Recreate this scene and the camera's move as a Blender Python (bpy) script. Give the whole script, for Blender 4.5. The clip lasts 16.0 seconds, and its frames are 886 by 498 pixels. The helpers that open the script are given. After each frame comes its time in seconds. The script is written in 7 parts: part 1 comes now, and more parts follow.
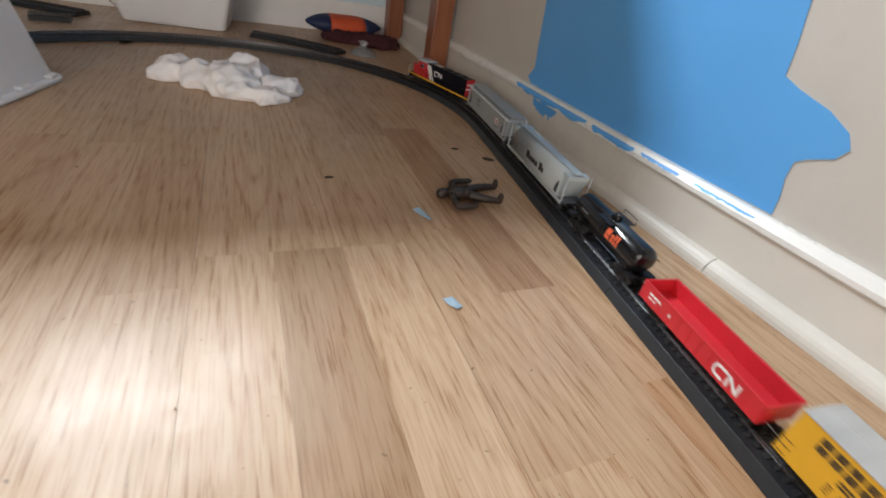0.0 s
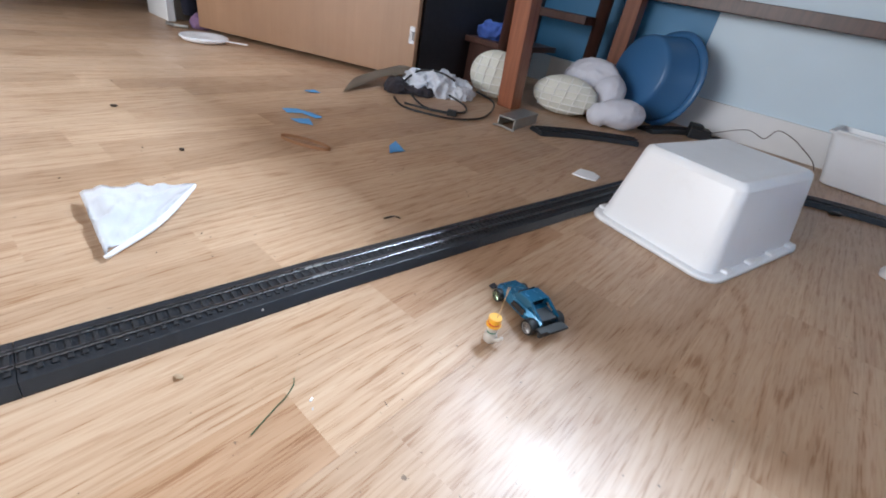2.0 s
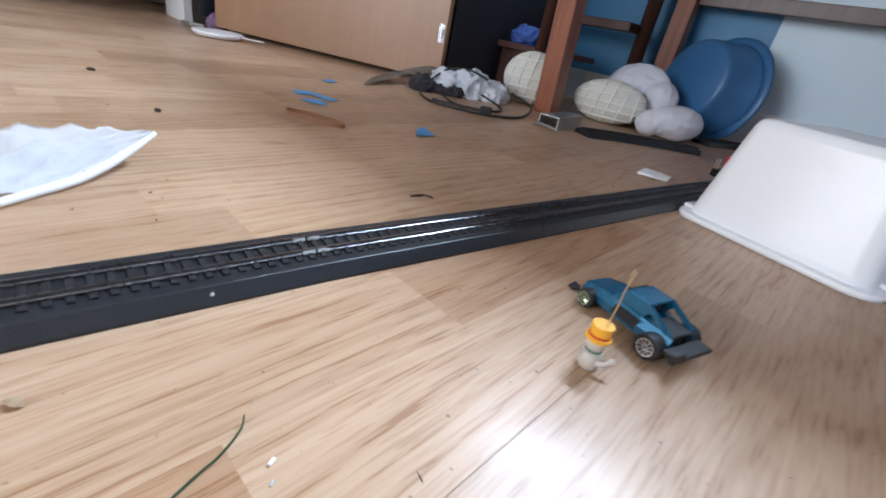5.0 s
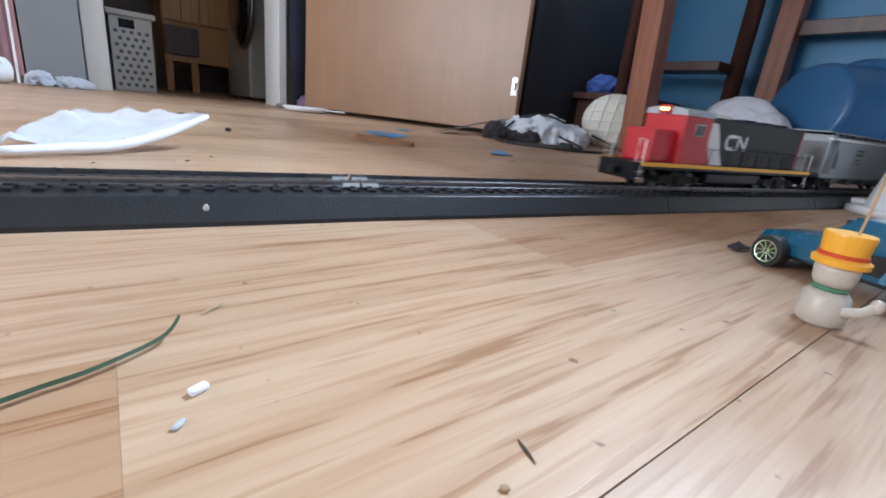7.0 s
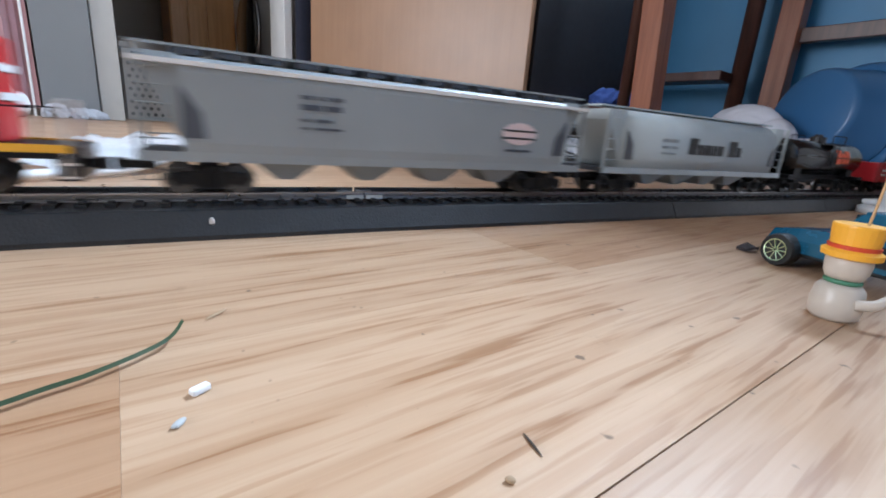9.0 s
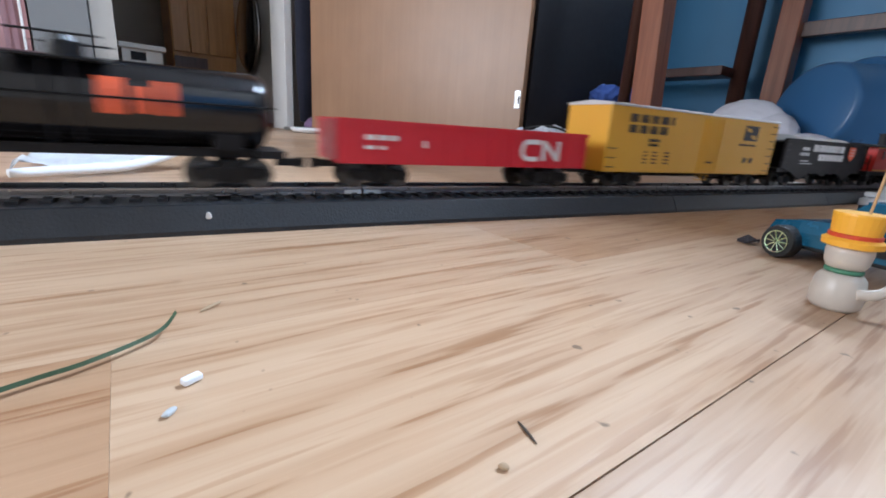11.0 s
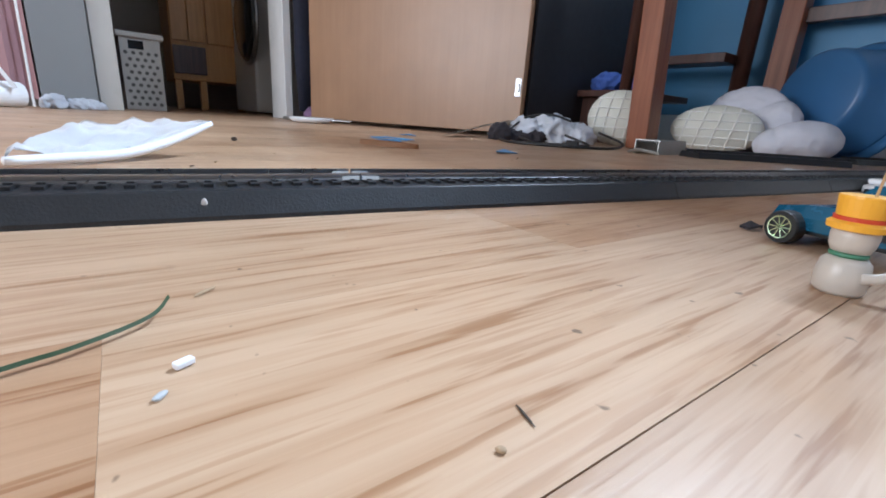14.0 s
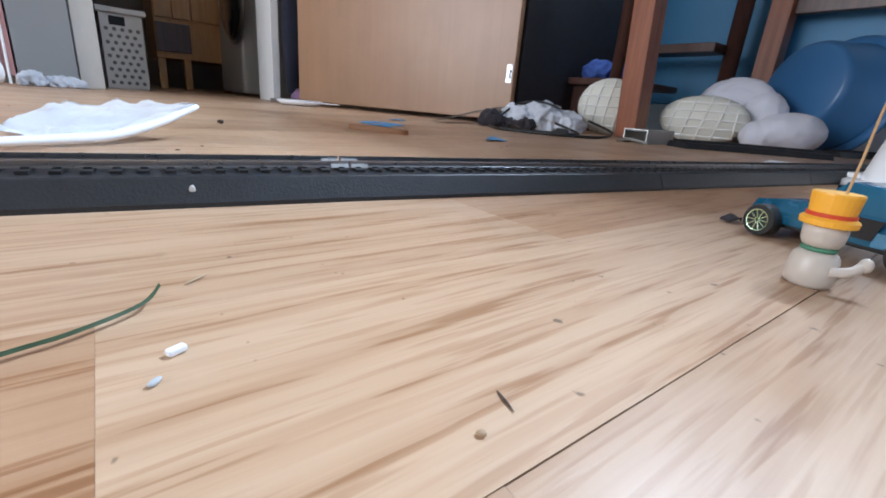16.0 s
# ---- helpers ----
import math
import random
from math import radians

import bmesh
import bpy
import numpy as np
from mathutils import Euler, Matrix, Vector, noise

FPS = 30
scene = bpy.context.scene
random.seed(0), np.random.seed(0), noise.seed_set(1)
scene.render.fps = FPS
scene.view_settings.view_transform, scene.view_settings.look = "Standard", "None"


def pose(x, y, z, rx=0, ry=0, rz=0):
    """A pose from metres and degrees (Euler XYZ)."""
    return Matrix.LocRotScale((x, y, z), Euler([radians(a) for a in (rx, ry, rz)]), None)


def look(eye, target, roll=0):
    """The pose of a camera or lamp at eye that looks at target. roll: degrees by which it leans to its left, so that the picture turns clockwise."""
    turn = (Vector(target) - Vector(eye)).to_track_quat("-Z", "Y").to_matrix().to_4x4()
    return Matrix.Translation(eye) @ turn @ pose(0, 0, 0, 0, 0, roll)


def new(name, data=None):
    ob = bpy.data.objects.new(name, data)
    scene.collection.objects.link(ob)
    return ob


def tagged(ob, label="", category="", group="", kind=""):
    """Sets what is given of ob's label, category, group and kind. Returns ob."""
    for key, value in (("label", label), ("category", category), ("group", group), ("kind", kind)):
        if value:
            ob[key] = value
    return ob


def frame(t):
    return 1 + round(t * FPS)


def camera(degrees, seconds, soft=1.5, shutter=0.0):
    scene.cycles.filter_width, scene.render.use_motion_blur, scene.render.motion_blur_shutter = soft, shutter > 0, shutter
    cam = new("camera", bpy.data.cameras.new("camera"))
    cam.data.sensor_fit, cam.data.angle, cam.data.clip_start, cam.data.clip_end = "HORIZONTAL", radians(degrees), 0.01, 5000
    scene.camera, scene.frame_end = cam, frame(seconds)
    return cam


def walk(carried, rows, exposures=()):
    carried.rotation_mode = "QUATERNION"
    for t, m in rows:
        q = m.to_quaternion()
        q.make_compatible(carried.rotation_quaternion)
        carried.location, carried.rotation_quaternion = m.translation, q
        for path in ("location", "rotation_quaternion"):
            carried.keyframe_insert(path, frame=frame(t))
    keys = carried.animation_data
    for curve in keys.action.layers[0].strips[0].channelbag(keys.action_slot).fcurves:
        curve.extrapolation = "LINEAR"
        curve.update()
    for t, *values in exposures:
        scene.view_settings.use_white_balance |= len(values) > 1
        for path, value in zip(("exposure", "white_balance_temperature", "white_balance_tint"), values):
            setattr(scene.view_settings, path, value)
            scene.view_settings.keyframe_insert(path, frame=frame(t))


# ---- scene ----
cam = camera(90.7, 16.0, soft=1.8, shutter=0.5)
PATH = [
    (0, (-0.645, 0.431, 0.265), (0.123, 1.921, -0.827), 11.0),
    (0.3, (-0.672, 0.422, 0.274), (0.032, 1.935, -0.829), 12.5),
    (0.5, (-0.713, 0.414, 0.288), (-0.184, 1.999, -0.81), 13.2),
    (0.7, (-0.767, 0.447, 0.312), (-0.623, 2.129, -0.76), 14.6),
    (1, (-0.843, 0.475, 0.297), (-1.398, 2.09, -0.743), 10.2),
    (1.2, (-0.903, 0.476, 0.282), (-1.722, 1.985, -0.744), 9.1),
    (1.5, (-0.944, 0.479, 0.283), (-1.931, 1.875, -0.755), 9.8),
    (2, (-0.973, 0.481, 0.281), (-1.998, 1.845, -0.762), 11.0),
    (2.5, (-0.99, 0.488, 0.268), (-2.096, 1.807, -0.75), 9.0),
    (3, (-0.991, 0.488, 0.27), (-2.054, 1.833, -0.759), 11.0),
    (3.5, (-0.995, 0.492, 0.267), (-2.059, 1.825, -0.777), 11.4),
    (3.7, (-0.995, 0.493, 0.265), (-2.057, 1.826, -0.781), 11.3),
    (5.8, (-1.089, 0.591, 0.07), (-2.385, 1.913, -0.687), 10.6),
    (6, (-1.089, 0.594, 0.057), (-2.467, 1.857, -0.653), 8.8),
    (6.5, (-1.088, 0.597, 0.05), (-2.568, 1.779, -0.591), 6.4),
    (7, (-1.087, 0.597, 0.05), (-2.589, 1.772, -0.552), 6.3),
    (7.5, (-1.086, 0.597, 0.049), (-2.611, 1.763, -0.513), 5.5),
    (8, (-1.086, 0.598, 0.047), (-2.623, 1.756, -0.495), 4.9),
    (8.5, (-1.085, 0.598, 0.046), (-2.63, 1.754, -0.481), 4.6),
    (9, (-1.085, 0.598, 0.046), (-2.633, 1.751, -0.481), 4.3),
    (9.5, (-1.085, 0.599, 0.045), (-2.634, 1.749, -0.484), 4.2),
    (12, (-1.084, 0.6, 0.043), (-2.636, 1.742, -0.495), 3.5),
    (12.5, (-1.084, 0.601, 0.042), (-2.637, 1.74, -0.497), 3.3),
    (13, (-1.084, 0.601, 0.042), (-2.639, 1.738, -0.497), 3.2),
    (13.5, (-1.084, 0.601, 0.042), (-2.632, 1.738, -0.517), 3.5),
    (14, (-1.085, 0.601, 0.042), (-2.625, 1.738, -0.534), 3.7),
    (14.5, (-1.084, 0.601, 0.042), (-2.616, 1.74, -0.555), 4.0),
    (15, (-1.084, 0.601, 0.043), (-2.597, 1.75, -0.583), 4.3),
    (15.5, (-1.084, 0.601, 0.043), (-2.577, 1.765, -0.603), 4.7),
    (16, (-1.083, 0.6, 0.044), (-2.576, 1.77, -0.59), 4.8),
]
walk(cam, [(t, look(eye, target, roll)) for t, eye, target, roll in PATH],
     [(0.0, 0.32, 6950, 12), (1.0, 0.66, 6350, 11), (2.0, 0.72, 5800, 11), (3.5, 0.64, 5720, 11), (6.0, 0.59, 5640, 11), (16.0, 0.61, 5620, 11)])

# ---- world, daylight and exposure ----
world = bpy.data.worlds.new("world")
scene.world = world
world.use_nodes = True
sky = world.node_tree.nodes.new("ShaderNodeTexSky")
sky.sky_type, sky.sun_disc = "NISHITA", False
sky.sun_elevation, sky.sun_rotation = radians(40), radians(20)
world.node_tree.links.new(sky.outputs[0], world.node_tree.nodes["Background"].inputs[0])
world.node_tree.nodes["Background"].inputs[1].default_value = 0.12

# the room: right wall x = XW, window wall y = YW
XW, YW, YS, ZC = -0.122, 2.11, -1.7, 2.4


def area(name, at, target, sx, sy, power, colour):
    lamp = bpy.data.lights.new(name, "AREA")
    lamp.shape, lamp.size, lamp.size_y, lamp.energy, lamp.color = "RECTANGLE", sx, sy, power, colour
    ob = new(name, lamp)
    ob.matrix_world = look(at, target)
    return ob


# sky light in the window openings
area("window_light", (-1.24, YW + 0.02, 1.755), (-1.24, 0.9, 0.6), 0.92, 0.26, 76, (0.78, 0.90, 1.0))
area("side_window_light", (-2.0, YS - 0.02, 0.78), (-1.5, 1.2, 0.5), 1.3, 0.92, 32, (1.0, 0.95, 0.88))

# ---- helpers ----


def part(name, bm, material, parent=None, label="", smooth=False):
    me = bpy.data.meshes.new(name)
    bm.to_mesh(me)
    bm.free()
    for m in (material if isinstance(material, (list, tuple)) else [material]):
        me.materials.append(m)
    if smooth:
        for p in me.polygons:
            p.use_smooth = True
    ob = new(name, me)
    if parent is not None:
        ob.parent = parent
    if label:
        tagged(ob, label=label)
    return ob


def thing(name, m, label, category, group="", kind=""):
    ob = new(name)
    ob.empty_display_size = 0.02
    ob.matrix_basis = m
    return tagged(ob, label, category, group, kind)


def xform(bm, verts, m):
    if m is not None:
        bmesh.ops.transform(bm, matrix=m, verts=verts)


def box(bm, x0, x1, y0, y1, z0, z1, m=None, bevel=0.0, mat=0):
    r = bmesh.ops.create_cube(bm, size=1, matrix=Matrix.LocRotScale(((x0 + x1) / 2, (y0 + y1) / 2, (z0 + z1) / 2), None, (x1 - x0, y1 - y0, z1 - z0)))
    vs = r["verts"]
    fs = list({f for v in vs for f in v.link_faces})
    for f in fs:
        f.material_index = mat
    if bevel > 0:
        es = list({e for v in vs for e in v.link_edges})
        q = bmesh.ops.bevel(bm, geom=es, offset=bevel, segments=2, affect="EDGES", profile=0.5)
        vs = list({v for f in q["faces"] for v in f.verts} | {v for v in vs if v.is_valid})
    xform(bm, vs, m)
    return vs


def cyl(bm, p0, p1, r0, r1=None, seg=16, caps=True, mat=0):
    p0, p1 = Vector(p0), Vector(p1)
    d = p1 - p0
    m = Matrix.Translation((p0 + p1) / 2) @ d.to_track_quat("Z", "Y").to_matrix().to_4x4()
    r = bmesh.ops.create_cone(bm, cap_ends=caps, segments=seg, radius1=r0, radius2=r0 if r1 is None else r1, depth=d.length, matrix=m)
    for f in {f for v in r["verts"] for f in v.link_faces}:
        f.material_index = mat
    return r["verts"]


def ball(bm, c, r, scale=(1, 1, 1), m=None, seg=16, mat=0):
    q = bmesh.ops.create_uvsphere(bm, u_segments=seg, v_segments=max(6, seg // 2), radius=r)
    bmesh.ops.transform(bm, matrix=Matrix.Translation(c) @ (m or Matrix()) @ Matrix.Diagonal((*scale, 1)), verts=q["verts"])
    for f in {f for v in q["verts"] for f in v.link_faces}:
        f.material_index = mat
    return q["verts"]


def lathe(bm, prof, seg=24, m=None, mat=0, caps=True):
    """Turn a profile of (radius, height) round z."""
    rings = []
    for r, z in prof:
        rings.append([bm.verts.new((r * math.cos(2 * math.pi * k / seg), r * math.sin(2 * math.pi * k / seg), z)) for k in range(seg)])
    for a, b in zip(rings, rings[1:]):
        for k in range(seg):
            f = bm.faces.new((a[k], a[(k + 1) % seg], b[(k + 1) % seg], b[k]))
            f.material_index = mat
    if not caps:
        for k in range(seg):
            bm.faces.new((rings[-1][k], rings[-1][(k + 1) % seg], rings[0][(k + 1) % seg], rings[0][k])).material_index = mat
    for ring, flip in ((rings[0], True), (rings[-1], False)) if caps else ():
        f = bm.faces.new(ring[::-1] if flip else ring)
        f.material_index = mat
    vs = [v for ring in rings for v in ring]
    xform(bm, vs, m)
    return vs


def tube(bm, pts, r, seg=8, mat=0, taper=None):
    """A round bar along points."""
    pts = [Vector(p) for p in pts]
    rings = []
    up = Vector((0.03, 0.05, 1)).normalized()
    for k, p in enumerate(pts):
        d = (pts[min(k + 1, len(pts) - 1)] - pts[max(k - 1, 0)]).normalized()
        a = d.cross(up)
        a = a.normalized() if a.length > 1e-4 else Vector((1, 0, 0))
        b = d.cross(a)
        rr = r if taper is None else r * taper[k]
        rings.append([bm.verts.new(p + rr * (math.cos(2 * math.pi * i / seg) * a + math.sin(2 * math.pi * i / seg) * b)) for i in range(seg)])
    for a, b in zip(rings, rings[1:]):
        for i in range(seg):
            bm.faces.new((a[i], a[(i + 1) % seg], b[(i + 1) % seg], b[i])).material_index = mat
    bm.faces.new(rings[0][::-1]).material_index = mat
    bm.faces.new(rings[-1]).material_index = mat


def poly(bm, pts, thick, m=None, mat=0):
    """A flat plate in x, z, extruded along y."""
    a = [bm.verts.new((x, 0, z)) for x, z in pts]
    b = [bm.verts.new((x, thick, z)) for x, z in pts]
    n = len(pts)
    fs = [bm.faces.new(a), bm.faces.new(b[::-1])]
    for k in range(n):
        fs.append(bm.faces.new((a[k], b[k], b[(k + 1) % n], a[(k + 1) % n])))
    for f in fs:
        f.material_index = mat
    bmesh.ops.recalc_face_normals(bm, faces=fs)
    xform(bm, a + b, m)
    return a + b


def smooth_path(pts, n=8):
    """Catmull-Rom through points."""
    pts = [Vector(p) for p in pts]
    out = []
    for k in range(len(pts) - 1):
        p0, p1, p2, p3 = pts[max(k - 1, 0)], pts[k], pts[k + 1], pts[min(k + 2, len(pts) - 1)]
        for i in range(n):
            t = i / n
            out.append(0.5 * (2 * p1 + (p2 - p0) * t + (2 * p0 - 5 * p1 + 4 * p2 - p3) * t * t + (3 * p1 - p0 - 3 * p2 + p3) * t ** 3))
    return out + [pts[-1]]


# ---- materials ----


def nodes_of(name):
    m = bpy.data.materials.new(name)
    m.use_nodes = True
    nt = m.node_tree
    return m, nt, nt.nodes["Principled BSDF"]


def link(nt, a, b):
    nt.links.new(a, b)


def mix_rgb(nt, fac, a, b, blend="MIX"):
    n = nt.nodes.new("ShaderNodeMix")
    n.data_type, n.blend_type = "RGBA", blend
    for k, v in ((0, fac), (6, a), (7, b)):
        if hasattr(v, "is_linked"):
            link(nt, v, n.inputs[k])
        else:
            n.inputs[k].default_value = v if k == 0 else (*v, 1)
    return n.outputs[2]


def noise_tex(nt, vec, scale, detail=4, rough=0.55):
    n = nt.nodes.new("ShaderNodeTexNoise")
    n.inputs["Scale"].default_value, n.inputs["Detail"].default_value, n.inputs["Roughness"].default_value = scale, detail, rough
    if vec is not None:
        link(nt, vec, n.inputs["Vector"])
    return n.outputs[0]


def ramp(nt, fac, stops):
    n = nt.nodes.new("ShaderNodeValToRGB")
    while len(n.color_ramp.elements) < len(stops):
        n.color_ramp.elements.new(0.5)
    for e, (p, c) in zip(n.color_ramp.elements, stops):
        e.position, e.color = p, (c, c, c, 1) if not hasattr(c, "__len__") else (*c, 1)
    link(nt, fac, n.inputs[0])
    return n.outputs[0]


def bump(nt, bsdf, height, strength, distance):
    b = nt.nodes.new("ShaderNodeBump")
    b.inputs["Strength"].default_value, b.inputs["Distance"].default_value = strength, distance
    link(nt, height, b.inputs["Height"])
    link(nt, b.outputs[0], bsdf.inputs["Normal"])


def plain(name, colour, rough=0.5, metal=0.0, var=0.12, scale=60, bump_d=0.0003, bump_s=0.15, coat=0.0, dirt=0.0, dirt_colour=(0.18, 0.13, 0.09)):
    """Paint, plastic, cloth or metal with a fine and a broad unevenness."""
    m, nt, b = nodes_of(name)
    tc = nt.nodes.new("ShaderNodeTexCoord").outputs["Object"]
    fine, broad = noise_tex(nt, tc, scale, 5), noise_tex(nt, tc, scale / 9, 3)
    dark = tuple(c * (1 - var) for c in colour)
    light = tuple(min(1, c * (1 + var)) for c in colour)
    col = mix_rgb(nt, ramp(nt, broad, ((0.3, 0.0), (0.7, 1.0))), dark, light)
    if dirt > 0:
        d = ramp(nt, noise_tex(nt, tc, scale / 3, 6, 0.7), ((0.55, 0.0), (0.75, dirt)))
        col = mix_rgb(nt, d, col, dirt_colour)
    link(nt, col, b.inputs["Base Color"])
    r = nt.nodes.new("ShaderNodeMapRange")
    r.inputs[3].default_value, r.inputs[4].default_value = max(0.02, rough - 0.1), min(1, rough + 0.1)
    link(nt, fine, r.inputs[0])
    link(nt, r.outputs[0], b.inputs["Roughness"])
    b.inputs["Metallic"].default_value = metal
    b.inputs["Coat Weight"].default_value = coat
    b.inputs["Coat Roughness"].default_value = 0.12
    bump(nt, b, fine, bump_s, bump_d)
    return m


def oak(name, island, tint=(1.0, 1.0, 1.0)):
    """Lacquered oak strips; each piece has its own tone and figure."""
    m, nt, b = nodes_of(name)
    tc = nt.nodes.new("ShaderNodeTexCoord").outputs["Object"]
    rnd = nt.nodes.new("ShaderNodeNewGeometry").outputs["Random Per Island"] if island else nt.nodes.new("ShaderNodeObjectInfo").outputs["Random"]
    off = nt.nodes.new("ShaderNodeVectorMath")
    off.operation = "SCALE"
    off.inputs[0].default_value = (13.0, 29.0, 7.0)
    link(nt, rnd, off.inputs["Scale"])
    add = nt.nodes.new("ShaderNodeVectorMath")
    link(nt, tc, add.inputs[0])
    link(nt, off.outputs[0], add.inputs[1])

    def stretched(sx, sy):
        mp = nt.nodes.new("ShaderNodeMapping")
        mp.inputs["Scale"].default_value = (sx, sy, 1)
        link(nt, add.outputs[0], mp.inputs["Vector"])
        return mp.outputs[0]

    def maths(op, p, q):
        n = nt.nodes.new("ShaderNodeMath")
        n.operation = op
        for k, v in enumerate((p, q)):
            if hasattr(v, "is_linked"):
                link(nt, v, n.inputs[k])
            else:
                n.inputs[k].default_value = v
        if op == "MULTIPLY_ADD":
            n.inputs[2].default_value = 1.0 - n.inputs[1].default_value
        return n.outputs[0]

    # growth rings: contour lines of a long, slow field, which close into cathedral arches
    field = noise_tex(nt, stretched(10, 0.75), 1.0, 1, 0.3)
    wobble = noise_tex(nt, stretched(70, 5), 1.0, 3, 0.6)
    rings = maths("SINE", maths("ADD", maths("MULTIPLY", field, 150.0), maths("MULTIPLY", wobble, 2.0)), 0.0)
    figure = ramp(nt, maths("MULTIPLY_ADD", rings, 0.5), ((0.0, 0.0), (0.28, 0.72), (1.0, 1.0)))
    # open pores: short dark dashes that crowd in the dark part of each ring
    dash = ramp(nt, noise_tex(nt, stretched(520, 26), 1.0, 2, 0.5), ((0.52, 0.0), (0.62, 1.0)))
    streak = ramp(nt, noise_tex(nt, stretched(240, 6), 1.0, 4, 0.65), ((0.34, 0.0), (0.64, 1.0)))
    blotch = noise_tex(nt, stretched(9, 3), 1.0, 3)
    tone = ramp(nt, rnd, ((0.0, (0.39, 0.255, 0.158)), (0.15, (0.44, 0.298, 0.19)), (0.5, (0.49, 0.335, 0.215)), (0.85, (0.525, 0.37, 0.245)), (1.0, (0.43, 0.288, 0.182))))
    col = mix_rgb(nt, 1.0, tone, tint, "MULTIPLY")
    col = mix_rgb(nt, 0.42, col, mix_rgb(nt, figure, (0.80, 0.70, 0.60), (1.06, 1.06, 1.06)), "MULTIPLY")
    col = mix_rgb(nt, 0.7, col, mix_rgb(nt, streak, (0.90, 0.85, 0.80), (1.06, 1.06, 1.06)), "MULTIPLY")
    col = mix_rgb(nt, 1.0, col, mix_rgb(nt, blotch, (0.90, 0.88, 0.87), (1.1, 1.1, 1.1)), "MULTIPLY")
    inv = maths("SUBTRACT", 1.0, figure)
    where = maths("MULTIPLY_ADD", inv, 0.60)
    pores = maths("MULTIPLY", dash, where)
    lines = ramp(nt, noise_tex(nt, stretched(300, 8), 1.0, 3, 0.6), ((0.53, 0.0), (0.62, 0.28), (0.70, 0.42)))
    col = mix_rgb(nt, lines, col, mix_rgb(nt, 1.0, col, (0.78, 0.67, 0.57), "MULTIPLY"))
    col = mix_rgb(nt, pores, col, mix_rgb(nt, 1.0, col, (0.70, 0.58, 0.47), "MULTIPLY"))
    # crumbs of dirt, dents and scuffs
    geo = nt.nodes.new("ShaderNodeNewGeometry").outputs["Position"]
    specks = ramp(nt, noise_tex(nt, geo, 150, 2), ((0.715, 0.0), (0.745, 0.8)))
    col = mix_rgb(nt, specks, col, (0.12, 0.075, 0.045))
    scuff = ramp(nt, noise_tex(nt, geo, 34, 5, 0.75), ((0.66, 0.0), (0.74, 0.30)))
    col = mix_rgb(nt, scuff, col, (0.24, 0.15, 0.09))
    link(nt, col, b.inputs["Base Color"])
    haze = noise_tex(nt, geo, 14, 6, 0.7)
    r = nt.nodes.new("ShaderNodeMapRange")
    r.inputs[1].default_value, r.inputs[2].default_value, r.inputs[3].default_value, r.inputs[4].default_value = 0.3, 0.7, 0.28, 0.48
    link(nt, haze, r.inputs[0])
    link(nt, r.outputs[0], b.inputs["Roughness"])
    b.inputs["Specular IOR Level"].default_value = 0.4
    lumps = maths("ADD", noise_tex(nt, geo, 22, 3), maths("MULTIPLY", noise_tex(nt, geo, 90, 3), 0.35))
    bump(nt, b, maths("SUBTRACT", lumps, maths("MULTIPLY", pores, 0.25)), 0.09, 0.0012)
    return m


def wood(name, c1, c2, rough=0.4, along="Z", scale=1.0):
    m, nt, b = nodes_of(name)
    tc = nt.nodes.new("ShaderNodeTexCoord").outputs["Object"]
    mp = nt.nodes.new("ShaderNodeMapping")
    mp.inputs["Scale"].default_value = {"X": (1.5, 30, 30), "Y": (30, 1.5, 30), "Z": (30, 30, 1.5)}[along]
    link(nt, tc, mp.inputs["Vector"])
    f = noise_tex(nt, mp.outputs[0], 3 * scale, 6, 0.65)
    wear = noise_tex(nt, tc, 7, 4)
    col = mix_rgb(nt, ramp(nt, f, ((0.3, 0.0), (0.7, 1.0))), c1, c2)
    col = mix_rgb(nt, 1.0, col, mix_rgb(nt, wear, (0.8, 0.8, 0.8), (1.15, 1.15, 1.15)), "MULTIPLY")
    link(nt, col, b.inputs["Base Color"])
    b.inputs["Roughness"].default_value = rough
    bump(nt, b, f, 0.15, 0.0006)
    return m


M = {}
M["oak"] = oak("oak_strip", False)
M["oak_far"] = oak("oak_strip_far", True)
M["oak_brown"] = oak("brown_oak_strip", False, (0.88, 0.80, 0.73))
M["seam"] = plain("seam_dirt", (0.07, 0.04, 0.025), 0.8)
M["wall_grey"] = plain("old_grey_paint", (0.56, 0.53, 0.49), 0.6, var=0.07, scale=40, bump_d=0.001, dirt=0.25, dirt_colour=(0.42, 0.39, 0.36))
M["wall_blue"] = plain("fresh_blue_paint", (0.10, 0.38, 0.80), 0.45, var=0.08, scale=25, bump_d=0.0006)
# wall blue with the desk's shade put into the colour
M["wall_shaded_blue"] = plain("shaded_blue_paint", (0.05, 0.19, 0.36), 0.5, var=0.15, scale=18, bump_d=0.0006)
M["wall_pale"] = plain("pale_blue_paint", (0.62, 0.74, 0.82), 0.5, var=0.05, scale=25, bump_d=0.0008)
# room wall colour set darker to cut the bounced light
M["wall_room"] = plain("dimmed_wall_paint", (0.33, 0.31, 0.28), 0.6, var=0.05, scale=20)
M["skirting"] = plain("worn_white_gloss", (0.66, 0.63, 0.58), 0.4, var=0.08, scale=50, bump_d=0.0006, dirt=0.3, dirt_colour=(0.48, 0.43, 0.37))
M["white_trim"] = plain("white_trim_paint", (0.80, 0.80, 0.80), 0.35, var=0.04, scale=60)
M["cap_white"] = plain("chipped_white_gloss", (0.78, 0.77, 0.75), 0.3, var=0.06, scale=60, dirt=0.25, dirt_colour=(0.55, 0.50, 0.44))
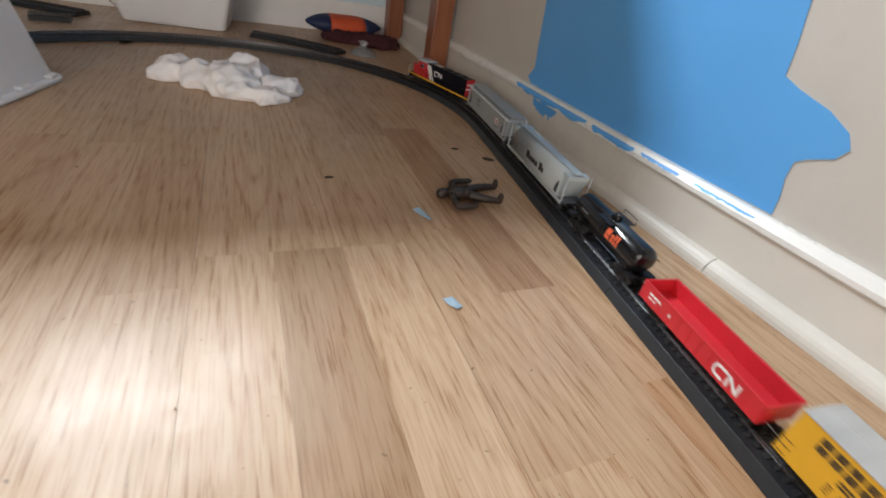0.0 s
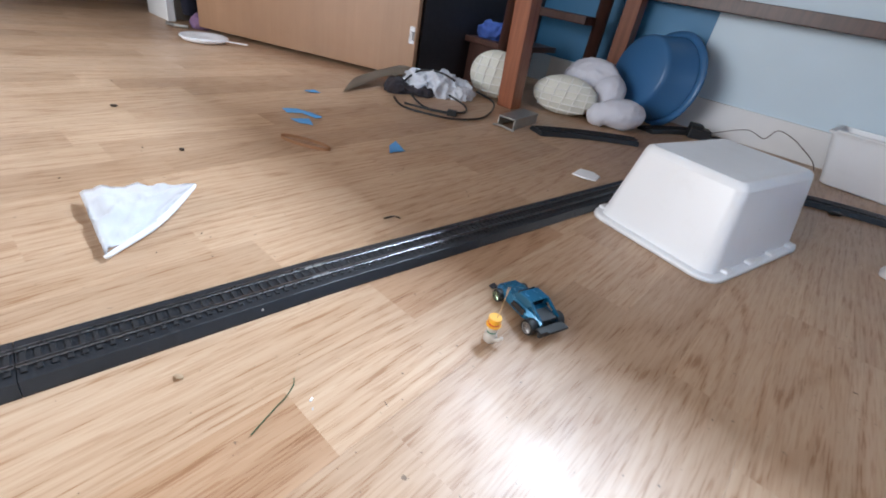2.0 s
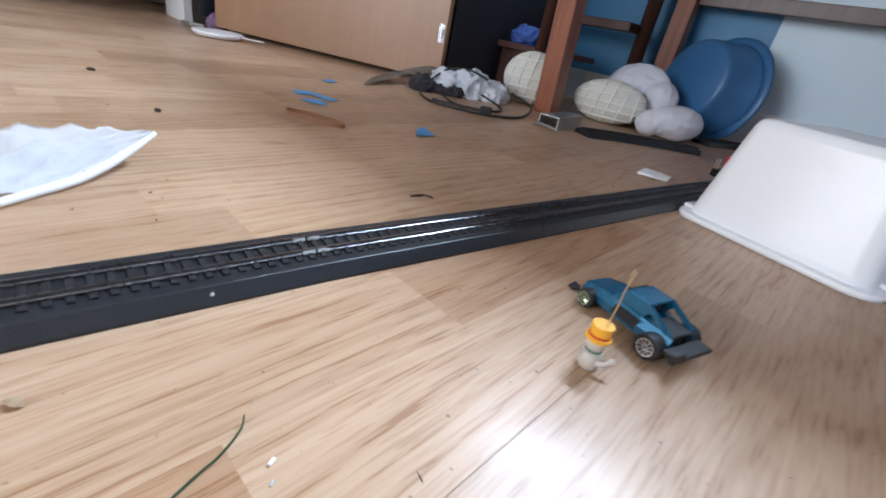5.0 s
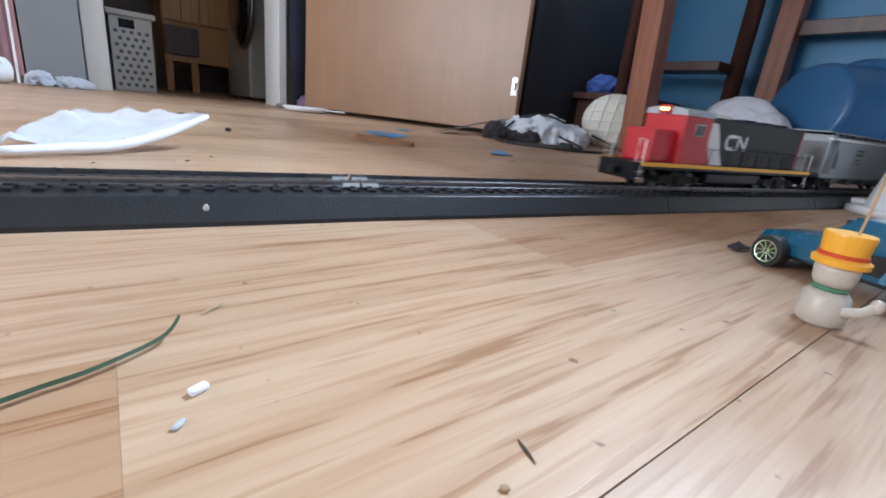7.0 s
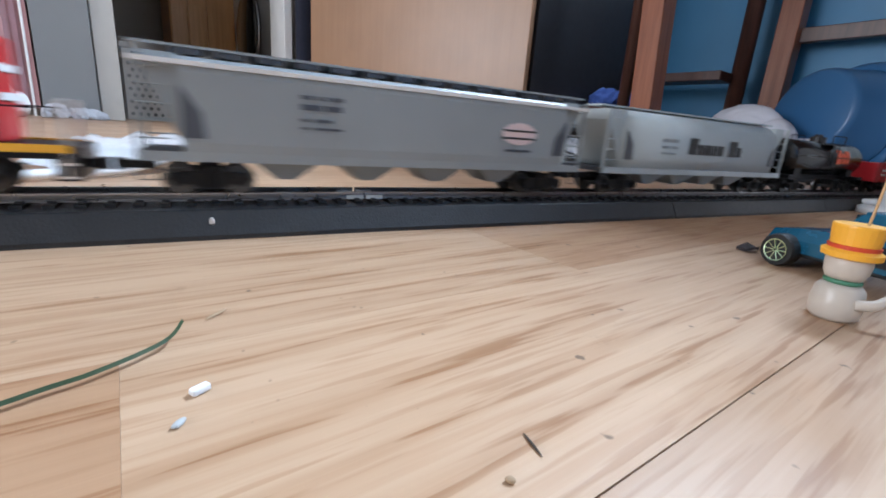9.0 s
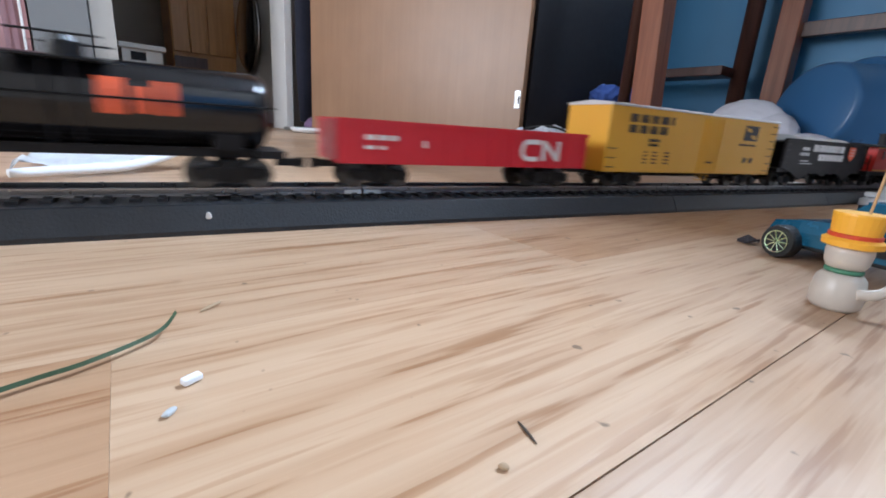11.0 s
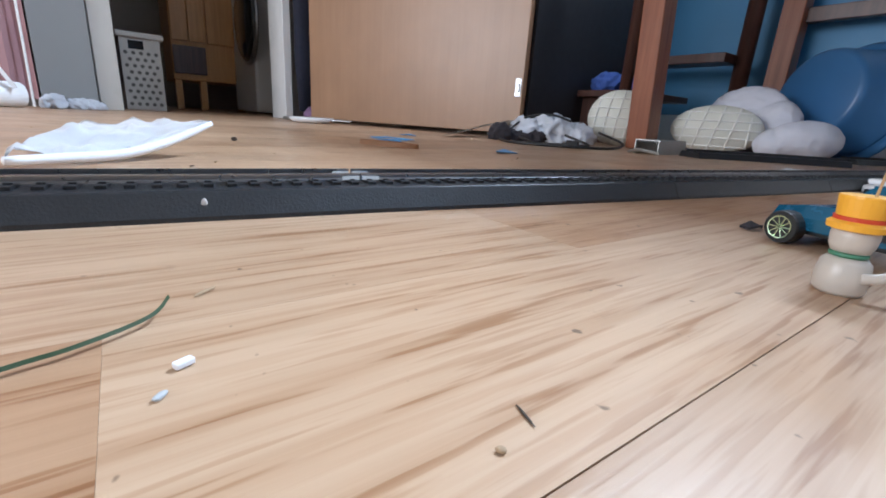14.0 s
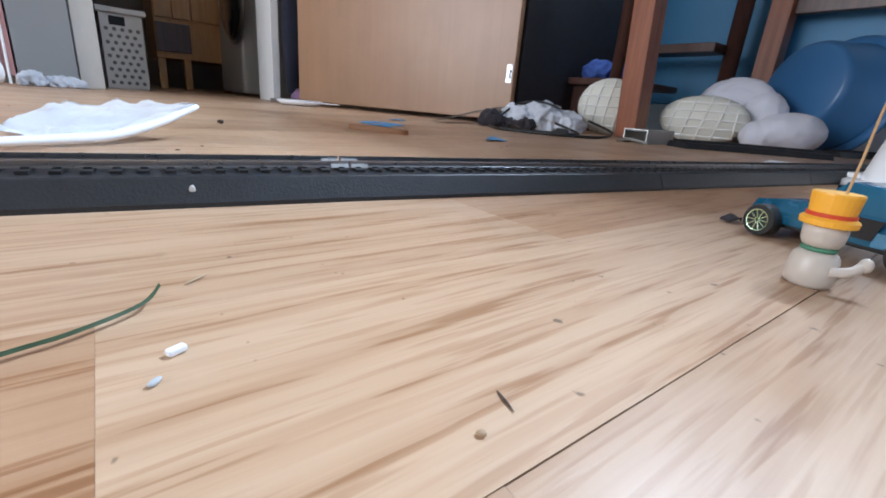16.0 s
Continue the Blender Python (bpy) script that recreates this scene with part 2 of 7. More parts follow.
# unseen ceiling, darkened so that less light bounces onto the floor
M["ceiling"] = plain("dimmed_ceiling_paint", (0.36, 0.35, 0.33), 0.7, var=0.03, scale=20)
M["roadbed"] = plain("black_roadbed_plastic", (0.017, 0.018, 0.021), 0.40, var=0.15, scale=900, bump_d=0.0004, bump_s=0.55)
M["sleeper"] = plain("sleeper_plastic", (0.018, 0.017, 0.018), 0.55, scale=500)
M["rail"] = plain("steel_rail", (0.34, 0.34, 0.35), 0.3, 1.0, scale=300)
M["joiner"] = plain("bright_joiner_metal", (0.62, 0.62, 0.60), 0.5, 0.25, scale=300)
M["white_plastic"] = plain("white_bin_plastic", (0.83, 0.84, 0.86), 0.32, var=0.03, scale=50, dirt=0.12, dirt_colour=(0.5, 0.46, 0.42))
M["red_wood"] = wood("red_brown_stain", (0.19, 0.06, 0.028), (0.32, 0.115, 0.055), 0.35)
M["dark_wood"] = wood("dark_brown_stain", (0.05, 0.022, 0.016), (0.10, 0.042, 0.03), 0.4)
M["door_wood"] = wood("beige_veneer", (0.33, 0.185, 0.10), (0.365, 0.21, 0.115), 0.36, scale=0.6)
M["carcass"] = plain("dark_carcass", (0.012, 0.011, 0.014), 0.5)
M["paper"] = plain("white_tissue", (0.86, 0.87, 0.89), 0.85, var=0.04, scale=200, bump_d=0.0006, bump_s=0.3)
M["sock"] = plain("white_cotton_knit", (0.80, 0.78, 0.79), 0.95, var=0.08, scale=260, bump_d=0.0012, bump_s=0.5)
M["blue_tub"] = plain("blue_tub_plastic", (0.05, 0.145, 0.31), 0.35, var=0.1, scale=30)

# ---- floor, walls, ceiling ----
PW = 0.2040
SEAM0 = -1.110
SW = PW / 3
floor = new("floor", bpy.data.meshes.new("floor"))
bm = bmesh.new()
box(bm, -6.2, XW + 0.12, YS - 0.12, YW + 0.12, -0.05, -0.0042)
bm.to_mesh(floor.data)
bm.free()
floor.data.materials.append(M["seam"])
tagged(floor, "lacquered oak three-strip floor with dirt in the seams", "floor", kind="structure")


def wall(name, bm, material, label):
    ob = part(name, bm, material)
    return tagged(ob, label, "wall", kind="structure")


# right wall: old grey paint, with a freshly rolled blue patch on it
bm = bmesh.new()
box(bm, XW, XW + 0.12, YS, YW + 0.12, -0.05, ZC)
wall("wall_right", bm, M["wall_grey"], "scuffed old grey plaster wall, half repainted in blue")
bm = bmesh.new()
outline = [(1.20, 0.085), (1.222, 0.098), (1.206, 0.118), (1.214, 0.16), (1.224, 0.23), (1.218, 0.36), (1.245, 0.55), (1.21, 0.78), (1.12, 0.93), (0.98, 0.88), (0.86, 0.94), (0.72, 0.80), (0.775, 0.56), (0.757, 0.40),
           (0.763, 0.29), (0.753, 0.25), (0.748, 0.221), (0.727, 0.213), (0.69, 0.203), (0.664, 0.19), (0.655, 0.177), (0.662, 0.165), (0.684, 0.155), (0.693, 0.148), (0.692, 0.13), (0.686, 0.112), (0.683, 0.0905), (0.80, 0.0885), (1.0, 0.0865)]
vs = [bm.verts.new((XW - 0.0012, y, z)) for y, z in outline]
f = bm.faces.new(vs)
q = bmesh.ops.extrude_face_region(bm, geom=[f])
bmesh.ops.translate(bm, vec=(0.001, 0, 0), verts=[v for v in q["geom"] if isinstance(v, bmesh.types.BMVert)])
bmesh.ops.recalc_face_normals(bm, faces=bm.faces)
tagged(part("paint_patch", bm, M["wall_blue"]), "fresh bright blue paint patch with a ragged rolled edge", "paint", kind="structure")
# blue smears over the top of the skirting
bm = bmesh.new()
for y0, y1, zz, dz, out in ((1.00, 1.235, 0.0832, 0.0105, 0.0172), (0.885, 0.985, 0.0832, 0.009, 0.0172), (0.80, 0.872, 0.0832, 0.004, 0.0168), (0.69, 0.775, 0.0832, 0.0025, 0.0168), (1.085, 1.165, 0.0705, 0.022, 0.0135)):
    n = 18
    top = [(y0 + (y1 - y0) * k / n, zz + 0.0004 * random.random()) for k in range(n + 1)]
    low = [(y, z - dz * (0.45 + 0.6 * random.random()) * min(1.0, 2.6 * math.sin(math.pi * (0.04 + 0.92 * k / n))) - 0.0008) for k, (y, z) in enumerate(top)]
    def lies(y, z):
        """On the cap's rounded face, or on the board below it."""
        if out < 0.015:
            return XW - out, y, z
        return XW - 0.0170 + 0.0038 * max(0.0, (z - 0.0788) / 0.0045), y, z

    for k in range(n):
        for j in range(4):
            a = [bm.verts.new(lies(p[0] + (q[0] - p[0]) * f, p[1] + (q[1] - p[1]) * f)) for p, q, f in ((top[k], low[k], j / 4), (top[k + 1], low[k + 1], j / 4), (top[k + 1], low[k + 1], (j + 1) / 4), (top[k], low[k], (j + 1) / 4))]
            bm.faces.new(a)
tagged(part("paint_smear", bm, M["wall_blue"]), "blue paint smeared over the skirting", "paint", kind="structure")

bm = bmesh.new()
box(bm, XW - 0.0125, XW - 0.0005, YS, YW - 0.013, 0.0, 0.0715, bevel=0.002)
tagged(part("baseboard", bm, M["skirting"]), "worn off-white painted baseboard with chips", "baseboard", kind="structure")
bm = bmesh.new()
cap = [(-0.0006, 0.0718), (-0.0155, 0.0718), (-0.0165, 0.0735), (-0.0160, 0.0790), (-0.0125, 0.0835), (-0.0095, 0.0875), (-0.0060, 0.0885), (-0.0006, 0.0885)]
ends = [[bm.verts.new((XW + x, y, z)) for x, z in cap] for y in (YS, YW - 0.018)]
for k in range(len(cap)):
    bm.faces.new((ends[0][k], ends[0][(k + 1) % len(cap)], ends[1][(k + 1) % len(cap)], ends[1][k]))
bm.faces.new(ends[0][::-1])
bm.faces.new(ends[1])
bmesh.ops.recalc_face_normals(bm, faces=bm.faces)
tagged(part("trim", bm, M["cap_white"]), "white painted cap on the baseboard", "trim", kind="structure")
# quarter round at the foot
bm = bmesh.new()
n = 6
for y0, y1 in ((YS, 0.70), (0.7015, YW - 0.03)):
    ring = []
    for y in (y0, y1):
        ring.append([bm.verts.new((XW - 0.0128 - 0.017 * math.sin(math.pi / 2 * k / n), y, 0.019 * math.cos(math.pi / 2 * k / n))) for k in range(n + 1)] + [bm.verts.new((XW - 0.0128, y, 0.0))])
    c = n + 2
    for k in range(c):
        bm.faces.new((ring[0][k], ring[0][(k + 1) % c], ring[1][(k + 1) % c], ring[1][k]))
    bm.faces.new(ring[0][::-1])
    bm.faces.new(ring[1])
bmesh.ops.recalc_face_normals(bm, faces=bm.faces)
tagged(part("trim", bm, M["skirting"]), "old white quarter-round moulding, dirty at the joint", "trim", kind="structure")

# window wall with its opening
WX0, WX1, WZ0, WZ1 = -1.72, -0.76, 1.61, 1.90
bm = bmesh.new()
for x0, x1, z0, z1 in ((-3.2, WX0, -0.05, ZC), (WX1, XW, -0.05, ZC), (WX0, WX1, -0.05, WZ0), (WX0, WX1, WZ1, ZC)):
    box(bm, x0, x1, YW, YW + 0.12, z0, z1)
wall("wall_window", bm, M["wall_pale"], "pale blue painted wall below the window")
win = thing("window_1", pose((WX0 + WX1) / 2, YW, WZ0), "white framed window over the desk", "window", kind="structure")
bm = bmesh.new()
w, h = WX1 - WX0, WZ1 - WZ0
for x0, x1, z0, z1 in ((-w / 2, -w / 2 + 0.04, 0, h), (w / 2 - 0.04, w / 2, 0, h), (-w / 2 + 0.04, w / 2 - 0.04, 0, 0.04), (-w / 2 + 0.04, w / 2 - 0.04, h - 0.04, h), (-w / 2 + 0.04, w / 2 - 0.04, h / 2 - 0.02, h / 2 + 0.02)):
    box(bm, x0, x1, 0.05, 0.09, z0, z1)
part("window_frame", bm, M["white_trim"], win)
bm = bmesh.new()
box(bm, -w / 2 - 0.03, w / 2 + 0.03, -0.03, 0.0, -0.03, -0.002)
part("window_sill", bm, M["white_trim"], win)

bm = bmesh.new()
box(bm, -1.86, XW - 0.0145, YW - 0.0125, YW - 0.0005, 0.0, 0.094, bevel=0.002)
tagged(part("baseboard", bm, M["white_trim"]), "pale painted baseboard along the window wall", "baseboard", kind="structure")

# wall behind, with the second window
bm = bmesh.new()
for x0, x1, z0, z1 in ((-6.2, -2.7, -0.05, ZC), (-1.3, XW, -0.05, ZC), (-2.7, -1.3, -0.05, 0.3), (-2.7, -1.3, 1.26, ZC)):
    box(bm, x0, x1, YS - 0.12, YS, z0, z1)
wall("wall_back", bm, M["wall_room"], "plain taupe wall with a wide window")
bm = bmesh.new()
box(bm, -6.2, XW + 0.12, YS - 0.12, YW + 0.12, ZC, ZC + 0.1)
tagged(part("ceiling", bm, M["ceiling"]), "plain grey-white ceiling", "ceiling", kind="structure")

# ---- track plan ----
TH = radians(82)
DU, RV = Vector((math.cos(TH), math.sin(TH))), Vector((math.sin(TH), -math.cos(TH)))


def uv(u, v):
    p = DU * u + RV * v
    return p.x, p.y


RAD = 0.4925
VW = -0.3795
UA, UB, UJ = -0.1, 1.13, 0.505
KINK = radians(1.5)
# pieces: length, curvature (left positive), after a bend at its start
L4 = 0.45
v4 = VW - 2 * RAD + L4 * math.sin(KINK)
R2 = (VW - v4) / (1 + math.cos(KINK))
PIECES = [(UB - UA, 0.0, 0.0), (math.pi * RAD, 1 / RAD, 0.0), (UB - UJ, 0.0, 0.0), (L4, 0.0, KINK), ((math.pi - KINK) * R2, 1 / R2, 0.0)]
u_end = UJ - L4 * math.cos(KINK) - R2 * math.sin(KINK)
PIECES.append((UA - u_end, 0.0, 0.0))
LOOP = sum(p[0] for p in PIECES)
STARTS = []
x, y = uv(UA, VW)
hd = TH
s0 = 0.0
for ln, k, b in PIECES:
    hd += b
    STARTS.append((s0, x, y, hd, k, ln))
    if k:
        x += (math.sin(hd + k * ln) - math.sin(hd)) / k
        y += (math.cos(hd) - math.cos(hd + k * ln)) / k
        hd += k * ln
    else:
        x += ln * math.cos(hd)
        y += ln * math.sin(hd)
    s0 += ln


def track_at(s):
    """Place and heading on the track's centre line."""
    s %= LOOP
    for s0, x, y, hd, k, ln in STARTS:
        if s <= s0 + ln + 1e-9:
            q = s - s0
            if k:
                return x + (math.sin(hd + k * q) - math.sin(hd)) / k, y + (math.cos(hd) - math.cos(hd + k * q)) / k, hd + k * q
            return x + q * math.cos(hd), y + q * math.sin(hd), hd
    return x, y, hd


RAIL_TOP = 0.0148


def strip(bm, s0, s1, prof, step=0.03, mat=0):
    """Sweep a closed profile of (side, height) along the track."""
    n = max(1, math.ceil((s1 - s0) / step))
    rings = []
    for k in range(n + 1):
        x, y, hd = track_at(s0 + (s1 - s0) * min(k / n, 0.9999))
        rings.append([bm.verts.new((x - math.sin(hd) * o, y + math.cos(hd) * o, z)) for o, z in prof])
    c = len(prof)
    for a, b in zip(rings, rings[1:]):
        for i in range(c):
            bm.faces.new((a[i], a[(i + 1) % c], b[(i + 1) % c], b[i])).material_index = mat
    bm.faces.new(rings[0]).material_index = mat
    bm.faces.new(rings[-1][::-1]).material_index = mat


BED = [(-0.0268, 0.0), (-0.0267, 0.0018), (-0.0222, 0.0102), (-0.0214, 0.0106), (0.0214, 0.0106), (0.0222, 0.0102), (0.0267, 0.0018), (0.0268, 0.0)]


def track_piece(s0, s1):
    x, y, hd = track_at((s0 + s1) / 2)
    t = thing("track_section", pose(0, 0, 0), "black plastic roadbed track section with steel rails on the floor", "model track", "train track loop")
    bm = bmesh.new()
    strip(bm, s0 + 0.0003, s1 - 0.0003, BED)
    bmesh.ops.recalc_face_normals(bm, faces=bm.faces)
    part("roadbed", bm, M["roadbed"], t, "textured black plastic roadbed")
    bm = bmesh.new()
    n = int((s1 - s0) / 0.0083)
    for k in range(n):
        x, y, hd = track_at(s0 + (k + 0.5) * (s1 - s0) / n)
        m = Matrix.Translation((x, y, 0)) @ Matrix.Rotation(hd, 4, "Z")
        box(bm, -0.0017, 0.0017, -0.0150, 0.0150, 0.0104, 0.0118, m)
        for o in (-0.0083, 0.0083):
            box(bm, -0.0012, 0.0012, o - 0.0020, o + 0.0020, 0.0118, 0.0124, m)
    tagged(part("sleeper", bm, M["sleeper"], t, "row of small black plastic sleepers"), kind="stuff")
    for o in (-0.0083, 0.0083):
        bm = bmesh.new()
        prof = [(o - 0.0011, 0.0118), (o - 0.0011, 0.0123), (o - 0.0004, 0.0127), (o - 0.00055, 0.0142), (o - 0.00055, RAIL_TOP), (o + 0.00055, RAIL_TOP), (o + 0.00055, 0.0142), (o + 0.0004, 0.0127), (o + 0.0011, 0.0123), (o + 0.0011, 0.0118)]
        strip(bm, s0 + 0.0004, s1 - 0.0004, prof)
        bmesh.ops.recalc_face_normals(bm, faces=bm.faces)
        part("rail", bm, M["rail"], t, "steel rail")
    if abs(s1 - S_JOINT) < 0.01 or abs(s0 - S_JOINT) < 0.001:
        for o in (-0.0083, 0.0083):
            bm = bmesh.new()
            e = s1 - 0.009 if abs(s1 - S_JOINT) < 0.01 else s0 + 0.0006
            strip(bm, e, e + 0.008, [(o - 0.0016, 0.0119), (o - 0.0012, 0.0135), (o + 0.0012, 0.0135), (o + 0.0016, 0.0119)])
            bmesh.ops.recalc_face_normals(bm, faces=bm.faces)
            part("rail_joiner", bm, M["joiner"], t, "bright metal rail joiner")
    return t


S_JOINT = STARTS[3][0]
cuts = []
for s0, x, y, hd, k, ln in STARTS:
    n = max(1, round(ln / (0.24 if k else 0.2286)))
    cuts += [(s0 + ln * i / n, s0 + ln * (i + 1) / n) for i in range(n)]
for a, b in cuts:
    track_piece(a, b)

# ---- the large things ----


def bin_upside_down(name, m, w, d, h, inset, label):
    """A tapered storage bin standing on its rim."""
    t = thing(name, m, label, "storage bin")
    bm = bmesh.new()
    def loop(ins, z, r):
        out = []
        hx, hy = w / 2 - ins, d / 2 - ins
        for cx, cy, a0 in ((hx - r, hy - r, 0), (-hx + r, hy - r, 90), (-hx + r, -hy + r, 180), (hx - r, -hy + r, 270)):
            for i in range(6):
                a = radians(a0 + 18 * i)
                out.append(bm.verts.new((cx + r * math.cos(a), cy + r * math.sin(a), z)))
        return out
    rings = [loop(0.011 + inset * 0.02, 0.002, 0.02), loop(0.011 + inset * 0.05, 0.014, 0.02), loop(inset * 0.97, h - 0.010, 0.016), loop(inset + 0.002, h - 0.003, 0.014), loop(inset + 0.008, h, 0.010), loop(inset + 0.016, h - 0.0012, 0.008)]
    for a, b in zip(rings, rings[1:]):
        c = len(a)
        for i in range(c):
            bm.faces.new((a[i], a[(i + 1) % c], b[(i + 1) % c], b[i]))
    bm.faces.new(rings[-1])
    crisp = {v for k in (1, 2, 4, 5) for v in rings[k]}
    for e in bm.edges:
        if e.verts[0] in crisp and e.verts[1] in crisp and abs(e.verts[0].co.z - e.verts[1].co.z) < 1e-5:
            e.smooth = False
    part("body", bm, M["white_plastic"], t, smooth=True)
    bm = bmesh.new()
    rim = [loop(0.009, 0.0005, 0.022), loop(0.0, 0.0005, 0.03), loop(0.0, 0.006, 0.03), loop(0.003, 0.0075, 0.028), loop(0.0125, 0.0072, 0.02)]
    for a, b in zip(rim, rim[1:]):
        c = len(a)
        for i in range(c):
            bm.faces.new((a[i], a[(i + 1) % c], b[(i + 1) % c], b[i]))
    part("rim", bm, M["white_plastic"], t, smooth=True)
    for side in (1, -1):
        for k in range(4):
            bm = bmesh.new()
            yy = -d * 0.36 + d * 0.235 * k
            box(bm, w / 2 - 0.014, w / 2 - 0.002, yy, yy + 0.022, 0.0075, 0.0125, bevel=0.002)
            xform(bm, bm.verts, pose(0, 0, 0, 0, 0, 0 if side == 1 else 180))
            part("rim_notch", bm, M["white_plastic"], t)
    return t


BIN_ANG = -14.5
bin_upside_down("storage_bin", pose(-1.0555, 1.2500, 0, 0, 0, BIN_ANG), 0.212, 0.294, 0.127, 0.03, "white plastic storage bin upside down on the floor beside the track")


def bin_upright(m):
    t = thing("storage_bin", m, "white plastic storage bin leaning by the pale blue wall", "storage bin")
    w, d, h = 0.245, 0.13, 0.125
    bm = bmesh.new()

    def ring(k, z, r=0.014, ins=0.0):
        out = []
        hx, hy = w / 2 + k - ins, d / 2 + k * 0.6 - ins
        for cx, cy, a0 in ((hx - r, hy - r, 0), (-hx + r, hy - r, 90), (-hx + r, -hy + r, 180), (hx - r, -hy + r, 270)):
            for i in range(5):
                a = radians(a0 + 22.5 * i)
                out.append(bm.verts.new((cx + r * math.cos(a), cy + r * math.sin(a), z)))
        return out
    rings = [ring(-0.006, 0.001), ring(0.0, 0.004), ring(0.03, h - 0.006), ring(0.037, h - 0.005), ring(0.037, h), ring(0.03, h), ring(0.028, h, ins=0.002), ring(-0.002, 0.006, ins=0.002)]
    for a, b in zip(rings, rings[1:]):
        for i in range(len(a)):
            bm.faces.new((a[i], a[(i + 1) % len(a)], b[(i + 1) % len(a)], b[i]))
    bm.faces.new(rings[0][::-1])
    bm.faces.new(rings[-1])
    part("body", bm, M["white_plastic"], t, smooth=False)
    bm = bmesh.new()
    box(bm, -w / 2 - 0.02, -w / 2 + 0.09, -d / 2 - 0.034, -d / 2 - 0.024, h, h + 0.006, bevel=0.002)
    part("rim", bm, M["white_plastic"], t)
    return t


bin_upright(pose(-0.803, 1.962, 0, 0, 0, -6.5))


def leg(bm, x, y, w, z1, lean=(0.0, 0.0)):
    """A square leg; lean is how far its top stands off its foot."""
    for v in set(box(bm, x - w / 2, x + w / 2, y - w / 2, y + w / 2, 0, z1, None, bevel=0.003)):
        v.co.x += lean[0] * v.co.z / z1
        v.co.y += lean[1] * v.co.z / z1


# desk on four red-brown legs under the window
desk = thing("desk", pose(0, 0, 0), "red-brown wooden desk against the window wall", "desk")
for x, y in ((-1.666, 1.579), (-0.166, 1.625), (-1.585, 2.035), (-0.166, 2.050)):
    bm = bmesh.new()
    leg(bm, x, y, 0.05, 0.72, (-0.026, -0.020) if x < -1.62 else (0.0, 0.0))
    part("leg", bm, M["red_wood"], desk, "square red-brown wooden leg")
bm = bmesh.new()
box(bm, -1.56, -0.19, 2.035, 2.06, 0.325, 0.36, bevel=0.002)
part("stretcher", bm, M["dark_wood"], desk, "dark wooden rear stretcher")
bm = bmesh.new()
box(bm, -0.178, -0.152, 1.65, 2.025, 0.325, 0.36, bevel=0.002)
part("stretcher", bm, M["dark_wood"], desk, "dark wooden side stretcher")
bm = bmesh.new()
box(bm, -1.70, -0.138, 1.335, 2.095, 0.72, 0.75, bevel=0.004)
part("tabletop", bm, M["red_wood"], desk, "red-brown wooden top")


# built-in cupboard beside the desk, with its door swung open
cup = thing("cupboard", pose(0, 0, 0), "dark open cupboard with a wide beige door standing open", "cupboard")
CX0, CX1, CY0, CY1, CH = -1.946, -1.72, 1.483, 2.105, 1.9
bm = bmesh.new()
box(bm, CX0 - 0.02, CX0, CY0, CY1, 0.0, CH)
part("side_panel", bm, M["carcass"], cup, "near-black side panel")
for px, py, pr in ((-1.790, 1.668, 0.0145), (-1.665, 2.0, 0.021)):
    bm = bmesh.new()
    cyl(bm, (px, py, 0.0), (px, py, CH), pr, seg=24)
    part("post", bm, M["dark_wood"], cup, "round dark brown post", smooth=True)
bm = bmesh.new()
box(bm, CX0, -1.775, 1.676, CY1 - 0.14, 0.122, 0.139, bevel=0.002)
part("shelf", bm, M["dark_wood"], cup, "dark brown low shelf")
bm = bmesh.new()
box(bm, CX0, -1.798, 1.705, 1.72, 0.0, 0.122)
part("plinth", bm, M["dark_wood"], cup, "dark brown board under the shelf")
bm = bmesh.new()
box(bm, CX0, -1.675, 1.91, 1.995, 0.226, 0.25, bevel=0.002)
part("rail", bm, M["dark_wood"], cup, "worn wooden back rail")
bm = bmesh.new()
box(bm, CX0 - 0.02, -1.67, CY0, CY1, CH, CH + 0.02)
part("top_panel", bm, M["carcass"], cup, "near-black top panel")
# blue wall under the desk; its darker colour stands in for shade
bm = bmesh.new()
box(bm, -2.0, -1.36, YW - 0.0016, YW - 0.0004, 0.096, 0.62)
tagged(part("paint_patch", bm, M["wall_shaded_blue"]), "blue paint on the wall under the desk, darkened for the shade there", "paint", kind="structure")
DA = 204.5
dm = pose(CX0 - 0.004, CY0 - 0.014, 0.012, 0, 0, DA)
bm = bmesh.new()
box(bm, 0.0, 0.755, -0.014, 0.014, 0.0, 1.85, dm, bevel=0.0015)
dr = part("door", bm, M["door_wood"], cup, "wide plain beige veneer door standing open")
for z in (0.092, 0.9, 1.6):
    bm = bmesh.new()
    box(bm, 0.004, 0.02, 0.0145, 0.0165, z, z + 0.045, dm, bevel=0.0006)
    box(bm, 0.008, 0.016, 0.0165, 0.021, z + 0.012, z + 0.032, dm, bevel=0.001)
    cyl(bm, dm @ Vector((0.012, 0.0164, z + 0.006)), dm @ Vector((0.012, 0.0185, z + 0.006)), 0.0025)
    part("hinge", bm, M["rail"], dr, "bright steel hinge plate")

# ---- the train ----
# a car's own axes: x ahead, y to its left, z up from the rail top
M["loco_red"] = plain("loco_red", (0.48, 0.022, 0.03), 0.35, scale=200, var=0.08)
M["loco_black"] = plain("loco_black", (0.005, 0.006, 0.011), 0.34, scale=200, var=0.2)
M["loco_white"] = plain("loco_white", (0.80, 0.80, 0.80), 0.4, scale=200, var=0.04)
M["loco_yellow"] = plain("sill_yellow", (0.85, 0.45, 0.03), 0.4, scale=200, var=0.06)
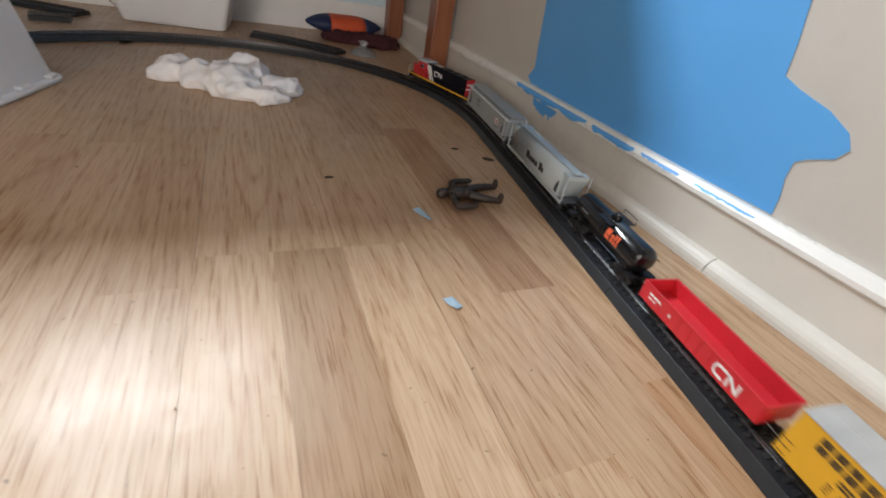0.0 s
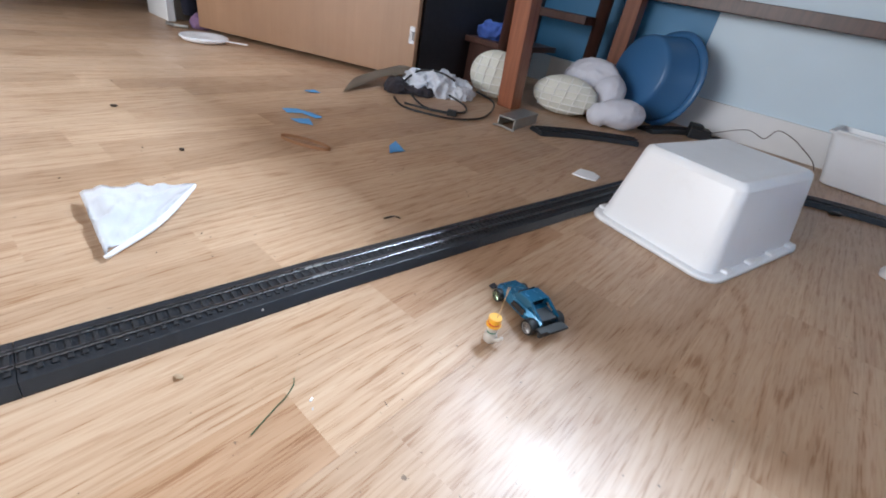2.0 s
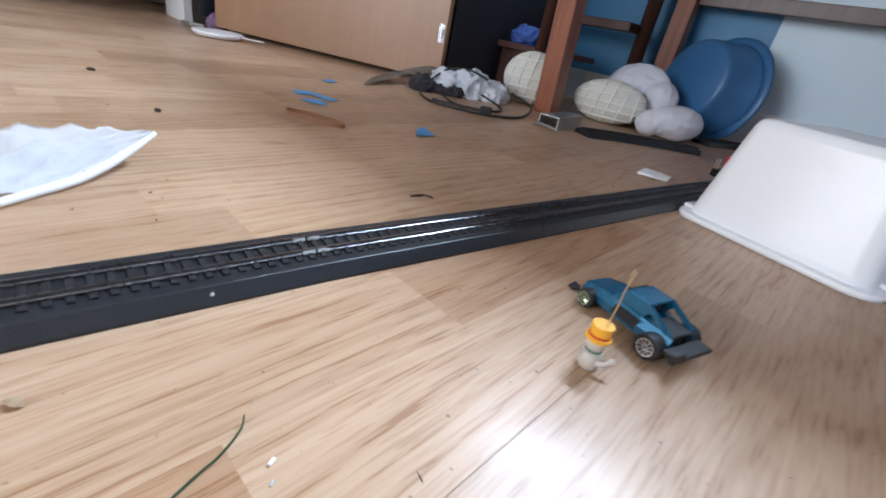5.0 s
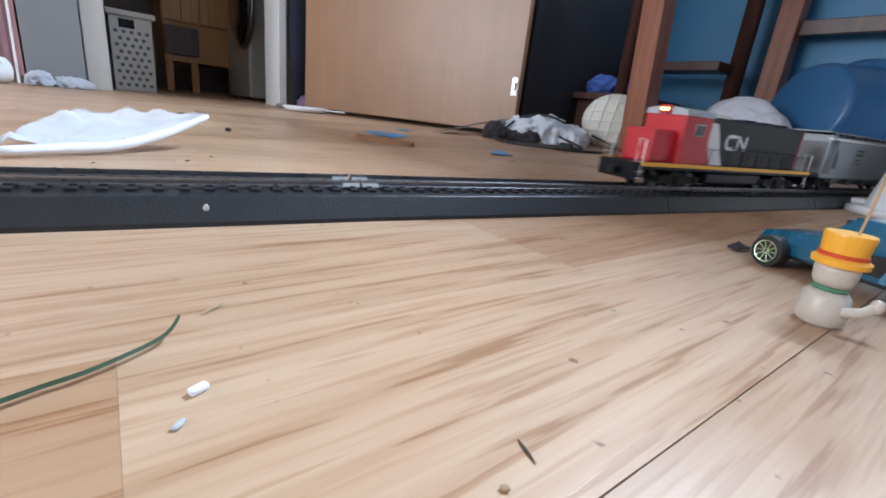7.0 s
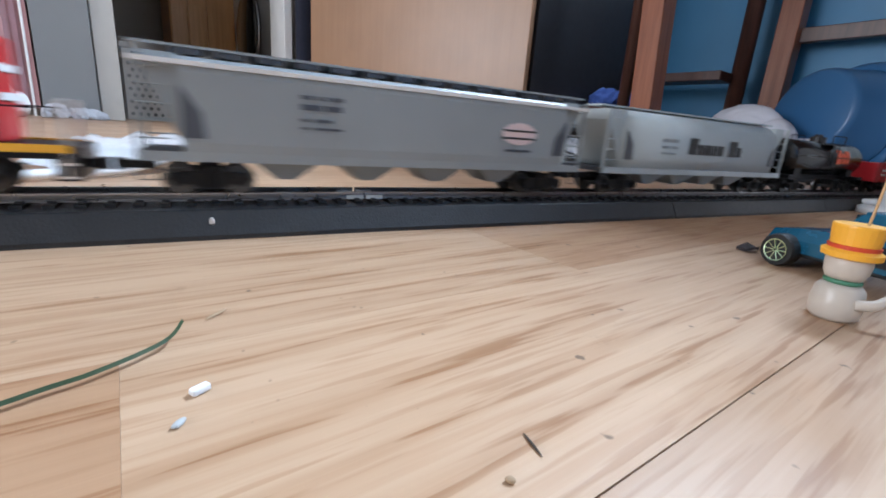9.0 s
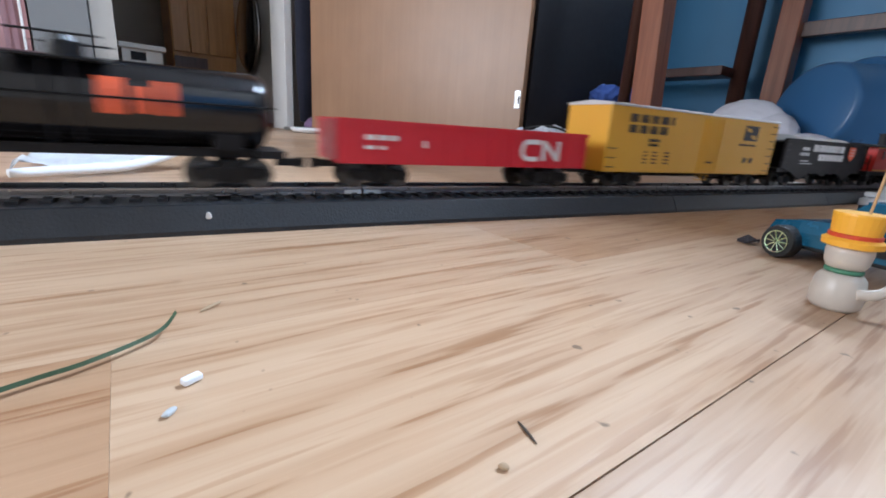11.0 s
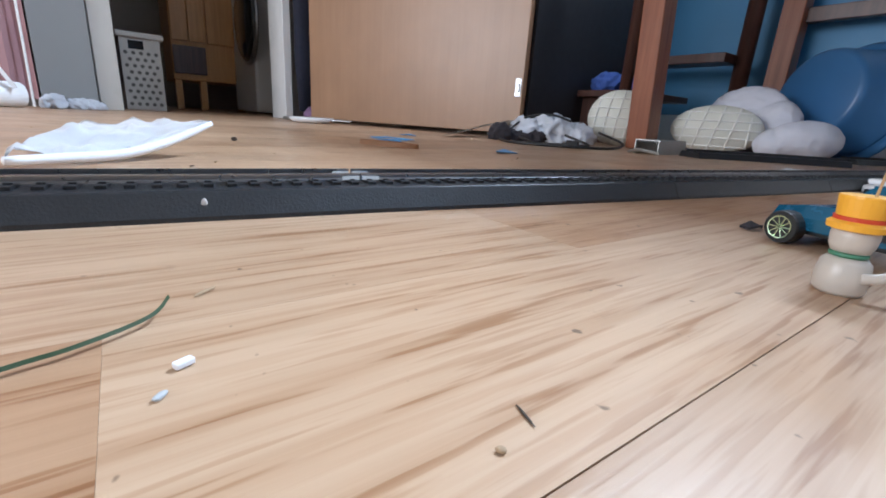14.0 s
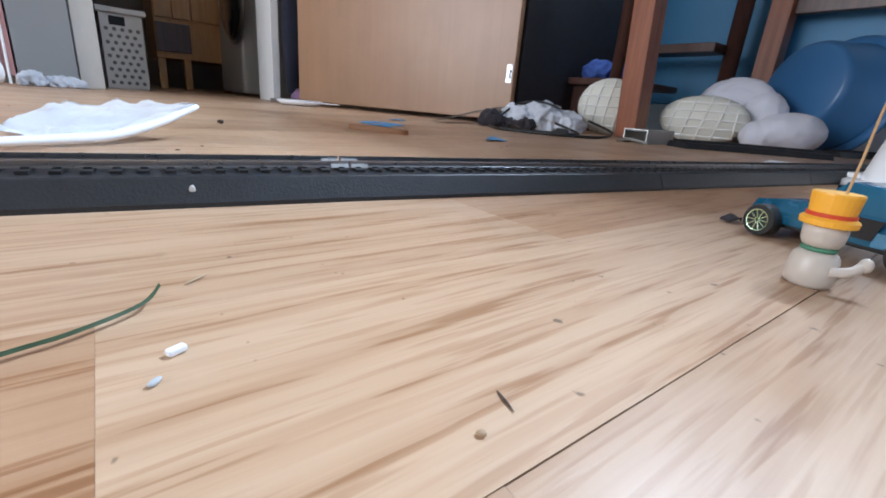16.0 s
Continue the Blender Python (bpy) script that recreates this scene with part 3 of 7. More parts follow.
M["loco_grey"] = plain("cab_roof_grey", (0.42, 0.46, 0.50), 0.35, scale=200)
M["chrome"] = plain("bare_metal_rails", (0.75, 0.75, 0.74), 0.3, 0.7, scale=200)
M["truck"] = plain("truck_black", (0.016, 0.015, 0.015), 0.6, scale=300)
M["wheel"] = plain("wheel_metal", (0.10, 0.10, 0.10), 0.35, 0.8, scale=300)
M["hop_grey"] = plain("hopper_grey", (0.30, 0.33, 0.345), 0.42, scale=160, var=0.05, dirt=0.12, dirt_colour=(0.28, 0.28, 0.27))
M["hop_light"] = plain("hopper_pale_grey", (0.42, 0.47, 0.49), 0.34, scale=160, var=0.05, dirt=0.1, dirt_colour=(0.35, 0.35, 0.34))
M["hop_dark"] = plain("hatch_dark_grey", (0.07, 0.08, 0.10), 0.4, scale=200)
M["tank_black"] = plain("tank_gloss_black", (0.008, 0.008, 0.010), 0.16, scale=120, var=0.2)
M["orange"] = plain("orange_red_print", (0.80, 0.13, 0.05), 0.4, scale=200)
M["gon_red"] = plain("gondola_red", (0.60, 0.022, 0.035), 0.38, scale=200, var=0.08)
M["box_yellow"] = plain("reefer_yellow", (0.68, 0.36, 0.025), 0.42, scale=160, var=0.05)
M["silver"] = plain("silver_roof", (0.60, 0.62, 0.64), 0.35, 0.5, scale=160)
M["print_black"] = plain("black_print", (0.02, 0.02, 0.022), 0.5, scale=300)
M["print_white"] = plain("white_print", (0.78, 0.78, 0.78), 0.5, scale=300)
M["print_pink"] = plain("pale_print", (0.72, 0.58, 0.58), 0.5, scale=300)
M["cab_red"] = plain("caboose_red", (0.66, 0.03, 0.022), 0.38, scale=200, var=0.06)
M["black_car"] = plain("black_hopper", (0.012, 0.012, 0.014), 0.45, scale=200)
M["window_dark"] = plain("dark_window", (0.015, 0.018, 0.022), 0.1, scale=200)
M["grey_load"] = plain("grey_load", (0.45, 0.46, 0.46), 0.7, scale=200)
M["lamp"] = plain("warm_lamp", (1.0, 0.75, 0.3), 0.4)
lb = M["lamp"].node_tree.nodes["Principled BSDF"]
lb.inputs["Emission Color"].default_value, lb.inputs["Emission Strength"].default_value = (1.0, 0.55, 0.12, 1), 5.0

for dull in ("loco_black", "black_car", "truck"):
    M[dull].node_tree.nodes["Principled BSDF"].inputs["Specular IOR Level"].default_value = 0.22

TRUCKS = []
TRAIN = []


def wheelset(parent, x, r=0.0053):
    bm = bmesh.new()
    cyl(bm, (x, -0.0095, r), (x, 0.0095, r), 0.0012, seg=8)
    for sd in (-1, 1):
        cyl(bm, (x, sd * 0.0074, r), (x, sd * 0.0092, r), r, seg=20)
        cyl(bm, (x, sd * 0.0066, r), (x, sd * 0.0074, r), r + 0.0007, seg=20)
        cyl(bm, (x, sd * 0.0092, r), (x, sd * 0.0098, r), r * 0.45, seg=12)
    return part("wheelset", bm, M["wheel"], parent, "dark metal wheels on an axle")


def truck(car, x, axles, half):
    bm = bmesh.new()
    for sd in (-1, 1):
        y0, y1 = (sd * 0.0112, sd * 0.0132) if sd > 0 else (sd * 0.0132, sd * 0.0112)
        pts = [(-half - 0.004, 0.0062), (-half - 0.003, 0.0082), (-half * 0.45, 0.0088), (-half * 0.3, 0.0108), (half * 0.3, 0.0108), (half * 0.45, 0.0088), (half + 0.003, 0.0082), (half + 0.004, 0.0062), (half + 0.002, 0.0042), (half - 0.003, 0.0042), (half * 0.4, 0.0024), (-half * 0.4, 0.0024), (-half + 0.003, 0.0042), (-half - 0.002, 0.0042)]
        poly(bm, pts, y1 - y0, Matrix.Translation((0, y0, 0)))
        for a in axles:
            cyl(bm, (a, sd * 0.0128, 0.0055), (a, sd * 0.0150, 0.0055), 0.0021, seg=10)
            box(bm, a - 0.0022, a + 0.0022, min(sd * 0.0128, sd * 0.0142), max(sd * 0.0128, sd * 0.0142), 0.0052, 0.0078)
        for k in (-1, 0, 1):
            cyl(bm, (k * 0.0018, sd * 0.0136, 0.0036), (k * 0.0018, sd * 0.0136, 0.0086), 0.0008, seg=6)
    box(bm, -0.0045, 0.0045, -0.0115, 0.0115, 0.0055, 0.0112)
    t = part("truck", bm, M["truck"], car, "black two-sided truck frame")
    t.location = (x, 0, 0)
    for a in axles:
        wheelset(t, a)
    TRUCKS.append((car, t, x))
    return t


def coupler(car, x, sd):
    bm = bmesh.new()
    box(bm, min(x, x + sd * 0.011), max(x, x + sd * 0.011), -0.0014, 0.0014, 0.0085, 0.0115)
    box(bm, min(x + sd * 0.0095, x + sd * 0.0135), max(x + sd * 0.0095, x + sd * 0.0135), -0.0026, 0.0022, 0.0078, 0.0122, bevel=0.0005)
    part("coupler", bm, M["truck"], car, "black knuckle coupler")


def rungs(car, x, y, zs, w, material, along="x", proud=0.0009):
    for z in zs:
        bm = bmesh.new()
        if along == "x":
            tube(bm, [(x, y, z), (x, y + math.copysign(proud, y), z), (x + w, y + math.copysign(proud, y), z), (x + w, y, z)], 0.00028, 5)
        else:
            tube(bm, [(x, y, z), (x + proud, y, z), (x + proud, y + w, z), (x, y + w, z)], 0.00028, 5)
        part("rung", bm, material, car, "thin moulded ladder rung")


def plate(car, name, pts, y, material, label, thick=0.00035):
    """A thin printed patch on a car's side: points are x, z; y is the side's face."""
    bm = bmesh.new()
    poly(bm, pts, thick, Matrix.Translation((0, y if y > 0 else y - thick, 0)))
    return part(name, bm, material, car, label)


def rect(x0, x1, z0, z1):
    return [(x0, z0), (x1, z0), (x1, z1), (x0, z1)]


def bars(car, x0, z0, widths, h, gap, y, material, label, lean=0.0):
    """A row of plain blocks that stands for print."""
    x = x0
    sg = -1 if y > 0 else 1
    th = 0.0003
    for w in widths:
        if w > 0:
            bm = bmesh.new()
            xa, xb = (x, x + sg * w)
            poly(bm, [(min(xa, xb), z0), (max(xa, xb), z0), (max(xa, xb) + lean, z0 + h), (min(xa, xb) + lean, z0 + h)], th, Matrix.Translation((0, y if y > 0 else y - th, 0)))
            part("print", bm, material, car, label)
        x += sg * (abs(w) + gap)


def new_car(name, label, length, pivot, category="model train car"):
    c = thing(name, pose(0, 0, 0), label, category, "model train")
    TRAIN.append((c, length, pivot))
    return c


def ring_logo(car, xc, zc, w, h, t, y, material, label):
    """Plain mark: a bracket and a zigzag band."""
    th = 0.0004
    bm = bmesh.new()
    mt = Matrix.Translation((0, y if y > 0 else y - th, 0))
    sg = -1 if y > 0 else 1
    x0 = xc - sg * w / 2

    # an open bracket with round corners, then a zigzag band
    def band(pts, half):
        left, right = [], []
        for k, (px, pz) in enumerate(pts):
            qx, qz = pts[min(k + 1, len(pts) - 1)]
            ox, oz = pts[max(k - 1, 0)]
            dx, dz = (qx - ox) * w, (qz - oz) * h
            d = math.hypot(dx, dz)
            left.append((x0 + sg * (px * w - dz / d * half), zc - h / 2 + pz * h + dx / d * half))
            right.append((x0 + sg * (px * w + dz / d * half), zc - h / 2 + pz * h - dx / d * half))
        for k in range(len(pts) - 1):
            poly(bm, [left[k], left[k + 1], right[k + 1], right[k]], th, mt)

    arc = [(0.13 + 0.13 * math.cos(a), 0.5 + 0.42 * math.sin(a)) for a in [radians(90 + 22.5 * i) for i in range(9)]]
    band([(0.46, 0.92), *arc, (0.40, 0.08)], t / 2)
    band([(0.545, 0.0), (0.545, 1.0)], t / 2)
    band([(0.545, 0.94), (0.93, 0.06)], t / 2)
    band([(0.93, 0.0), (0.93, 1.0)], t / 2)
    return part("mark", bm, material, car, label)


# --- diesel locomotive ---
def locomotive():
    c = new_car("locomotive", "red, white and black model diesel locomotive with lit headlights", 0.245, 0.069, "model locomotive")
    bm = bmesh.new()
    box(bm, -0.113, 0.113, -0.0165, 0.0165, 0.0125, 0.0165, bevel=0.0005)
    box(bm, -0.040, 0.036, -0.0140, 0.0140, 0.0032, 0.0125, bevel=0.002)
    box(bm, -0.117, -0.110, -0.0155, 0.0155, 0.0052, 0.0165)
    box(bm, 0.110, 0.117, -0.0155, 0.0155, 0.0052, 0.0165)
    part("frame", bm, M["loco_black"], c, "black underframe with fuel tank")
    for sd in (-1, 1):
        bm = bmesh.new()
        box(bm, -0.115, 0.115, min(sd * 0.0166, sd * 0.0172), max(sd * 0.0166, sd * 0.0172), 0.0146, 0.0172)
        part("sill_stripe", bm, M["loco_yellow"], c, "yellow sill stripe")
    bm = bmesh.new()
    box(bm, -0.095, 0.047, -0.0115, 0.0115, 0.0166, 0.0505, bevel=0.0012)
    part("long_hood", bm, M["loco_black"], c, "black long hood")
    bm = bmesh.new()
    box(bm, -0.0972, -0.0951, -0.0112, 0.0112, 0.017, 0.050, bevel=0.0006)
    part("hood_end", bm, M["loco_red"], c, "red rear end of the hood")
    for z in (0.030, 0.039):
        bm = bmesh.new()
        box(bm, -0.0978, -0.0973, -0.0108, 0.0108, z, z + 0.0024)
        part("chevron", bm, M["loco_white"], c, "white bar on the red end")
    bm = bmesh.new()
    box(bm, 0.0471, 0.0785, -0.0158, 0.0158, 0.0166, 0.0492, bevel=0.001)
    part("cab", bm, M["loco_red"], c, "red cab")
    bm = bmesh.new()
    prof = [(-0.0160, 0.0488), (-0.0150, 0.0522), (-0.006, 0.0540), (0.006, 0.0540), (0.0150, 0.0522), (0.0160, 0.0488)]
    a = [bm.verts.new((0.046, y, z)) for y, z in prof]
    b = [bm.verts.new((0.0792, y, z)) for y, z in prof]
    bm.faces.new(a)
    bm.faces.new(b[::-1])
    for k in range(len(prof)):
        bm.faces.new((a[k], b[k], b[(k + 1) % len(prof)], a[(k + 1) % len(prof)]))
    bmesh.ops.recalc_face_normals(bm, faces=bm.faces)
    part("cab_roof", bm, M["loco_grey"], c, "grey cab roof")
    bm = bmesh.new()
    box(bm, 0.0786, 0.102, -0.0115, 0.0115, 0.0166, 0.0385, bevel=0.0016)
    part("short_hood", bm, M["loco_red"], c, "red short nose")
    bm = bmesh.new()
    box(bm, 0.0786, 0.0812, -0.0042, 0.0042, 0.0492, 0.0548, bevel=0.0005)
    hb = part("headlight_box", bm, M["loco_red"], c, "red headlight and number box")
    for yy in (-0.0018, 0.0018):
        bm = bmesh.new()
        cyl(bm, (0.0811, yy, 0.0520), (0.0818, yy, 0.0520), 0.0012, seg=12)
        part("headlight", bm, M["lamp"], hb, "glowing warm headlight")
    for sd in (-1, 1):
        yf = sd * 0.0158
        bm = bmesh.new()
        box(bm, 0.0555, 0.0665, min(yf, yf + sd * 0.0004), max(yf, yf + sd * 0.0004), 0.0362, 0.0440)
        w = part("cab_window", bm, M["loco_grey"], c, "grey framed cab window")
        bm = bmesh.new()
        for xa in (0.0562, 0.0614):
            box(bm, xa, xa + 0.0044, min(yf + sd * 0.0004, yf + sd * 0.0006), max(yf + sd * 0.0004, yf + sd * 0.0006), 0.0369, 0.0433)
        part("pane", bm, M["window_dark"], w, "dark window glass")
        yh = sd * 0.0115
        plate(c, "red_panel", [(0.0468, 0.0172), (0.0468, 0.0425), (0.0330, 0.0172)], yh, M["loco_red"], "red paint behind the cab")
        plate(c, "white_stripe", [(0.0468, 0.0426), (0.0468, 0.0468), (0.034, 0.0462), (0.0275, 0.036), (0.0235, 0.0265), (0.0165, 0.0172), (0.0329, 0.0172)], yh, M["loco_white"], "slanted white stripe")
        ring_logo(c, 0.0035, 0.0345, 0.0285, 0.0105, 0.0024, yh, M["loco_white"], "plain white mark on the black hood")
        bm = bmesh.new()
        tube(bm, [(0.012, yh + sd * 0.0006, 0.0305), (-0.09, yh + sd * 0.0006, 0.0305)], 0.0004, 5)
        part("hood_seam", bm, M["loco_black"], c, "moulded seam on the hood")
        # hood doors
        for k in range(8):
            bm = bmesh.new()
            xa = -0.091 + 0.0105 * k
            box(bm, xa, xa + 0.0092, min(yh, yh + sd * 0.0003), max(yh, yh + sd * 0.0003), 0.0182, 0.0292)
            part("hood_door", bm, M["loco_black"], c, "black access door")
        # walkway rails
        bm = bmesh.new()
        tube(bm, [(-0.108, sd * 0.0163, 0.0285), (0.044, sd * 0.0163, 0.0285)], 0.0003, 5)
        part("handrail", bm, M["loco_black"], c, "thin black handrail")
        for k in range(8):
            bm = bmesh.new()
            xa = -0.107 + 0.0212 * k
            tube(bm, [(xa, sd * 0.0163, 0.0166), (xa, sd * 0.0163, 0.0285)], 0.0003, 5)
            part("stanchion", bm, M["loco_black"], c, "thin black stanchion")
        for e in (-1, 1):
            bm = bmesh.new()
            xs = e * 0.1135
            tube(bm, [(xs, sd * 0.0155, 0.006), (xs, sd * 0.0155, 0.0310), (xs, sd * 0.0105, 0.0318), (xs, sd * 0.0105, 0.0166)], 0.0006, 6)
            part("grab_rail", bm, M["chrome"], c, "bright metal end railing")
            for z in (0.0060, 0.0105):
                bm = bmesh.new()
                box(bm, min(xs - 0.003, xs + 0.003), xs + 0.003, min(sd * 0.0158, sd * 0.0125), max(sd * 0.0158, sd * 0.0125), z, z + 0.0008)
                part("step", bm, M["chrome"], c, "bright metal step")
    for xa in (-0.07, -0.045, -0.02):
        bm = bmesh.new()
        cyl(bm, (xa, 0, 0.0504), (xa, 0, 0.0522), 0.0085, seg=20)
        part("roof_fan", bm, M["loco_black"], c, "round black roof fan")
    bm = bmesh.new()
    box(bm, 0.006, 0.026, -0.006, 0.006, 0.0504, 0.0520, bevel=0.0005)
    part("exhaust_hatch", bm, M["chrome"], c, "pale roof hatch")
    for e in (-1, 1):
        truck(c, e * 0.069, (-0.0205, 0.0, 0.0205), 0.0225)
        coupler(c, e * 0.110, e)
    return c


def side_profile(bm, prof, x0, x1, segs=1):
    """Extrude a closed y, z outline along x."""
    a = [bm.verts.new((x0, y, z)) for y, z in prof]
    b = [bm.verts.new((x1, y, z)) for y, z in prof]
    n = len(prof)
    bm.faces.new(a)
    bm.faces.new(b[::-1])
    for k in range(n):
        bm.faces.new((a[k], b[k], b[(k + 1) % n], a[(k + 1) % n]))
    bmesh.ops.recalc_face_normals(bm, faces=bm.faces)


def covered_hopper(name, label, length, body, round_side, mark):
    half = length / 2 - 0.0135
    pv = half - 0.022
    c = new_car(name, label, length, pv)
    # body with slope sheets at the ends
    bm = bmesh.new()
    if round_side:
        prof = [(-0.0172, 0.0165), (-0.0184, 0.0235), (-0.0186, 0.031), (-0.0178, 0.0390), (-0.0155, 0.0450), (-0.0120, 0.0488), (-0.0075, 0.0508), (0, 0.0514)]
    else:
        prof = [(-0.0180, 0.0165), (-0.0184, 0.0200), (-0.0184, 0.0440), (-0.0172, 0.0476), (-0.0155, 0.0492), (-0.009, 0.0500), (-0.004, 0.0502), (0, 0.0502)]
    prof = prof + [(-y, z) for y, z in prof[-2::-1]]
    side_profile(bm, prof, -half + 0.014, half - 0.014)
    part("body", bm, body, c, smooth=round_side)
    for e in (-1, 1):
        bm = bmesh.new()
        m = Matrix.Scale(e, 4, (1, 0, 0))
        poly(bm, [(half - 0.0145, 0.0185), (half - 0.0145, 0.0500), (half - 0.0030, 0.0500), (half - 0.0030, 0.0440)], 0.030, m @ Matrix.Translation((0, -0.015, 0)))
        bmesh.ops.recalc_face_normals(bm, faces=bm.faces)
        part("slope_sheet", bm, body, c, "sloped grey end sheet")
        bm = bmesh.new()
        box(bm, min(e * (half - 0.018), e * half), max(e * (half - 0.018), e * half), -0.0165, 0.0165, 0.0135, 0.0160, bevel=0.0004)
        part("end_platform", bm, M["hop_dark"], c, "dark end platform")
        for sd in (-1, 1):
            bm = bmesh.new()
            box(bm, min(e * (half - 0.0012), e * half), max(e * (half - 0.0012), e * half), min(sd * 0.0158, sd * 0.0176), max(sd * 0.0158, sd * 0.0176), 0.0160, 0.0500)
            part("corner_post", bm, body, c, "thin corner post")
            for z in (0.021, 0.027, 0.033, 0.039, 0.045):
                bm = bmesh.new()
                tube(bm, [(e * (half - 0.0006), sd * 0.0172, z), (e * (half - 0.0105), sd * 0.0178, z)], 0.0003, 5)
                part("rung", bm, body, c, "thin ladder rung")
            # thin dark triangle on the side, standing for shade at the end
            bm = bmesh.new()
            poly(bm, [(e * (half - 0.0142), 0.0215), (e * (half - 0.0142), 0.0395), (e * (half - 0.0205), 0.0305), (e * (half - 0.0215), 0.0215)], 0.0003, Matrix.Translation((0, sd * 0.0186 if sd > 0 else sd * 0.0186 - 0.0003, 0)))
            part("end_shade_plate", bm, M["hop_dark"], c, "dark triangle standing for shade at the car's end")
            bm = bmesh.new()
            tube(bm, [(e * half, sd * 0.0165, 0.0160), (e * half, sd * 0.0165, 0.0062), (e * (half - 0.006), sd * 0.0165, 0.0062), (e * (half - 0.006), sd * 0.0165, 0.0160)], 0.0004, 5)
            part("stirrup_step", bm, M["hop_dark"], c, "thin stirrup step")
    for sd in (-1, 1):
        bm = bmesh.new()
        box(bm, -half, half, min(sd * 0.0165, sd * 0.0180), max(sd * 0.0165, sd * 0.0180), 0.0130, 0.0165)
        part("side_sill", bm, body, c, "grey side sill")
        if not round_side:
            bm = bmesh.new()
            box(bm, -half, half, min(sd * 0.0150, sd * 0.0188), max(sd * 0.0150, sd * 0.0188), 0.0462, 0.0478)
            part("top_rail", bm, M["loco_white"], c, "bright pale top rail")
            for k in range(14):
                bm = bmesh.new()
                xa = -half + 0.004 + (2 * half - 0.012) * k / 14
                box(bm, xa, xa + 0.0095, min(sd * 0.0120, sd * 0.0135), max(sd * 0.0120, sd * 0.0135), 0.0502, 0.0522)
                part("running_board_gap", bm, M["hop_dark"], c, "dark slot under the running board")
    bm = bmesh.new()
    if round_side:
        box(bm, -half + 0.004, half - 0.004, -0.0062, 0.0062, 0.0520, 0.0530)
    else:
        box(bm, -half, half, -0.0145, 0.0145, 0.0523, 0.0532)
    part("running_board", bm, body, c, "flat roof walkway")
    for k in range(4):
        bm = bmesh.new()
        xa = -half + 0.05 + (2 * half - 0.1) * k / 3
        m = Matrix.Translation((xa, 0, 0))
        a = [bm.verts.new(m @ Vector(p)) for p in ((-0.0165, -0.015, 0.0164), (0.0165, -0.015, 0.0164), (0.0165, 0.015, 0.0164), (-0.0165, 0.015, 0.0164))]
        b = [bm.verts.new(m @ Vector(p)) for p in ((-0.0035, -0.009, 0.0058), (0.0035, -0.009, 0.0058), (0.0035, 0.009, 0.0058), (-0.0035, 0.009, 0.0058))]
        bm.faces.new(a)
        bm.faces.new(b[::-1])
        for i in range(4):
            bm.faces.new((a[i], b[i], b[(i + 1) % 4], a[(i + 1) % 4]))
        bmesh.ops.recalc_face_normals(bm, faces=bm.faces)
        part("discharge_bay", bm, body, c, "tapered discharge bay")
    for sd in (-1, 1):
        y = sd * 0.0187
        sg = -sd
        if mark == "oval":
            bm = bmesh.new()
            pts = [(sg * 0.058 + 0.0105 * math.cos(2 * math.pi * k / 24), 0.0315 + 0.0055 * math.sin(2 * math.pi * k / 24)) for k in range(24)]
            poly(bm, pts, 0.0003, Matrix.Translation((0, y if y > 0 else y - 0.0003, 0)))
            o = part("oval_mark", bm, M["print_pink"], c, "pale oval mark with dark bars")
            for z in (0.0288, 0.0325):
                bm = bmesh.new()
                yy = y + sd * 0.0003
                box(bm, sg * 0.058 - 0.0098, sg * 0.058 + 0.0098, min(yy, yy + sd * 0.0002), max(yy, yy + sd * 0.0002), z, z + 0.0010)
                part("bar", bm, M["print_black"], o, "dark bar")
            bars(c, -sg * 0.048, 0.0385, [0.004, 0.002, 0.002, 0.004], 0.0016, 0.0014, y, M["hop_dark"], "small dark print as bars")
            bars(c, -sg * 0.048, 0.0345, [0.008, 0.0065], 0.0022, 0.0012, y, M["hop_dark"], "small dark print as bars")
            bars(c, -sg * 0.048, 0.0300, [0.003, 0.007], 0.0012, 0.002, y, M["hop_dark"], "small dark print as bars")
            bars(c, -sg * 0.048, 0.0270, [0.003, 0.011], 0.0010, 0.002, y, M["hop_dark"], "small dark print as bars")
            bars(c, sg * 0.050, 0.0225, [0.016], 0.0012, 0.001, y, M["hop_dark"], "small dark print as bars")
        else:
            x0 = -sg * 0.022
            bars(c, x0, 0.0268, [0.0085, 0.0062, 0.0068, 0.0048, 0.0062, -0.004, 0.0072, 0.0055], 0.0068, 0.0011, y, M["print_black"], "large black print as plain blocks")
            bars(c, x0, 0.0332, [0.0085, -0.006, -0.0068, -0.0048, -0.0062, -0.004, 0.0085], 0.0042, 0.0011, y, M["print_black"], "tops of the large black print")
            bars(c, -sg * 0.048, 0.0335, [0.006, 0.0075], 0.0022, 0.0012, y, M["hop_grey"], "faint grey print as bars")
            bars(c, -sg * 0.048, 0.0295, [0.007, 0.0065], 0.0018, 0.0012, y, M["hop_grey"], "faint grey print as bars")
            bars(c, -sg * 0.048, 0.0260, [0.014], 0.0012, 0.001, y, M["hop_grey"], "faint grey print as bars")
    for e in (-1, 1):
        truck(c, e * pv, (-0.0105, 0.0105), 0.0105)
        coupler(c, e * (half - 0.002), e)
    return c


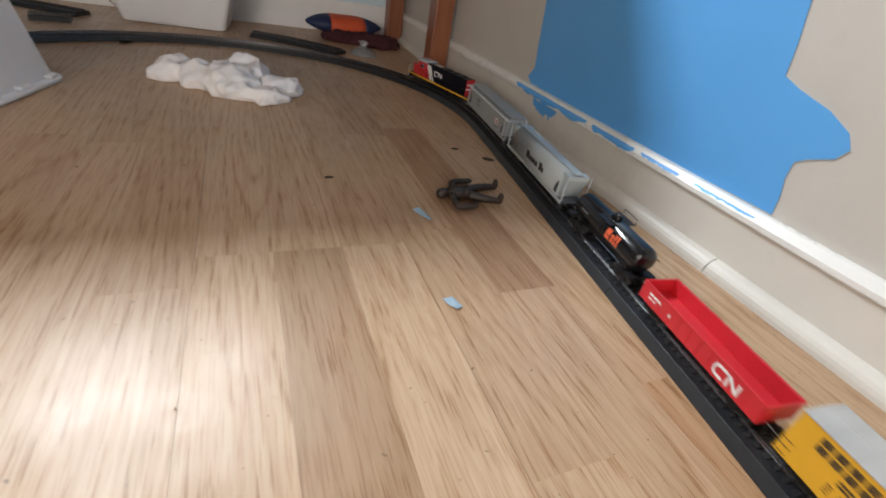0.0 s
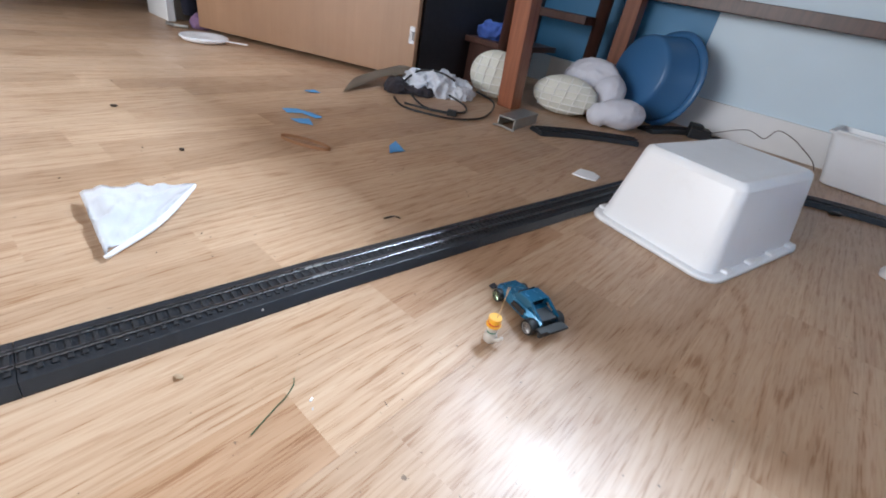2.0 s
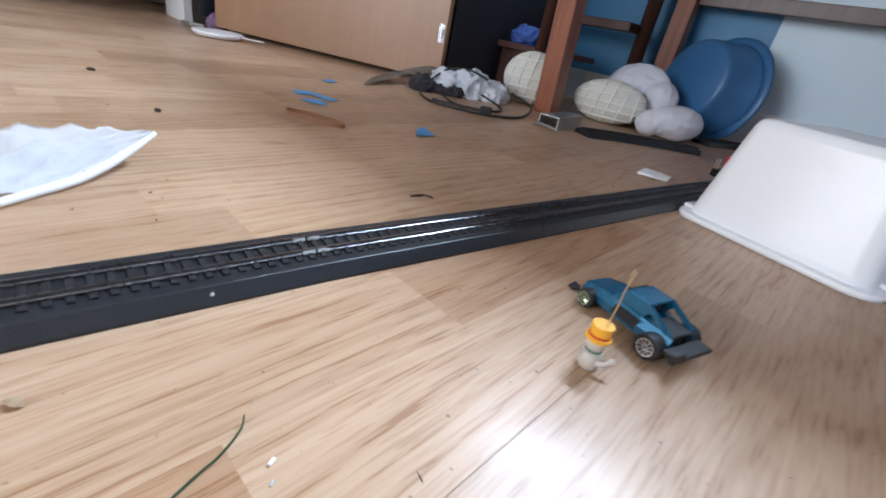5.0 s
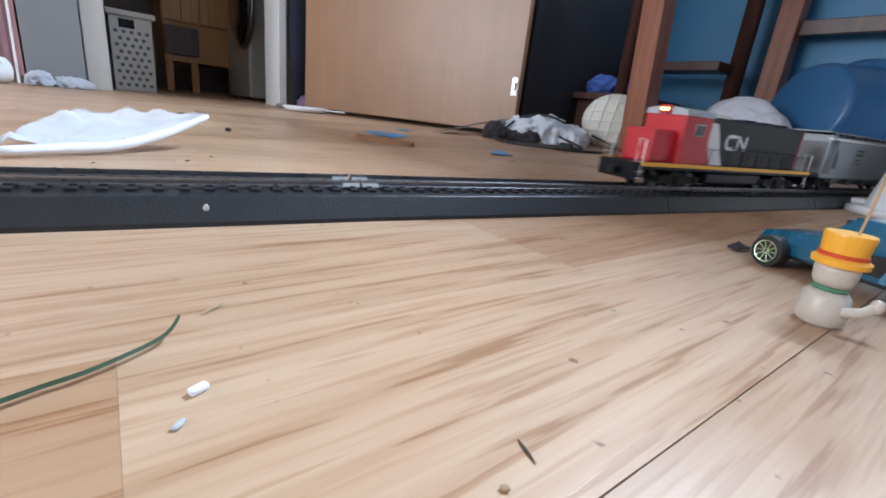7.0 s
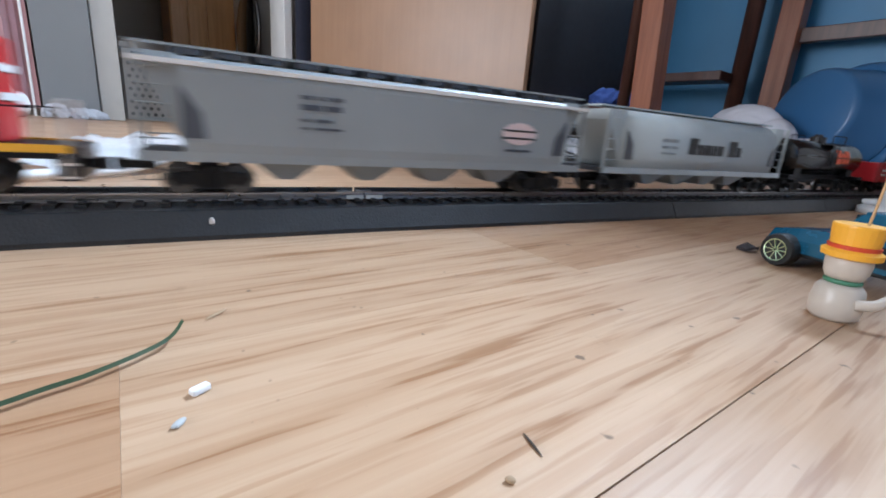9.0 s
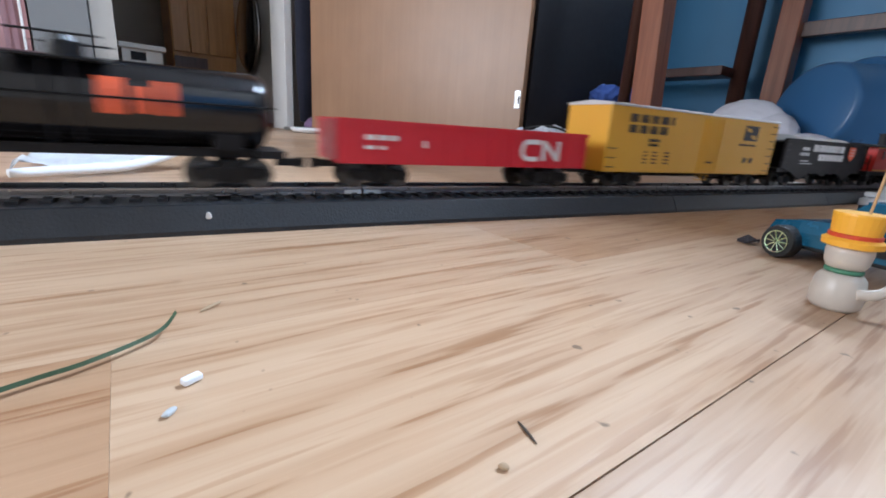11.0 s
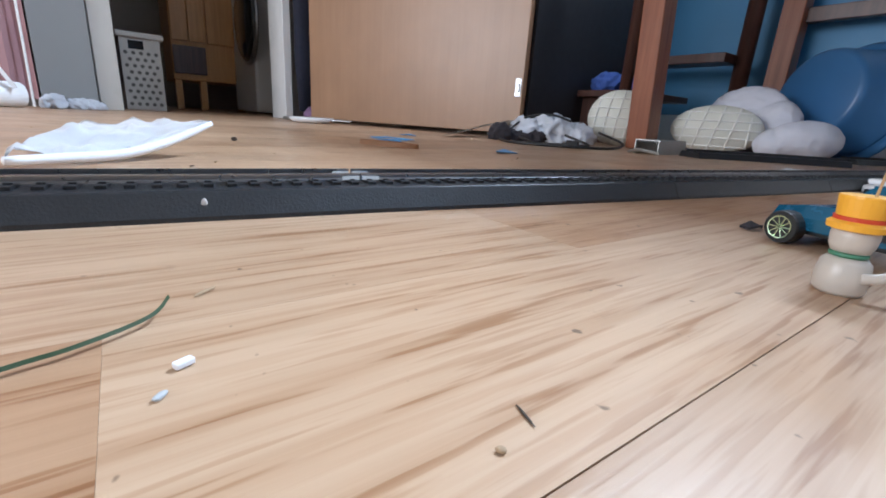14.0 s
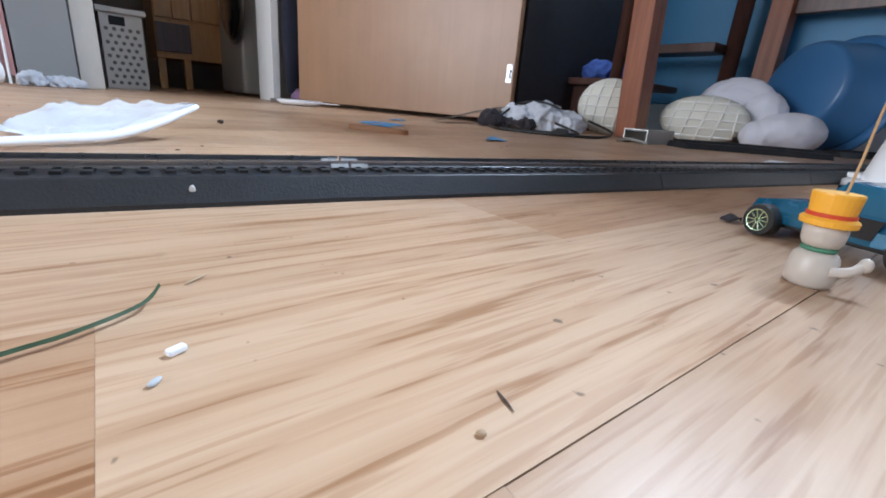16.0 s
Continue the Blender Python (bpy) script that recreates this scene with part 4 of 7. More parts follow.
def tank_car():
    L = 0.178
    half, pv = L / 2 - 0.0135, L / 2 - 0.036
    c = new_car("tank_car", "glossy black model tank car with orange print", L, pv)
    bm = bmesh.new()
    prof = [(0.001, -half + 0.004), (0.009, -half + 0.0048), (0.0135, -half + 0.0075), (0.0150, -half + 0.011), (0.0150, half - 0.011), (0.0135, half - 0.0075), (0.009, half - 0.0048), (0.001, half - 0.004)]
    lathe(bm, prof, 32, Matrix.Translation((0, 0, 0.0300)) @ Matrix.Rotation(radians(90), 4, "Y"))
    part("tank", bm, M["tank_black"], c, smooth=True)
    bm = bmesh.new()
    box(bm, -half, half, -0.006, 0.006, 0.0120, 0.0155)
    for e in (-1, 1):
        box(bm, min(e * half, e * (half - 0.012)), max(e * half, e * (half - 0.012)), -0.0160, 0.0160, 0.0125, 0.0155)
        box(bm, e * pv - 0.006, e * pv + 0.006, -0.012, 0.012, 0.0150, 0.0215)
    part("frame", bm, M["black_car"], c, "black centre sill")
    bm = bmesh.new()
    cyl(bm, (0, 0, 0.0435), (0, 0, 0.0490), 0.0062, seg=20)
    cyl(bm, (0, 0, 0.0490), (0, 0, 0.0512), 0.0040, 0.003, seg=16)
    d = part("dome", bm, M["tank_black"], c, "black dome with valve cover")
    for sd in (-1, 1):
        bm = bmesh.new()
        box(bm, -0.014, 0.014, min(sd * 0.008, sd * 0.0165), max(sd * 0.008, sd * 0.0165), 0.0425, 0.0432)
        part("platform", bm, M["black_car"], d, "small black platform")
        bm = bmesh.new()
        tube(bm, [(-0.013, sd * 0.016, 0.0430), (-0.013, sd * 0.016, 0.0500), (0.013, sd * 0.016, 0.0500), (0.013, sd * 0.016, 0.0430)], 0.00045, 6)
        part("guard_rail", bm, M["black_car"], d, "thin black guard rail")
        bm = bmesh.new()
        for xa in (-0.004, 0.004):
            tube(bm, [(xa, sd * 0.0162, 0.0428), (xa, sd * 0.0165, 0.0150)], 0.0004, 5)
        part("ladder", bm, M["black_car"], c, "thin black ladder")
        bm = bmesh.new()
        tube(bm, [(-half + 0.004, sd * 0.0154, 0.0318), (half - 0.004, sd * 0.0154, 0.0318)], 0.0004, 5)
        part("handrail", bm, M["black_car"], c, "thin black handrail")
        # print on the curved side, set as tilted plates
        sg = -sd
        for x0, w, h, zc in ((0.010, 0.0085, 0.012, 0.0325), (0.021, 0.005, 0.009, 0.0315), (0.0275, 0.0032, 0.0115, 0.0325), (0.0325, 0.0032, 0.0115, 0.0325)):
            bm = bmesh.new()
            xa, xb = sg * x0, sg * (x0 + w)
            n = 6
            rows = []
            for k in range(n + 1):
                z = zc - h / 2 + h * k / n
                yy = math.sqrt(max(0, 0.01535 ** 2 - (z - 0.0300) ** 2))
                rows.append([bm.verts.new((min(xa, xb), sd * yy, z)), bm.verts.new((max(xa, xb), sd * yy, z))])
            for a, b in zip(rows, rows[1:]):
                bm.faces.new((a[0], a[1], b[1], b[0]))
            q = bmesh.ops.extrude_face_region(bm, geom=list(bm.faces))
            bmesh.ops.translate(bm, vec=(0, -sd * 0.0003, 0), verts=[v for v in q["geom"] if isinstance(v, bmesh.types.BMVert)])
            bmesh.ops.recalc_face_normals(bm, faces=bm.faces)
            part("print", bm, M["orange"], c, "orange-red print as plain blocks")
        bars(c, -sg * 0.050, 0.0310, [0.006, 0.005, 0.004], 0.0016, 0.001, sd * 0.0152, M["hop_grey"], "small grey print as bars")
    for e in (-1, 1):
        truck(c, e * pv, (-0.0105, 0.0105), 0.0105)
        coupler(c, e * (half - 0.002), e)
    return c


def gondola():
    L = 0.19
    half, pv = L / 2 - 0.0125, L / 2 - 0.037
    c = new_car("gondola_car", "open red model gondola car with a plain white mark", L, pv)
    bm = bmesh.new()
    box(bm, -half, half, -0.0170, 0.0170, 0.0120, 0.0150)
    part("deck", bm, M["gon_red"], c, "red deck")
    for sd in (-1, 1):
        bm = bmesh.new()
        box(bm, -half, half, min(sd * 0.0165, sd * 0.0178), max(sd * 0.0165, sd * 0.0178), 0.0115, 0.0302, bevel=0.0003)
        part("side", bm, M["gon_red"], c, "red side wall")
        bm = bmesh.new()
        box(bm, -half, half, min(sd * 0.0178, sd * 0.0186), max(sd * 0.0178, sd * 0.0186), 0.0288, 0.0306)
        part("top_chord", bm, M["gon_red"], c, "red top rim")
        for k in range(12):
            bm = bmesh.new()
            xa = -half + 0.002 + (2 * half - 0.006) * k / 11
            box(bm, xa, xa + 0.0016, min(sd * 0.0178, sd * 0.0183), max(sd * 0.0178, sd * 0.0183), 0.0122, 0.0288)
            part("rib", bm, M["gon_red"], c, "pressed red rib")
        ring_logo(c, sd * -0.045, 0.0205, 0.030, 0.0105, 0.0024, sd * 0.0183, M["loco_white"], "plain white mark on the red side")
        bars(c, sd * 0.068, 0.0220, [0.005, 0.005, 0.004], 0.0022, 0.0016, sd * 0.0183, M["print_white"], "small white print as bars")
        bars(c, sd * 0.068, 0.0180, [0.005, 0.003], 0.0016, 0.0026, sd * 0.0183, M["print_white"], "small white print as bars")
        bars(c, sd * 0.036, 0.0195, [0.002], 0.0030, 0.0026, sd * 0.0183, M["print_white"], "small white print as bars")
    for e in (-1, 1):
        bm = bmesh.new()
        box(bm, min(e * half, e * (half - 0.0013)), max(e * half, e * (half - 0.0013)), -0.0164, 0.0164, 0.0150, 0.0300)
        part("end_wall", bm, M["gon_red"], c, "red end wall")
        truck(c, e * pv, (-0.0105, 0.0105), 0.0105)
        coupler(c, e * (half - 0.002), e)
    return c


def boxcar():
    L = 0.217
    half, pv = L / 2 - 0.0125, L / 2 - 0.040
    c = new_car("boxcar", "yellow model refrigerator boxcar with black print", L, pv)
    bm = bmesh.new()
    box(bm, -half, half, -0.0174, 0.0174, 0.0100, 0.0488, bevel=0.0004)
    part("body", bm, M["box_yellow"], c)
    bm = bmesh.new()
    side_profile(bm, [(-0.0182, 0.0484), (-0.0182, 0.0494), (0, 0.0508), (0.0182, 0.0494), (0.0182, 0.0484)], -half - 0.0006, half + 0.0006)
    part("roof", bm, M["silver"], c, "silver roof")
    for k in range(12):
        bm = bmesh.new()
        xa = -half + (2 * half - 0.002) * k / 11
        side_profile(bm, [(-0.0183, 0.0494), (-0.0183, 0.0499), (0, 0.0513), (0.0183, 0.0499), (0.0183, 0.0494)], xa, xa + 0.0012)
        part("roof_rib", bm, M["silver"], c, "silver roof rib")
    bm = bmesh.new()
    box(bm, -half + 0.004, half - 0.004, -0.0075, 0.0075, 0.0070, 0.0100)
    part("underframe", bm, M["truck"], c, "black underframe")
    for sd in (-1, 1):
        y = sd * 0.0174
        sg = -sd
        bm = bmesh.new()
        box(bm, sg * 0.0105 - 0.0112, sg * 0.0105 + 0.0112, min(y, y + sd * 0.0007), max(y, y + sd * 0.0007), 0.0108, 0.0472, bevel=0.0002)
        d = part("door", bm, M["box_yellow"], c, "yellow plug door")
        for k in (-0.008, -0.003, 0.003, 0.008):
            bm = bmesh.new()
            tube(bm, [(sg * 0.0105 + k, y + sd * 0.0011, 0.0112), (sg * 0.0105 + k, y + sd * 0.0011, 0.0468)], 0.00042, 6)
            part("lock_rod", bm, M["box_yellow"], d, "thin locking rod")
        bm = bmesh.new()
        box(bm, sg * 0.0105 - 0.004, sg * 0.0105 + 0.004, min(y + sd * 0.0007, y + sd * 0.0013), max(y + sd * 0.0007, y + sd * 0.0013), 0.0172, 0.0184)
        part("latch", bm, M["print_black"], d, "dark door latch")
        x0 = -sg * 0.078
        bars(c, x0, 0.0398, [0.0032, 0.0032, -0.0012, 0.0032, 0.0032, -0.0012, 0.0032, 0.0032, -0.0012, 0.0032, 0.0032, -0.0014, 0.0026], 0.0048, 0.0008, y, M["print_black"], "bold black print as plain blocks")
        bars(c, x0, 0.0336, [0.0032, 0.0032, -0.0012, 0.0032, 0.0032, -0.0012, 0.0032, 0.0032, -0.0012, 0.0032, 0.0032], 0.0048, 0.0008, y, M["print_black"], "bold black print as plain blocks")
        bars(c, -sg * 0.057, 0.0290, [0.0030, 0.0030, 0.0026], 0.0018, 0.0008, y, M["print_black"], "small black print as bars")
        bars(c, -sg * 0.057, 0.0262, [0.0030, 0.0026, 0.0020], 0.0018, 0.0008, y, M["print_black"], "small black print as bars")
        for z in (0.0222, 0.0200, 0.0178, 0.0156):
            bars(c, -sg * 0.060, z, [0.0024, -0.004, 0.0038, -0.006, 0.0042], 0.0010, 0.0012, y, M["print_black"], "tiny black print as bars")
        # plain block mark with two notches
        bars(c, sg * 0.050, 0.0342, [0.0180], 0.0105, 0.001, y, M["print_black"], "solid black block mark")
        bm = bmesh.new()
        for xa, za in ((0.0525, 0.0410), (0.0600, 0.0362)):
            yy = y + sd * 0.0003
            poly(bm, [(sg * xa, za), (sg * (xa + 0.006), za - 0.001), (sg * (xa + 0.0045), za + 0.0016), (sg * (xa - 0.001), za + 0.0022)], 0.0002, Matrix.Translation((0, yy if sd > 0 else yy - 0.0002, 0)))
        bmesh.ops.recalc_face_normals(bm, faces=bm.faces)
        part("mark_notch", bm, M["box_yellow"], c, "yellow notches in the black mark")
        bars(c, sg * 0.046, 0.0305, [0.0045, 0.005, 0.002, 0.0075], 0.0012, 0.0008, y, M["print_black"], "tiny black print as bars")
        bars(c, sg * 0.055, 0.0185, [0.0040, -0.003, 0.0038], 0.0036, 0.001, y, M["print_black"], "two small black plates")
        for z in (0.0130, 0.0185, 0.0240, 0.0295, 0.0350, 0.0405, 0.0455):
            rungs(c, sg * (half - 0.0085) if sg > 0 else sg * (half - 0.0015), y, [z], 0.007, M["print_black"])
        for z in (0.0130, 0.0185, 0.0240):
            rungs(c, -sg * (half - 0.0085) if sg < 0 else -sg * (half - 0.0015), y, [z], 0.007, M["print_black"])
        for xa in (-0.014, -0.006):
            bm = bmesh.new()
            tube(bm, [(xa, sd * 0.0170, 0.0100), (xa, sd * 0.0170, 0.0055), (xa + 0.006, sd * 0.0170, 0.0055), (xa + 0.006, sd * 0.0170, 0.0100)], 0.0004, 5)
            part("stirrup_step", bm, M["box_yellow"], c, "thin yellow stirrup step")
    for e in (-1, 1):
        truck(c, e * pv, (-0.0105, 0.0105), 0.0105)
        coupler(c, e * (half - 0.002), e)
    return c


def open_hopper():
    L = 0.178
    half, pv = L / 2 - 0.0125, L / 2 - 0.036
    c = new_car("open_hopper_car", "black model hopper car with white print and a red shield", L, pv)
    bm = bmesh.new()
    for sd in (-1, 1):
        poly(bm, [(-half, 0.0165), (-half, 0.0385), (half, 0.0385), (half, 0.0165), (half - 0.020, 0.0125), (half - 0.036, 0.0060), (half - 0.050, 0.0118), (0.008, 0.0118), (0.0, 0.0090), (-0.008, 0.0118), (-half + 0.050, 0.0118), (-half + 0.036, 0.0060), (-half + 0.020, 0.0125)], 0.0012, Matrix.Translation((0, sd * 0.0172 - (0.0012 if sd > 0 else 0), 0)))
    part("side", bm, M["black_car"], c, "black flat side sheets")
    bm = bmesh.new()
    for e in (-1, 1):
        m = Matrix.Scale(e, 4, (1, 0, 0))
        poly(bm, [(half - 0.002, 0.0370), (half - 0.001, 0.0355), (half - 0.034, 0.0080), (half - 0.037, 0.0085)], 0.0318, m @ Matrix.Translation((0, -0.0159, 0)))
    box(bm, -0.045, 0.045, -0.0158, 0.0158, 0.0115, 0.0130)
    bmesh.ops.recalc_face_normals(bm, faces=bm.faces)
    part("slope_floor", bm, M["black_car"], c, "black sloping floor sheets")
    for sd in (-1, 1):
        bm = bmesh.new()
        box(bm, -half, half, min(sd * 0.0170, sd * 0.0184), max(sd * 0.0170, sd * 0.0184), 0.0372, 0.0390)
        part("top_chord", bm, M["black_car"], c, "black top rim")
        y = sd * 0.0172
        sg = -sd
        bars(c, -sg * 0.028, 0.0300, [0.0075, 0.0024, 0.0056, 0.0056, 0.0056, 0.0056, 0.0056, 0.0024, 0.0058], 0.0056, 0.0012, y, M["print_white"], "bold white print as plain blocks")
        bars(c, -sg * 0.016, 0.0228, [0.0058, 0.0054, 0.0058, 0.0056, 0.0056, 0.0056, 0.0046], 0.0052, 0.0012, y, M["print_white"], "bold white print as plain blocks")
        bars(c, -sg * 0.046, 0.0304, [0.0026, 0.0030, 0.0026], 0.0026, 0.0010, y, M["print_white"], "small white print as bars")
        bars(c, -sg * 0.048, 0.0262, [0.0026, 0.0030, 0.0030, 0.0026], 0.0024, 0.0010, y, M["print_white"], "small white print as bars")
        bars(c, -sg * 0.046, 0.0215, [0.013], 0.0009, 0.0010, y, M["print_white"], "fine white line")
        bars(c, -sg * 0.046, 0.0195, [0.020], 0.0006, 0.0010, y, M["print_white"], "fine white line")
        sx = sg * 0.045
        plate(c, "shield", [(sx - 0.0062, 0.0345), (sx - 0.0040, 0.0358), (sx + 0.0040, 0.0358), (sx + 0.0062, 0.0345), (sx + 0.0058, 0.0272), (sx, 0.0235), (sx - 0.0058, 0.0272)], y, M["orange"], "red shield mark")
        for z in (0.0280, 0.0305, 0.0330):
            bars(c, sx - sg * 0.0042, z, [0.0084], 0.0009, 0.001, y + sd * 0.0003, M["print_pink"], "pale bars on the shield")
        for k in range(5):
            bm = bmesh.new()
            xa = -half + 0.001 + (2 * half - 0.0035) * k / 4
            if k not in (0, 4):
                continue
            box(bm, xa, xa + 0.0015, min(y, y + sd * 0.0008), max(y, y + sd * 0.0008), 0.0165, 0.0385)
            part("corner_post", bm, M["black_car"], c, "black corner post")
        for e in (-1, 1):
            rungs(c, e * (half - 0.009) if e > 0 else e * (half - 0.002), y, [0.0200, 0.0250, 0.0300, 0.0345], 0.007, M["black_car"])
    for e in (-1, 1):
        bm = bmesh.new()
        box(bm, min(e * half, e * (half - 0.022)), max(e * half, e * (half - 0.022)), -0.0160, 0.0160, 0.0125, 0.0150)
        part("end_platform", bm, M["black_car"], c, "black end platform")
        truck(c, e * pv, (-0.0105, 0.0105), 0.0105)
        coupler(c, e * (half - 0.002), e)
    rng = random.Random(3)
    for xa in (-0.045, 0.0, 0.045):
        bm = bmesh.new()
        ball(bm, (xa, 0, 0.0360), 0.012, (1.9, 1.2, 0.52), seg=20)
        for v in bm.verts:
            v.co.z += rng.uniform(-0.0006, 0.0006)
        part("load_heap", bm, M["grey_load"], c, "pale grey heap of load")
    return c


def caboose():
    L = 0.160
    half, pv = L / 2 - 0.0125, L / 2 - 0.042
    c = new_car("caboose", "red model caboose with yellow lines and a black cupola", L, pv)
    b0, b1 = -half + 0.0105, half - 0.0105
    bm = bmesh.new()
    box(bm, b0, b1, -0.0160, 0.0160, 0.0150, 0.0385, bevel=0.0003)
    part("body", bm, M["cab_red"], c)
    bm = bmesh.new()
    box(bm, -half, half, -0.0160, 0.0160, 0.0108, 0.0150, bevel=0.0004)
    box(bm, -0.012, 0.010, -0.0120, 0.0120, 0.0045, 0.0108, bevel=0.0008)
    part("underframe", bm, M["black_car"], c, "black underframe with box")
    bm = bmesh.new()
    side_profile(bm, [(-0.0178, 0.0383), (-0.0178, 0.0392), (-0.010, 0.0408), (0, 0.0414), (0.010, 0.0408), (0.0178, 0.0392), (0.0178, 0.0383)], -half + 0.001, half - 0.001)
    part("roof", bm, M["black_car"], c, "black curved roof")
    bm = bmesh.new()
    box(bm, -0.047, -0.022, -0.0120, 0.0120, 0.0400, 0.0530, bevel=0.0006)
    side_profile(bm, [(-0.0132, 0.0528), (-0.0132, 0.0534), (0, 0.0548), (0.0132, 0.0534), (0.0132, 0.0528)], -0.0485, -0.0205)
    cu = part("cupola", bm, M["black_car"], c, "black cupola")
    for sd in (-1, 1):
        y = sd * 0.0160
        for z in (0.0156, 0.0372):
            bm = bmesh.new()
            box(bm, b0, b1, min(y, y + sd * 0.0004), max(y, y + sd * 0.0004), z, z + 0.0009)
            part("yellow_line", bm, M["loco_yellow"], c, "thin yellow line")
        for xa in (-0.0270, -0.0035, 0.0190, 0.0420):
            bm = bmesh.new()
            box(bm, -sd * -xa - 0.0026, -sd * -xa + 0.0026, min(y, y + sd * 0.0004), max(y, y + sd * 0.0004), 0.0268, 0.0352)
            w = part("window", bm, M["cab_red"], c, "tall narrow window")
            bm = bmesh.new()
            box(bm, -sd * -xa - 0.0021, -sd * -xa + 0.0021, min(y + sd * 0.0004, y + sd * 0.0006), max(y + sd * 0.0004, y + sd * 0.0006), 0.0273, 0.0347)
            part("pane", bm, M["window_dark"], w, "dark window opening")
        for xa in (-0.0395, -0.0295):
            bm = bmesh.new()
            box(bm, xa - 0.0022, xa + 0.0022, min(sd * 0.0120, sd * 0.0123), max(sd * 0.0120, sd * 0.0123), 0.0438, 0.0500)
            part("cupola_window", bm, M["hop_dark"], cu, "small cupola window")
        bars(c, 0.006 * sd, 0.0205, [0.014], 0.0009, 0.001, y, M["loco_yellow"], "small yellow print as bars")
        bars(c, 0.006 * sd, 0.0188, [0.008], 0.0006, 0.001, y, M["loco_yellow"], "small yellow print as bars")
        for e in (-1, 1):
            bm = bmesh.new()
            xe = e * (half - 0.001)
            tube(bm, [(xe, sd * 0.0150, 0.0150), (xe, sd * 0.0150, 0.0300), (xe, sd * 0.0060, 0.0300), (xe, sd * 0.0060, 0.0150)], 0.0005, 6)
            tube(bm, [(xe, sd * 0.0150, 0.0225), (xe, sd * 0.0060, 0.0225)], 0.0004, 6)
            part("end_railing", bm, M["black_car"], c, "black end railing")
            bm = bmesh.new()
            box(bm, min(e * (half - 0.009), e * half), max(e * (half - 0.009), e * half), min(sd * 0.0125, sd * 0.0165), max(sd * 0.0125, sd * 0.0165), 0.0050, 0.0108, bevel=0.0005)
            part("step", bm, M["black_car"], c, "black end step")
    bm = bmesh.new()
    cyl(bm, (0.018, 0.006, 0.0405), (0.018, 0.006, 0.0490), 0.0011, seg=10)
    cyl(bm, (0.018, 0.006, 0.0490), (0.018, 0.006, 0.0500), 0.0019, seg=10)
    part("stovepipe", bm, M["black_car"], c, "thin stovepipe")
    for e in (-1, 1):
        bm = bmesh.new()
        for yy in (-0.0035, 0.0035):
            tube(bm, [(e * (half - 0.0005), yy, 0.0150), (e * (half - 0.0005), yy, 0.0440), (e * (half - 0.006), yy, 0.0440)], 0.00035, 5)
        for z in (0.020, 0.025, 0.030, 0.035, 0.040):
            tube(bm, [(e * (half - 0.0005), -0.0035, z), (e * (half - 0.0005), 0.0035, z)], 0.0003, 5)
        part("ladder", bm, M["black_car"], c, "black end ladder")
        truck(c, e * pv, (-0.0105, 0.0105), 0.0105)
        coupler(c, e * (half - 0.002), e)
    return c


def squeeze(index, length):
    """Shorten a car along its own x."""
    car, old, pv = TRAIN[index]
    k = length / old
    for p in list(car.children):
        if p.name.startswith("truck"):
            p.location.x *= k
        for q in [] if p.name.startswith("truck") else [p, *p.children]:
            for v in q.data.vertices:
                v.co.x *= k
    TRAIN[index] = (car, length, pv * k)


locomotive()
covered_hopper("covered_hopper_car", "grey model covered hopper car with a pale oval mark", 0.232, M["hop_grey"], False, "oval")
covered_hopper("covered_hopper_car", "pale grey round-sided model hopper car with bold black print", 0.214, M["hop_light"], True, "word")
tank_car()
gondola()
boxcar()
open_hopper()
caboose()

for number, size in ((0, 0.238), (3, 0.162), (4, 0.160), (5, 0.195), (6, 0.163), (7, 0.147)):
    squeeze(number, size)


def close_up(index, k):
    """Lengthen a car's body towards its neighbours, couplings left where they are."""
    car, length, pv = TRAIN[index]
    for p in list(car.children):
        if p.name.startswith("truck"):
            p.location.x *= k
        elif not p.name.startswith("coupler"):
            for q in [p, *p.children]:
                for v in q.data.vertices:
                    v.co.x *= k
    TRAIN[index] = (car, length, pv * k)


for number, more in ((1, 1.025), (2, 1.06), (4, 1.03), (5, 1.045), (6, 1.05), (7, 1.05)):
    close_up(number, more)

# ---- the passage beyond the room ----
M["jamb"] = plain("grey_white_gloss", (0.52, 0.50, 0.46), 0.4, var=0.06, scale=40, dirt=0.25, dirt_colour=(0.3, 0.27, 0.23))
M["grey_door"] = plain("flat_grey_paint", (0.22, 0.225, 0.23), 0.5, var=0.06, scale=20)
M["pink"] = plain("mauve_cloth", (0.33, 0.19, 0.20), 0.9, scale=80)
M["navy"] = plain("navy_fill", (0.012, 0.014, 0.03), 0.9, scale=90, bump_d=0.002)
M["basket"] = plain("white_basket_plastic", (0.42, 0.40, 0.37), 0.5, scale=40)
M["stone"] = plain("tan_tile", (0.36, 0.31, 0.25), 0.6, scale=15, var=0.15)
M["honey"] = wood("honey_pine", (0.42, 0.19, 0.05), (0.56, 0.28, 0.085), 0.4)
M["appliance"] = plain("appliance_white", (0.55, 0.54, 0.52), 0.35, var=0.03)
M["purple"] = plain("purple_cloth", (0.20, 0.12, 0.22), 0.9, scale=90)
M["glass_dark"] = plain("dark_glass", (0.01, 0.009, 0.009), 0.08)

